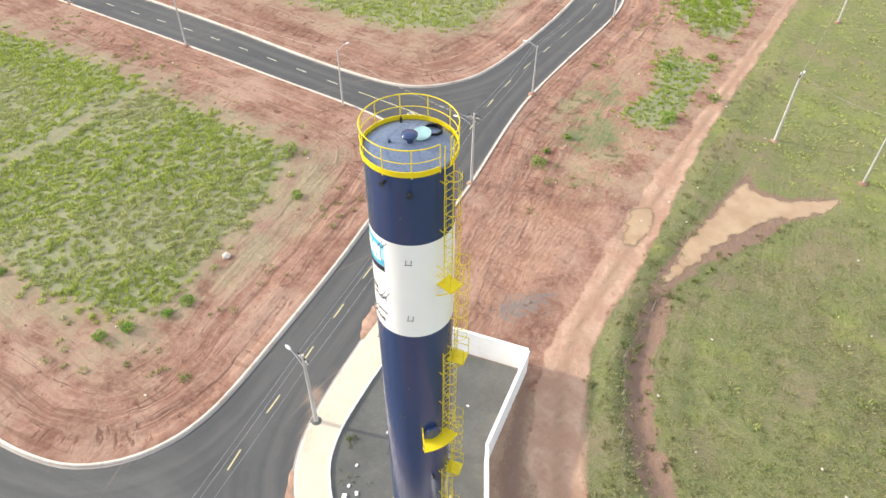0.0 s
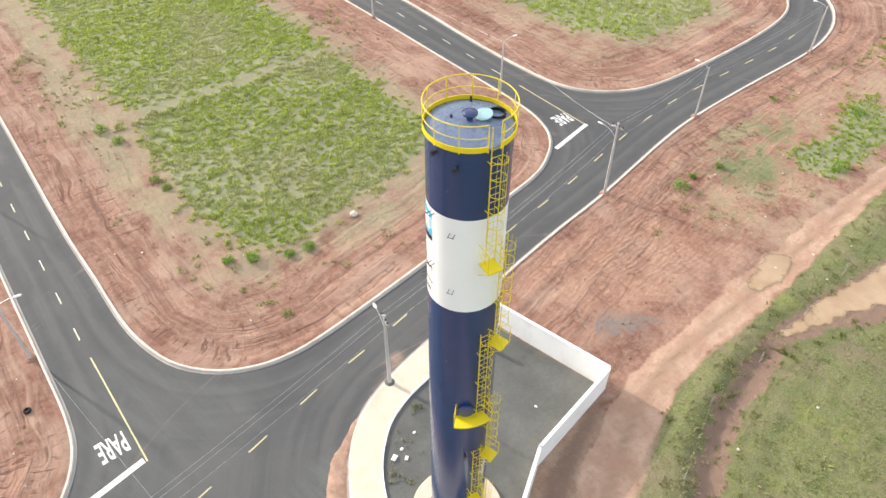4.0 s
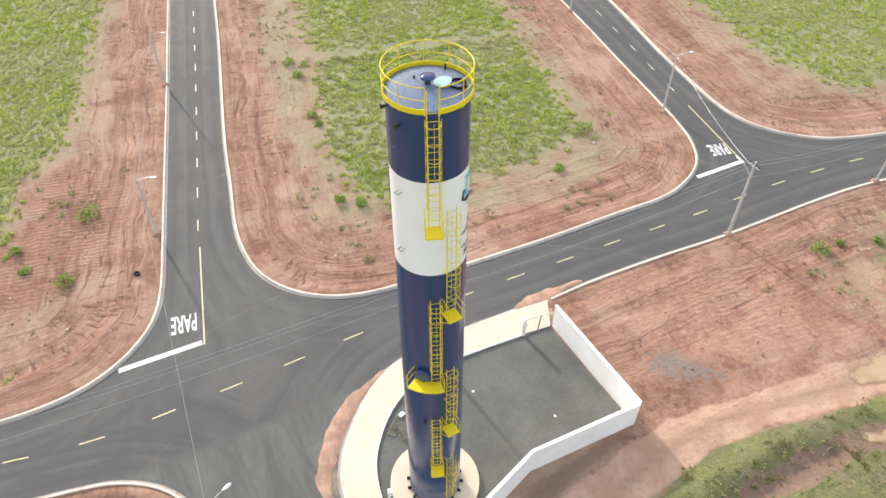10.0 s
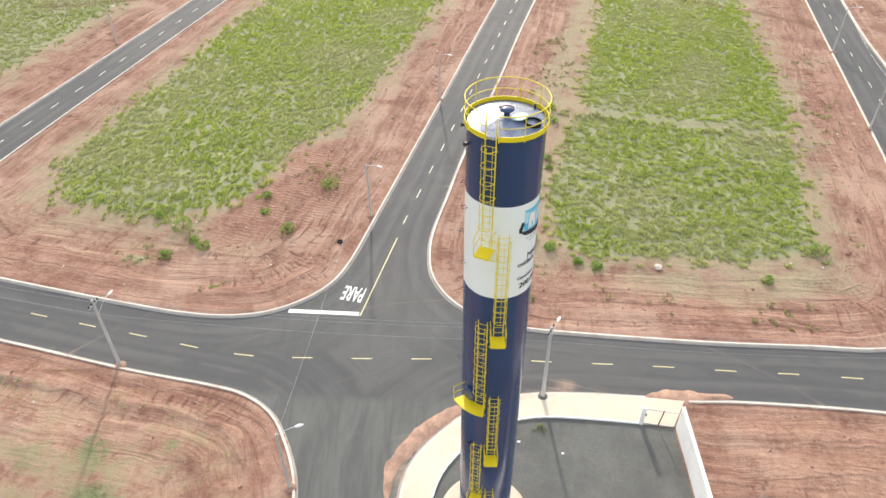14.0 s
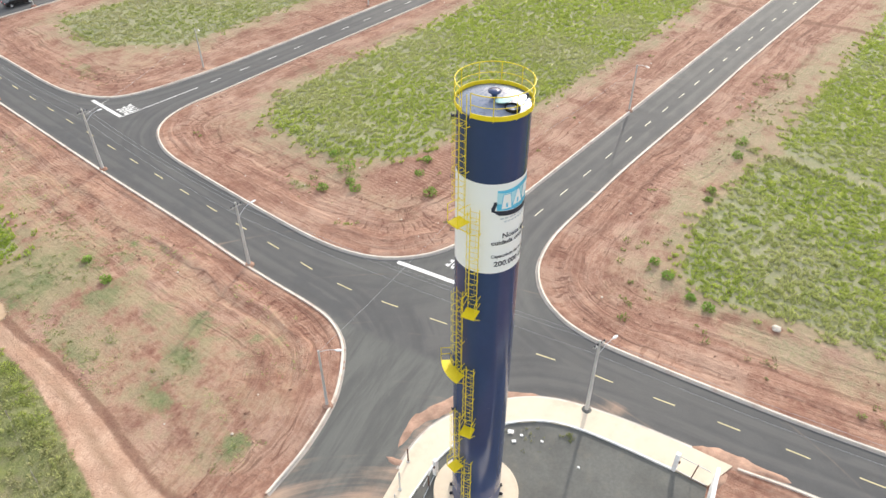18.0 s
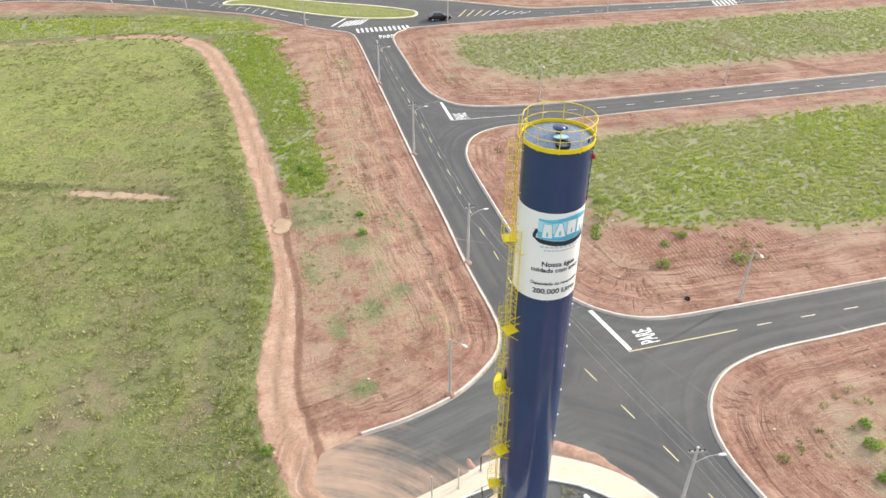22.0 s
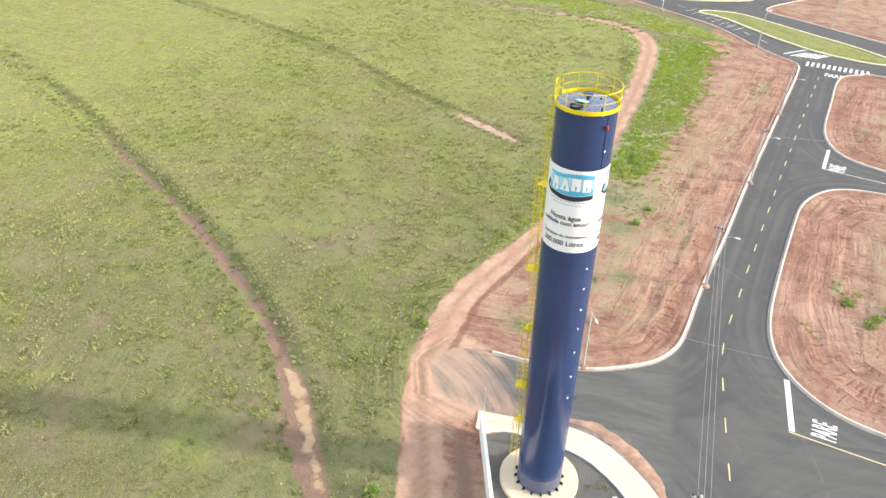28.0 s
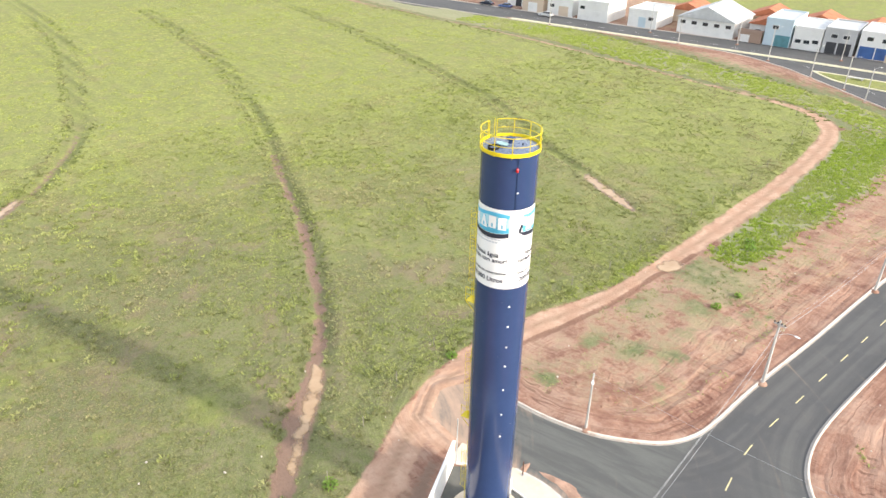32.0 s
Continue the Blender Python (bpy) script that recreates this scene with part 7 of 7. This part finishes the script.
def house(x, y, width, depth, height, wall, label, roof="flat", roof_mat=None, door=None, door_mat=None, windows=((0.7, 0.6),), upper=0):
    """A street house whose front stands at x, y and looks north-north-east; windows: (place along the front, height up it) in parts."""
    e = thing("house", pose(x, y, 0, 0, 0, 14), label, "house", "houses beyond the avenue")
    bm = box(-width / 2, -depth, 0.0, width / 2, 0, height, 0.05)
    part("wall", bm, wall, e)
    if roof == "flat":
        bm = bmesh.new()
        for q in ((-width / 2 - 0.08, -0.25, width / 2 + 0.08, 0.08), (-width / 2 - 0.08, -depth - 0.08, width / 2 + 0.08, -depth + 0.2), (-width / 2 - 0.08, -depth, -width / 2 + 0.2, 0), (width / 2 - 0.2, -depth, width / 2 + 0.08, 0)):
            box_in(bm, q[0], q[1], height - 0.02, q[2], q[3], height + 0.55)
        part("parapet", bm, wall, e)
        part("roof", box(-width / 2 + 0.2, -depth + 0.2, height + 0.02, width / 2 - 0.2, -0.25, height + 0.2), roof_mat or H_ZINC, e)
    else:
        bm = bmesh.new()
        o, rise = 0.5, width * 0.22
        v = [bm.verts.new(c) for c in ((-width / 2 - o, 0.4, height), (width / 2 + o, 0.4, height), (width / 2 + o, -depth - 0.4, height), (-width / 2 - o, -depth - 0.4, height), (0, 0.4, height + rise), (0, -depth - 0.4, height + rise))]
        for f in ((0, 4, 5, 3), (1, 2, 5, 4), (0, 1, 4), (2, 3, 5), (0, 3, 2, 1)):
            bm.faces.new([v[i] for i in f])
        bmesh.ops.recalc_face_normals(bm, faces=bm.faces[:])
        part("roof", bm, roof_mat or H_TILE, e, "clay tile roof" if (roof_mat or H_TILE) == H_TILE else "grey sheet roof")
    if door:
        for p, w in door:
            cx = (p - 0.5) * width
            part("door", box(cx - w / 2, -0.03, 0.05, cx + w / 2, 0.06, min(2.7, height * 0.8), 0.02), door_mat or H_DARK, e)
    for p, q in windows:
        cx, cz = (p - 0.5) * width, q * height
        w = part("window", box(cx - 0.75, -0.02, cz - 0.5, cx + 0.75, 0.07, cz + 0.5), H_WHITE, e)
        part("pane", box(cx - 0.66, 0.03, cz - 0.41, cx + 0.66, 0.085, cz + 0.41), H_PANE, w)
    return e


house(30.0, -143.0, 7.5, 13, 5.6, H_WHITE, "two-storey white house with blue garage doors", door=((0.28, 3.2), (0.74, 3.2)), door_mat=H_DBLUE, windows=((0.3, 0.78), (0.72, 0.8)))
house(37.6, -141.0, 6.8, 13, 5.4, H_GREY, "two-storey grey house with dark garage doors", door=((0.3, 2.8), (0.72, 2.2)), windows=((0.68, 0.76), (0.3, 0.76)))
house(44.2, -139.2, 6.4, 14, 4.8, H_WHITE, "white house with small dark windows", windows=((0.2, 0.45), (0.5, 0.4), (0.8, 0.4)))
house(50.6, -137.2, 6.2, 14, 6.0, H_BLUE, "pale blue two-storey house with teal garage", door=((0.3, 3.4),), door_mat=H_TEAL, windows=((0.62, 0.74),))
house(56.6, -135.4, 5.6, 2.0, 2.3, H_BROWN, "low brown front wall with a white gate", door=((0.7, 2.2),), door_mat=H_WHITE, windows=())
house(56.2, -141.4, 7.5, 10, 3.6, H_WHITE, "house with orange clay tile roof", roof="gable", windows=((0.35, 0.55), (0.7, 0.55)))
house(49.0, -155.0, 10, 10, 3.6, H_TAN, "house with orange clay tile roof", roof="gable", windows=((0.3, 0.55),))
house(61.5, -152.0, 10, 10, 3.6, H_TAN, "house with orange clay tile roof", roof="gable", windows=((0.3, 0.55),))
house(37.0, -158.0, 9, 10, 3.4, H_WHITE, "house with orange clay tile roof", roof="gable", windows=((0.3, 0.55),))
house(67.6, -132.8, 14.5, 16, 4.0, H_WHITE, "long white building with grey gabled roof", roof="gable", roof_mat=H_ZINC, door=((0.2, 2.4), (0.8, 2.4)), door_mat=H_WHITE, windows=((0.1, 0.72), (0.3, 0.72), (0.5, 0.72), (0.7, 0.72), (0.9, 0.72)))
house(83.2, -127.6, 8.0, 12, 4.2, H_WHITE, "white house with pale blue front", door=((0.5, 2.0),), door_mat=H_BLUE, windows=((0.2, 0.6),))
house(80.0, -143.0, 9.0, 10, 3.4, H_TAN, "house with orange clay tile roof", roof="gable", windows=((0.3, 0.55),))
house(96.5, -123.2, 9.0, 12, 4.8, H_WHITE, "white house with a wide garage", door=((0.4, 3.6),), door_mat=H_WHITE, windows=((0.85, 0.7),))
house(107.0, -121.4, 8.0, 12, 4.4, H_WHITE, "white house with a tan gate", door=((0.35, 3.0),), door_mat=H_TAN, windows=((0.8, 0.6),))
house(115.5, -119.2, 7.0, 12, 4.4, H_TAN, "tan house with a white front", door=((0.5, 3.0),), door_mat=H_WHITE, windows=())
house(124.0, -122.0, 8.0, 10, 4.4, H_WHITE, "white house front with dark door", door=((0.5, 2.0),), windows=((0.2, 0.6),))
for x, y, h in ((100, -110, 6.5), (66, -119.4, 7), (44, -122, 7.5), (78, -124.5, 7), (34, -136, 7), (57, -131, 7), (-30.5, -88.5, 7.0), (-62, -88.6, 7), (-90, -88.2, 7)):
    street_pole(x, y, h, 200, "lamp", "street lamps")


# ---- cars ----
def car(x, y, yaw, color, label):
    e = thing("car", pose(x, y, 0.0, 0, 0, yaw), label, "car", "cars")
    bm = bmesh.new()
    side = [(-2.1, 0.35), (-2.15, 0.75), (-1.6, 0.92), (1.0, 0.95), (2.0, 0.78), (2.15, 0.5), (2.1, 0.3)]
    for s in (-0.85, 0.85):
        for px_, pz in side:
            bm.verts.new((px_, s, pz))
    bm.verts.ensure_lookup_table()
    n = len(side)
    for k in range(n):
        bm.faces.new([bm.verts[i] for i in (k, (k + 1) % n, n + (k + 1) % n, n + k)])
    bm.faces.new([bm.verts[i] for i in range(n)])
    bm.faces.new([bm.verts[n + i] for i in range(n)][::-1])
    bmesh.ops.recalc_face_normals(bm, faces=bm.faces[:])
    bmesh.ops.bevel(bm, geom=bm.edges[:], offset=0.06, segments=2, affect="EDGES")
    m = plain("car_paint_" + label.split()[0], color, 0.25, 0.2, vary=0.05)
    part("body", bm, m, e, smooth=False)
    bm = bmesh.new()
    base = [(-1.55, 0.74, 0.9), (0.95, 0.74, 0.92), (0.3, 0.6, 1.38), (-1.05, 0.6, 1.38)]
    for s in (1, -1):
        for bx, by, bz in base:
            bm.verts.new((bx, by * s, bz))
    bm.verts.ensure_lookup_table()
    for f in ((0, 1, 2, 3), (7, 6, 5, 4), (1, 5, 6, 2), (0, 3, 7, 4)):
        bm.faces.new([bm.verts[i] for i in f])
    part("window_glass", bm, H_PANE, e, "dark car windows")
    bm = bmesh.new()
    box_in(bm, -1.06, -0.62, 1.37, 0.32, 0.62, 1.42)
    part("roof_panel", bm, m, e)
    for wx in (-1.35, 1.35):
        for wy in (-0.8, 0.8):
            w = part("wheel", rod((wx, wy - 0.1, 0.31), (wx, wy + 0.1, 0.31), 0.31, 18), M_BLACK, e, "black tyre")
            part("rim", rod((wx, wy - 0.11, 0.31), (wx, wy + 0.11, 0.31), 0.19, 12), M_GALV, w)
    for s in (-0.6, 0.6):
        part("headlight", box(2.05, s - 0.15, 0.6, 2.16, s + 0.15, 0.7), M_LAMP_HEAD, e)
        part("tail_light", box(-2.16, s - 0.15, 0.66, -2.08, s + 0.15, 0.78), M_RED, e)
    return e


car(-29.5, -91.2, 178, (0.02, 0.02, 0.022), "black sedan car on the avenue")
car(131.0, -115.5, 15, (0.03, 0.04, 0.06), "dark sedan parked before the houses")
car(124.5, -117.0, 15, (0.12, 0.18, 0.38), "blue sedan parked before the houses")
car(108.5, -117.5, 15, (0.7, 0.7, 0.7), "white sedan parked before the houses")


# ---- open yard beyond the houses: low walls, sheds, vehicles, trees ----
wall_run("plot_wall", [(27.5, -142.6), (20.2, -144.6)], 1.9, 0.18, H_TAN, "low tan rendered front wall")
wall_run("plot_wall", [(17.8, -145.2), (11.3, -146.8)], 1.9, 0.18, H_TAN, "low tan rendered front wall")
M_SCRAP = plain("rusted_sheet", (0.30, 0.17, 0.11), 0.8, 0.2, vary=0.25, scale=2)


def shed(x, y, yaw, w, d, h, roof_mat, label):
    """An open lean-to: four posts, a back wall and a sloping sheet roof."""
    e = thing("shed", pose(x, y, 0.1, 0, 0, yaw), label, "shed", "sheds in the open yard")
    for sx in (-1, 1):
        for sy in (-1, 1):
            part("post", rod((sx * w / 2, sy * d / 2, -0.2), (sx * w / 2, sy * d / 2, h), 0.09, 6), M_POST, e)
    part("back_wall", box(-w / 2, -d / 2 - 0.06, -0.1, w / 2, -d / 2 + 0.06, h * 0.9), H_TAN, e)
    bm = box(-w / 2 - 0.4, -d / 2 - 0.4, h, w / 2 + 0.4, d / 2 + 0.4, h + 0.08)
    bmesh.ops.rotate(bm, cent=(0, 0, h), matrix=Matrix.Rotation(radians(6), 3, "X"), verts=bm.verts)
    part("roof", bm, roof_mat, e)
    return e


shed(27.5, -173.5, 12, 7, 5, 2.6, H_ZINC, "open shed with pale sheet roof")
shed(31.5, -186.5, 10, 8, 4, 2.6, H_WHITE, "open shed with white sheet roof")
shed(38.0, -190.0, 25, 5, 3, 2.4, H_WHITE, "small shed with white sheet roof")
shed(22.5, -160.5, 14, 8, 6, 2.4, M_SCRAP, "open shed with rusty sheet roof")
shed(24.0, -182.0, -20, 6, 4, 2.3, H_ZINC, "open shed with pale sheet roof")
car(13.5, -157.0, 70, (0.65, 0.66, 0.68), "silver sedan parked in the open yard")
car(17.5, -177.0, 20, (0.7, 0.7, 0.7), "white sedan parked beside the sheds")
car(15.0, -178.5, 10, (0.35, 0.36, 0.38), "grey sedan parked beside the sheds")


def truck(x, y, yaw):
    e = thing("truck", pose(x, y, 0.1, 0, 0, yaw), "small white truck with a dark flat bed", "truck")
    cab = part("cab", box(1.4, -1.0, 0.6, 3.2, 1.0, 2.4, 0.18), H_WHITE, e, "white cab")
    part("windscreen", box(3.15, -0.85, 1.5, 3.24, 0.85, 2.15), H_PANE, cab)
    part("bed", box(-3.2, -1.05, 0.85, 1.3, 1.05, 1.3, 0.04), M_STEEL, e, "dark flat bed")
    for wx in (-2.2, 2.2):
        for wy in (-0.9, 0.9):
            part("wheel", rod((wx, wy - 0.14, 0.42), (wx, wy + 0.14, 0.42), 0.42, 18), M_BLACK, e)


truck(3.0, -172.5, 175)
# plain yellow dome standing for a boat-like thing; no real tarpaulin
e = thing("boat_like_dome", pose(9.0, -157.5, 0.1, 0, 0, 5), "low yellow boat-like thing on the grass", "tarpaulin")
part("tarpaulin", lathe([(1.6, 0.0), (1.4, 0.5), (0.9, 0.8), (0, 0.95)], 14), M_YELLOW, e)
e = thing("concrete_bench", pose(24.5, -121.5, 0.12, 0, 0, 15), "pale concrete bench on the traffic island", "bench")
part("seat", box(-1.6, -0.35, 0.42, 1.6, 0.35, 0.55, 0.02), M_POLE, e)
for sx in (-1.2, 1.2):
    part("leg", box(sx - 0.15, -0.3, 0.0, sx + 0.15, 0.3, 0.42), M_POLE, e)


def tree(x, y, height, spread, seed):
    """Trunk with limbs and a ragged crown of leaf clumps."""
    rnd = random.Random(seed)
    e = thing("tree", pose(x, y, 0.0), "dark green broad-leaved tree at the edge of the grass", "tree", "far trees")
    bm = bmesh.new()
    rod_in(bm, (0, 0, -0.2), (0.1, 0, height * 0.45), 0.22, 8, 0.14)
    tips = []
    for k in range(7):
        a = k * 0.9 + rnd.uniform(-0.3, 0.3)
        z0, tip = height * rnd.uniform(0.15, 0.4), Vector((spread * rnd.uniform(0.3, 0.75) * math.cos(a), spread * rnd.uniform(0.3, 0.75) * math.sin(a), height * rnd.uniform(0.25, 0.9)))
        rod_in(bm, (0.05, 0, z0), tip, 0.09, 5, 0.03)
        tips.append(tip)
    part("trunk", bm, M_RUST, e)
    V, F = [], []
    for k in range(900):
        c = rnd.choice(tips)
        p = c + Vector((rnd.gauss(0, 0.26), rnd.gauss(0, 0.26), rnd.gauss(0, 0.16))) * spread
        s = rnd.uniform(0.2, 0.42)
        m = Euler((rnd.uniform(-1.2, 1.2), rnd.uniform(-1.2, 1.2), rnd.uniform(0, 6.28))).to_matrix()
        i = len(V)
        V += [p + m @ Vector(q) * s for q in ((-1, 0, 0), (0, -0.6, 0.15), (1, 0, -0.1), (0, 0.6, 0.15))]
        F.append((i, i + 1, i + 2, i + 3))
    from_arrays("crown", V, F, M_TREE, e)


M_TREE = leaf_material("tree_leaves", (0.04, 0.075, 0.02), (0.10, 0.16, 0.04), (0.09, 0.13, 0.04))
tr = random.Random(3)
for k in range(22):
    tree(21 - k * 3.0 + tr.uniform(-1.2, 1.2), -193 - k * 0.5 + tr.uniform(-3.0, 3.0), tr.uniform(5.0, 8.0), tr.uniform(2.6, 4.0), 300 + k)
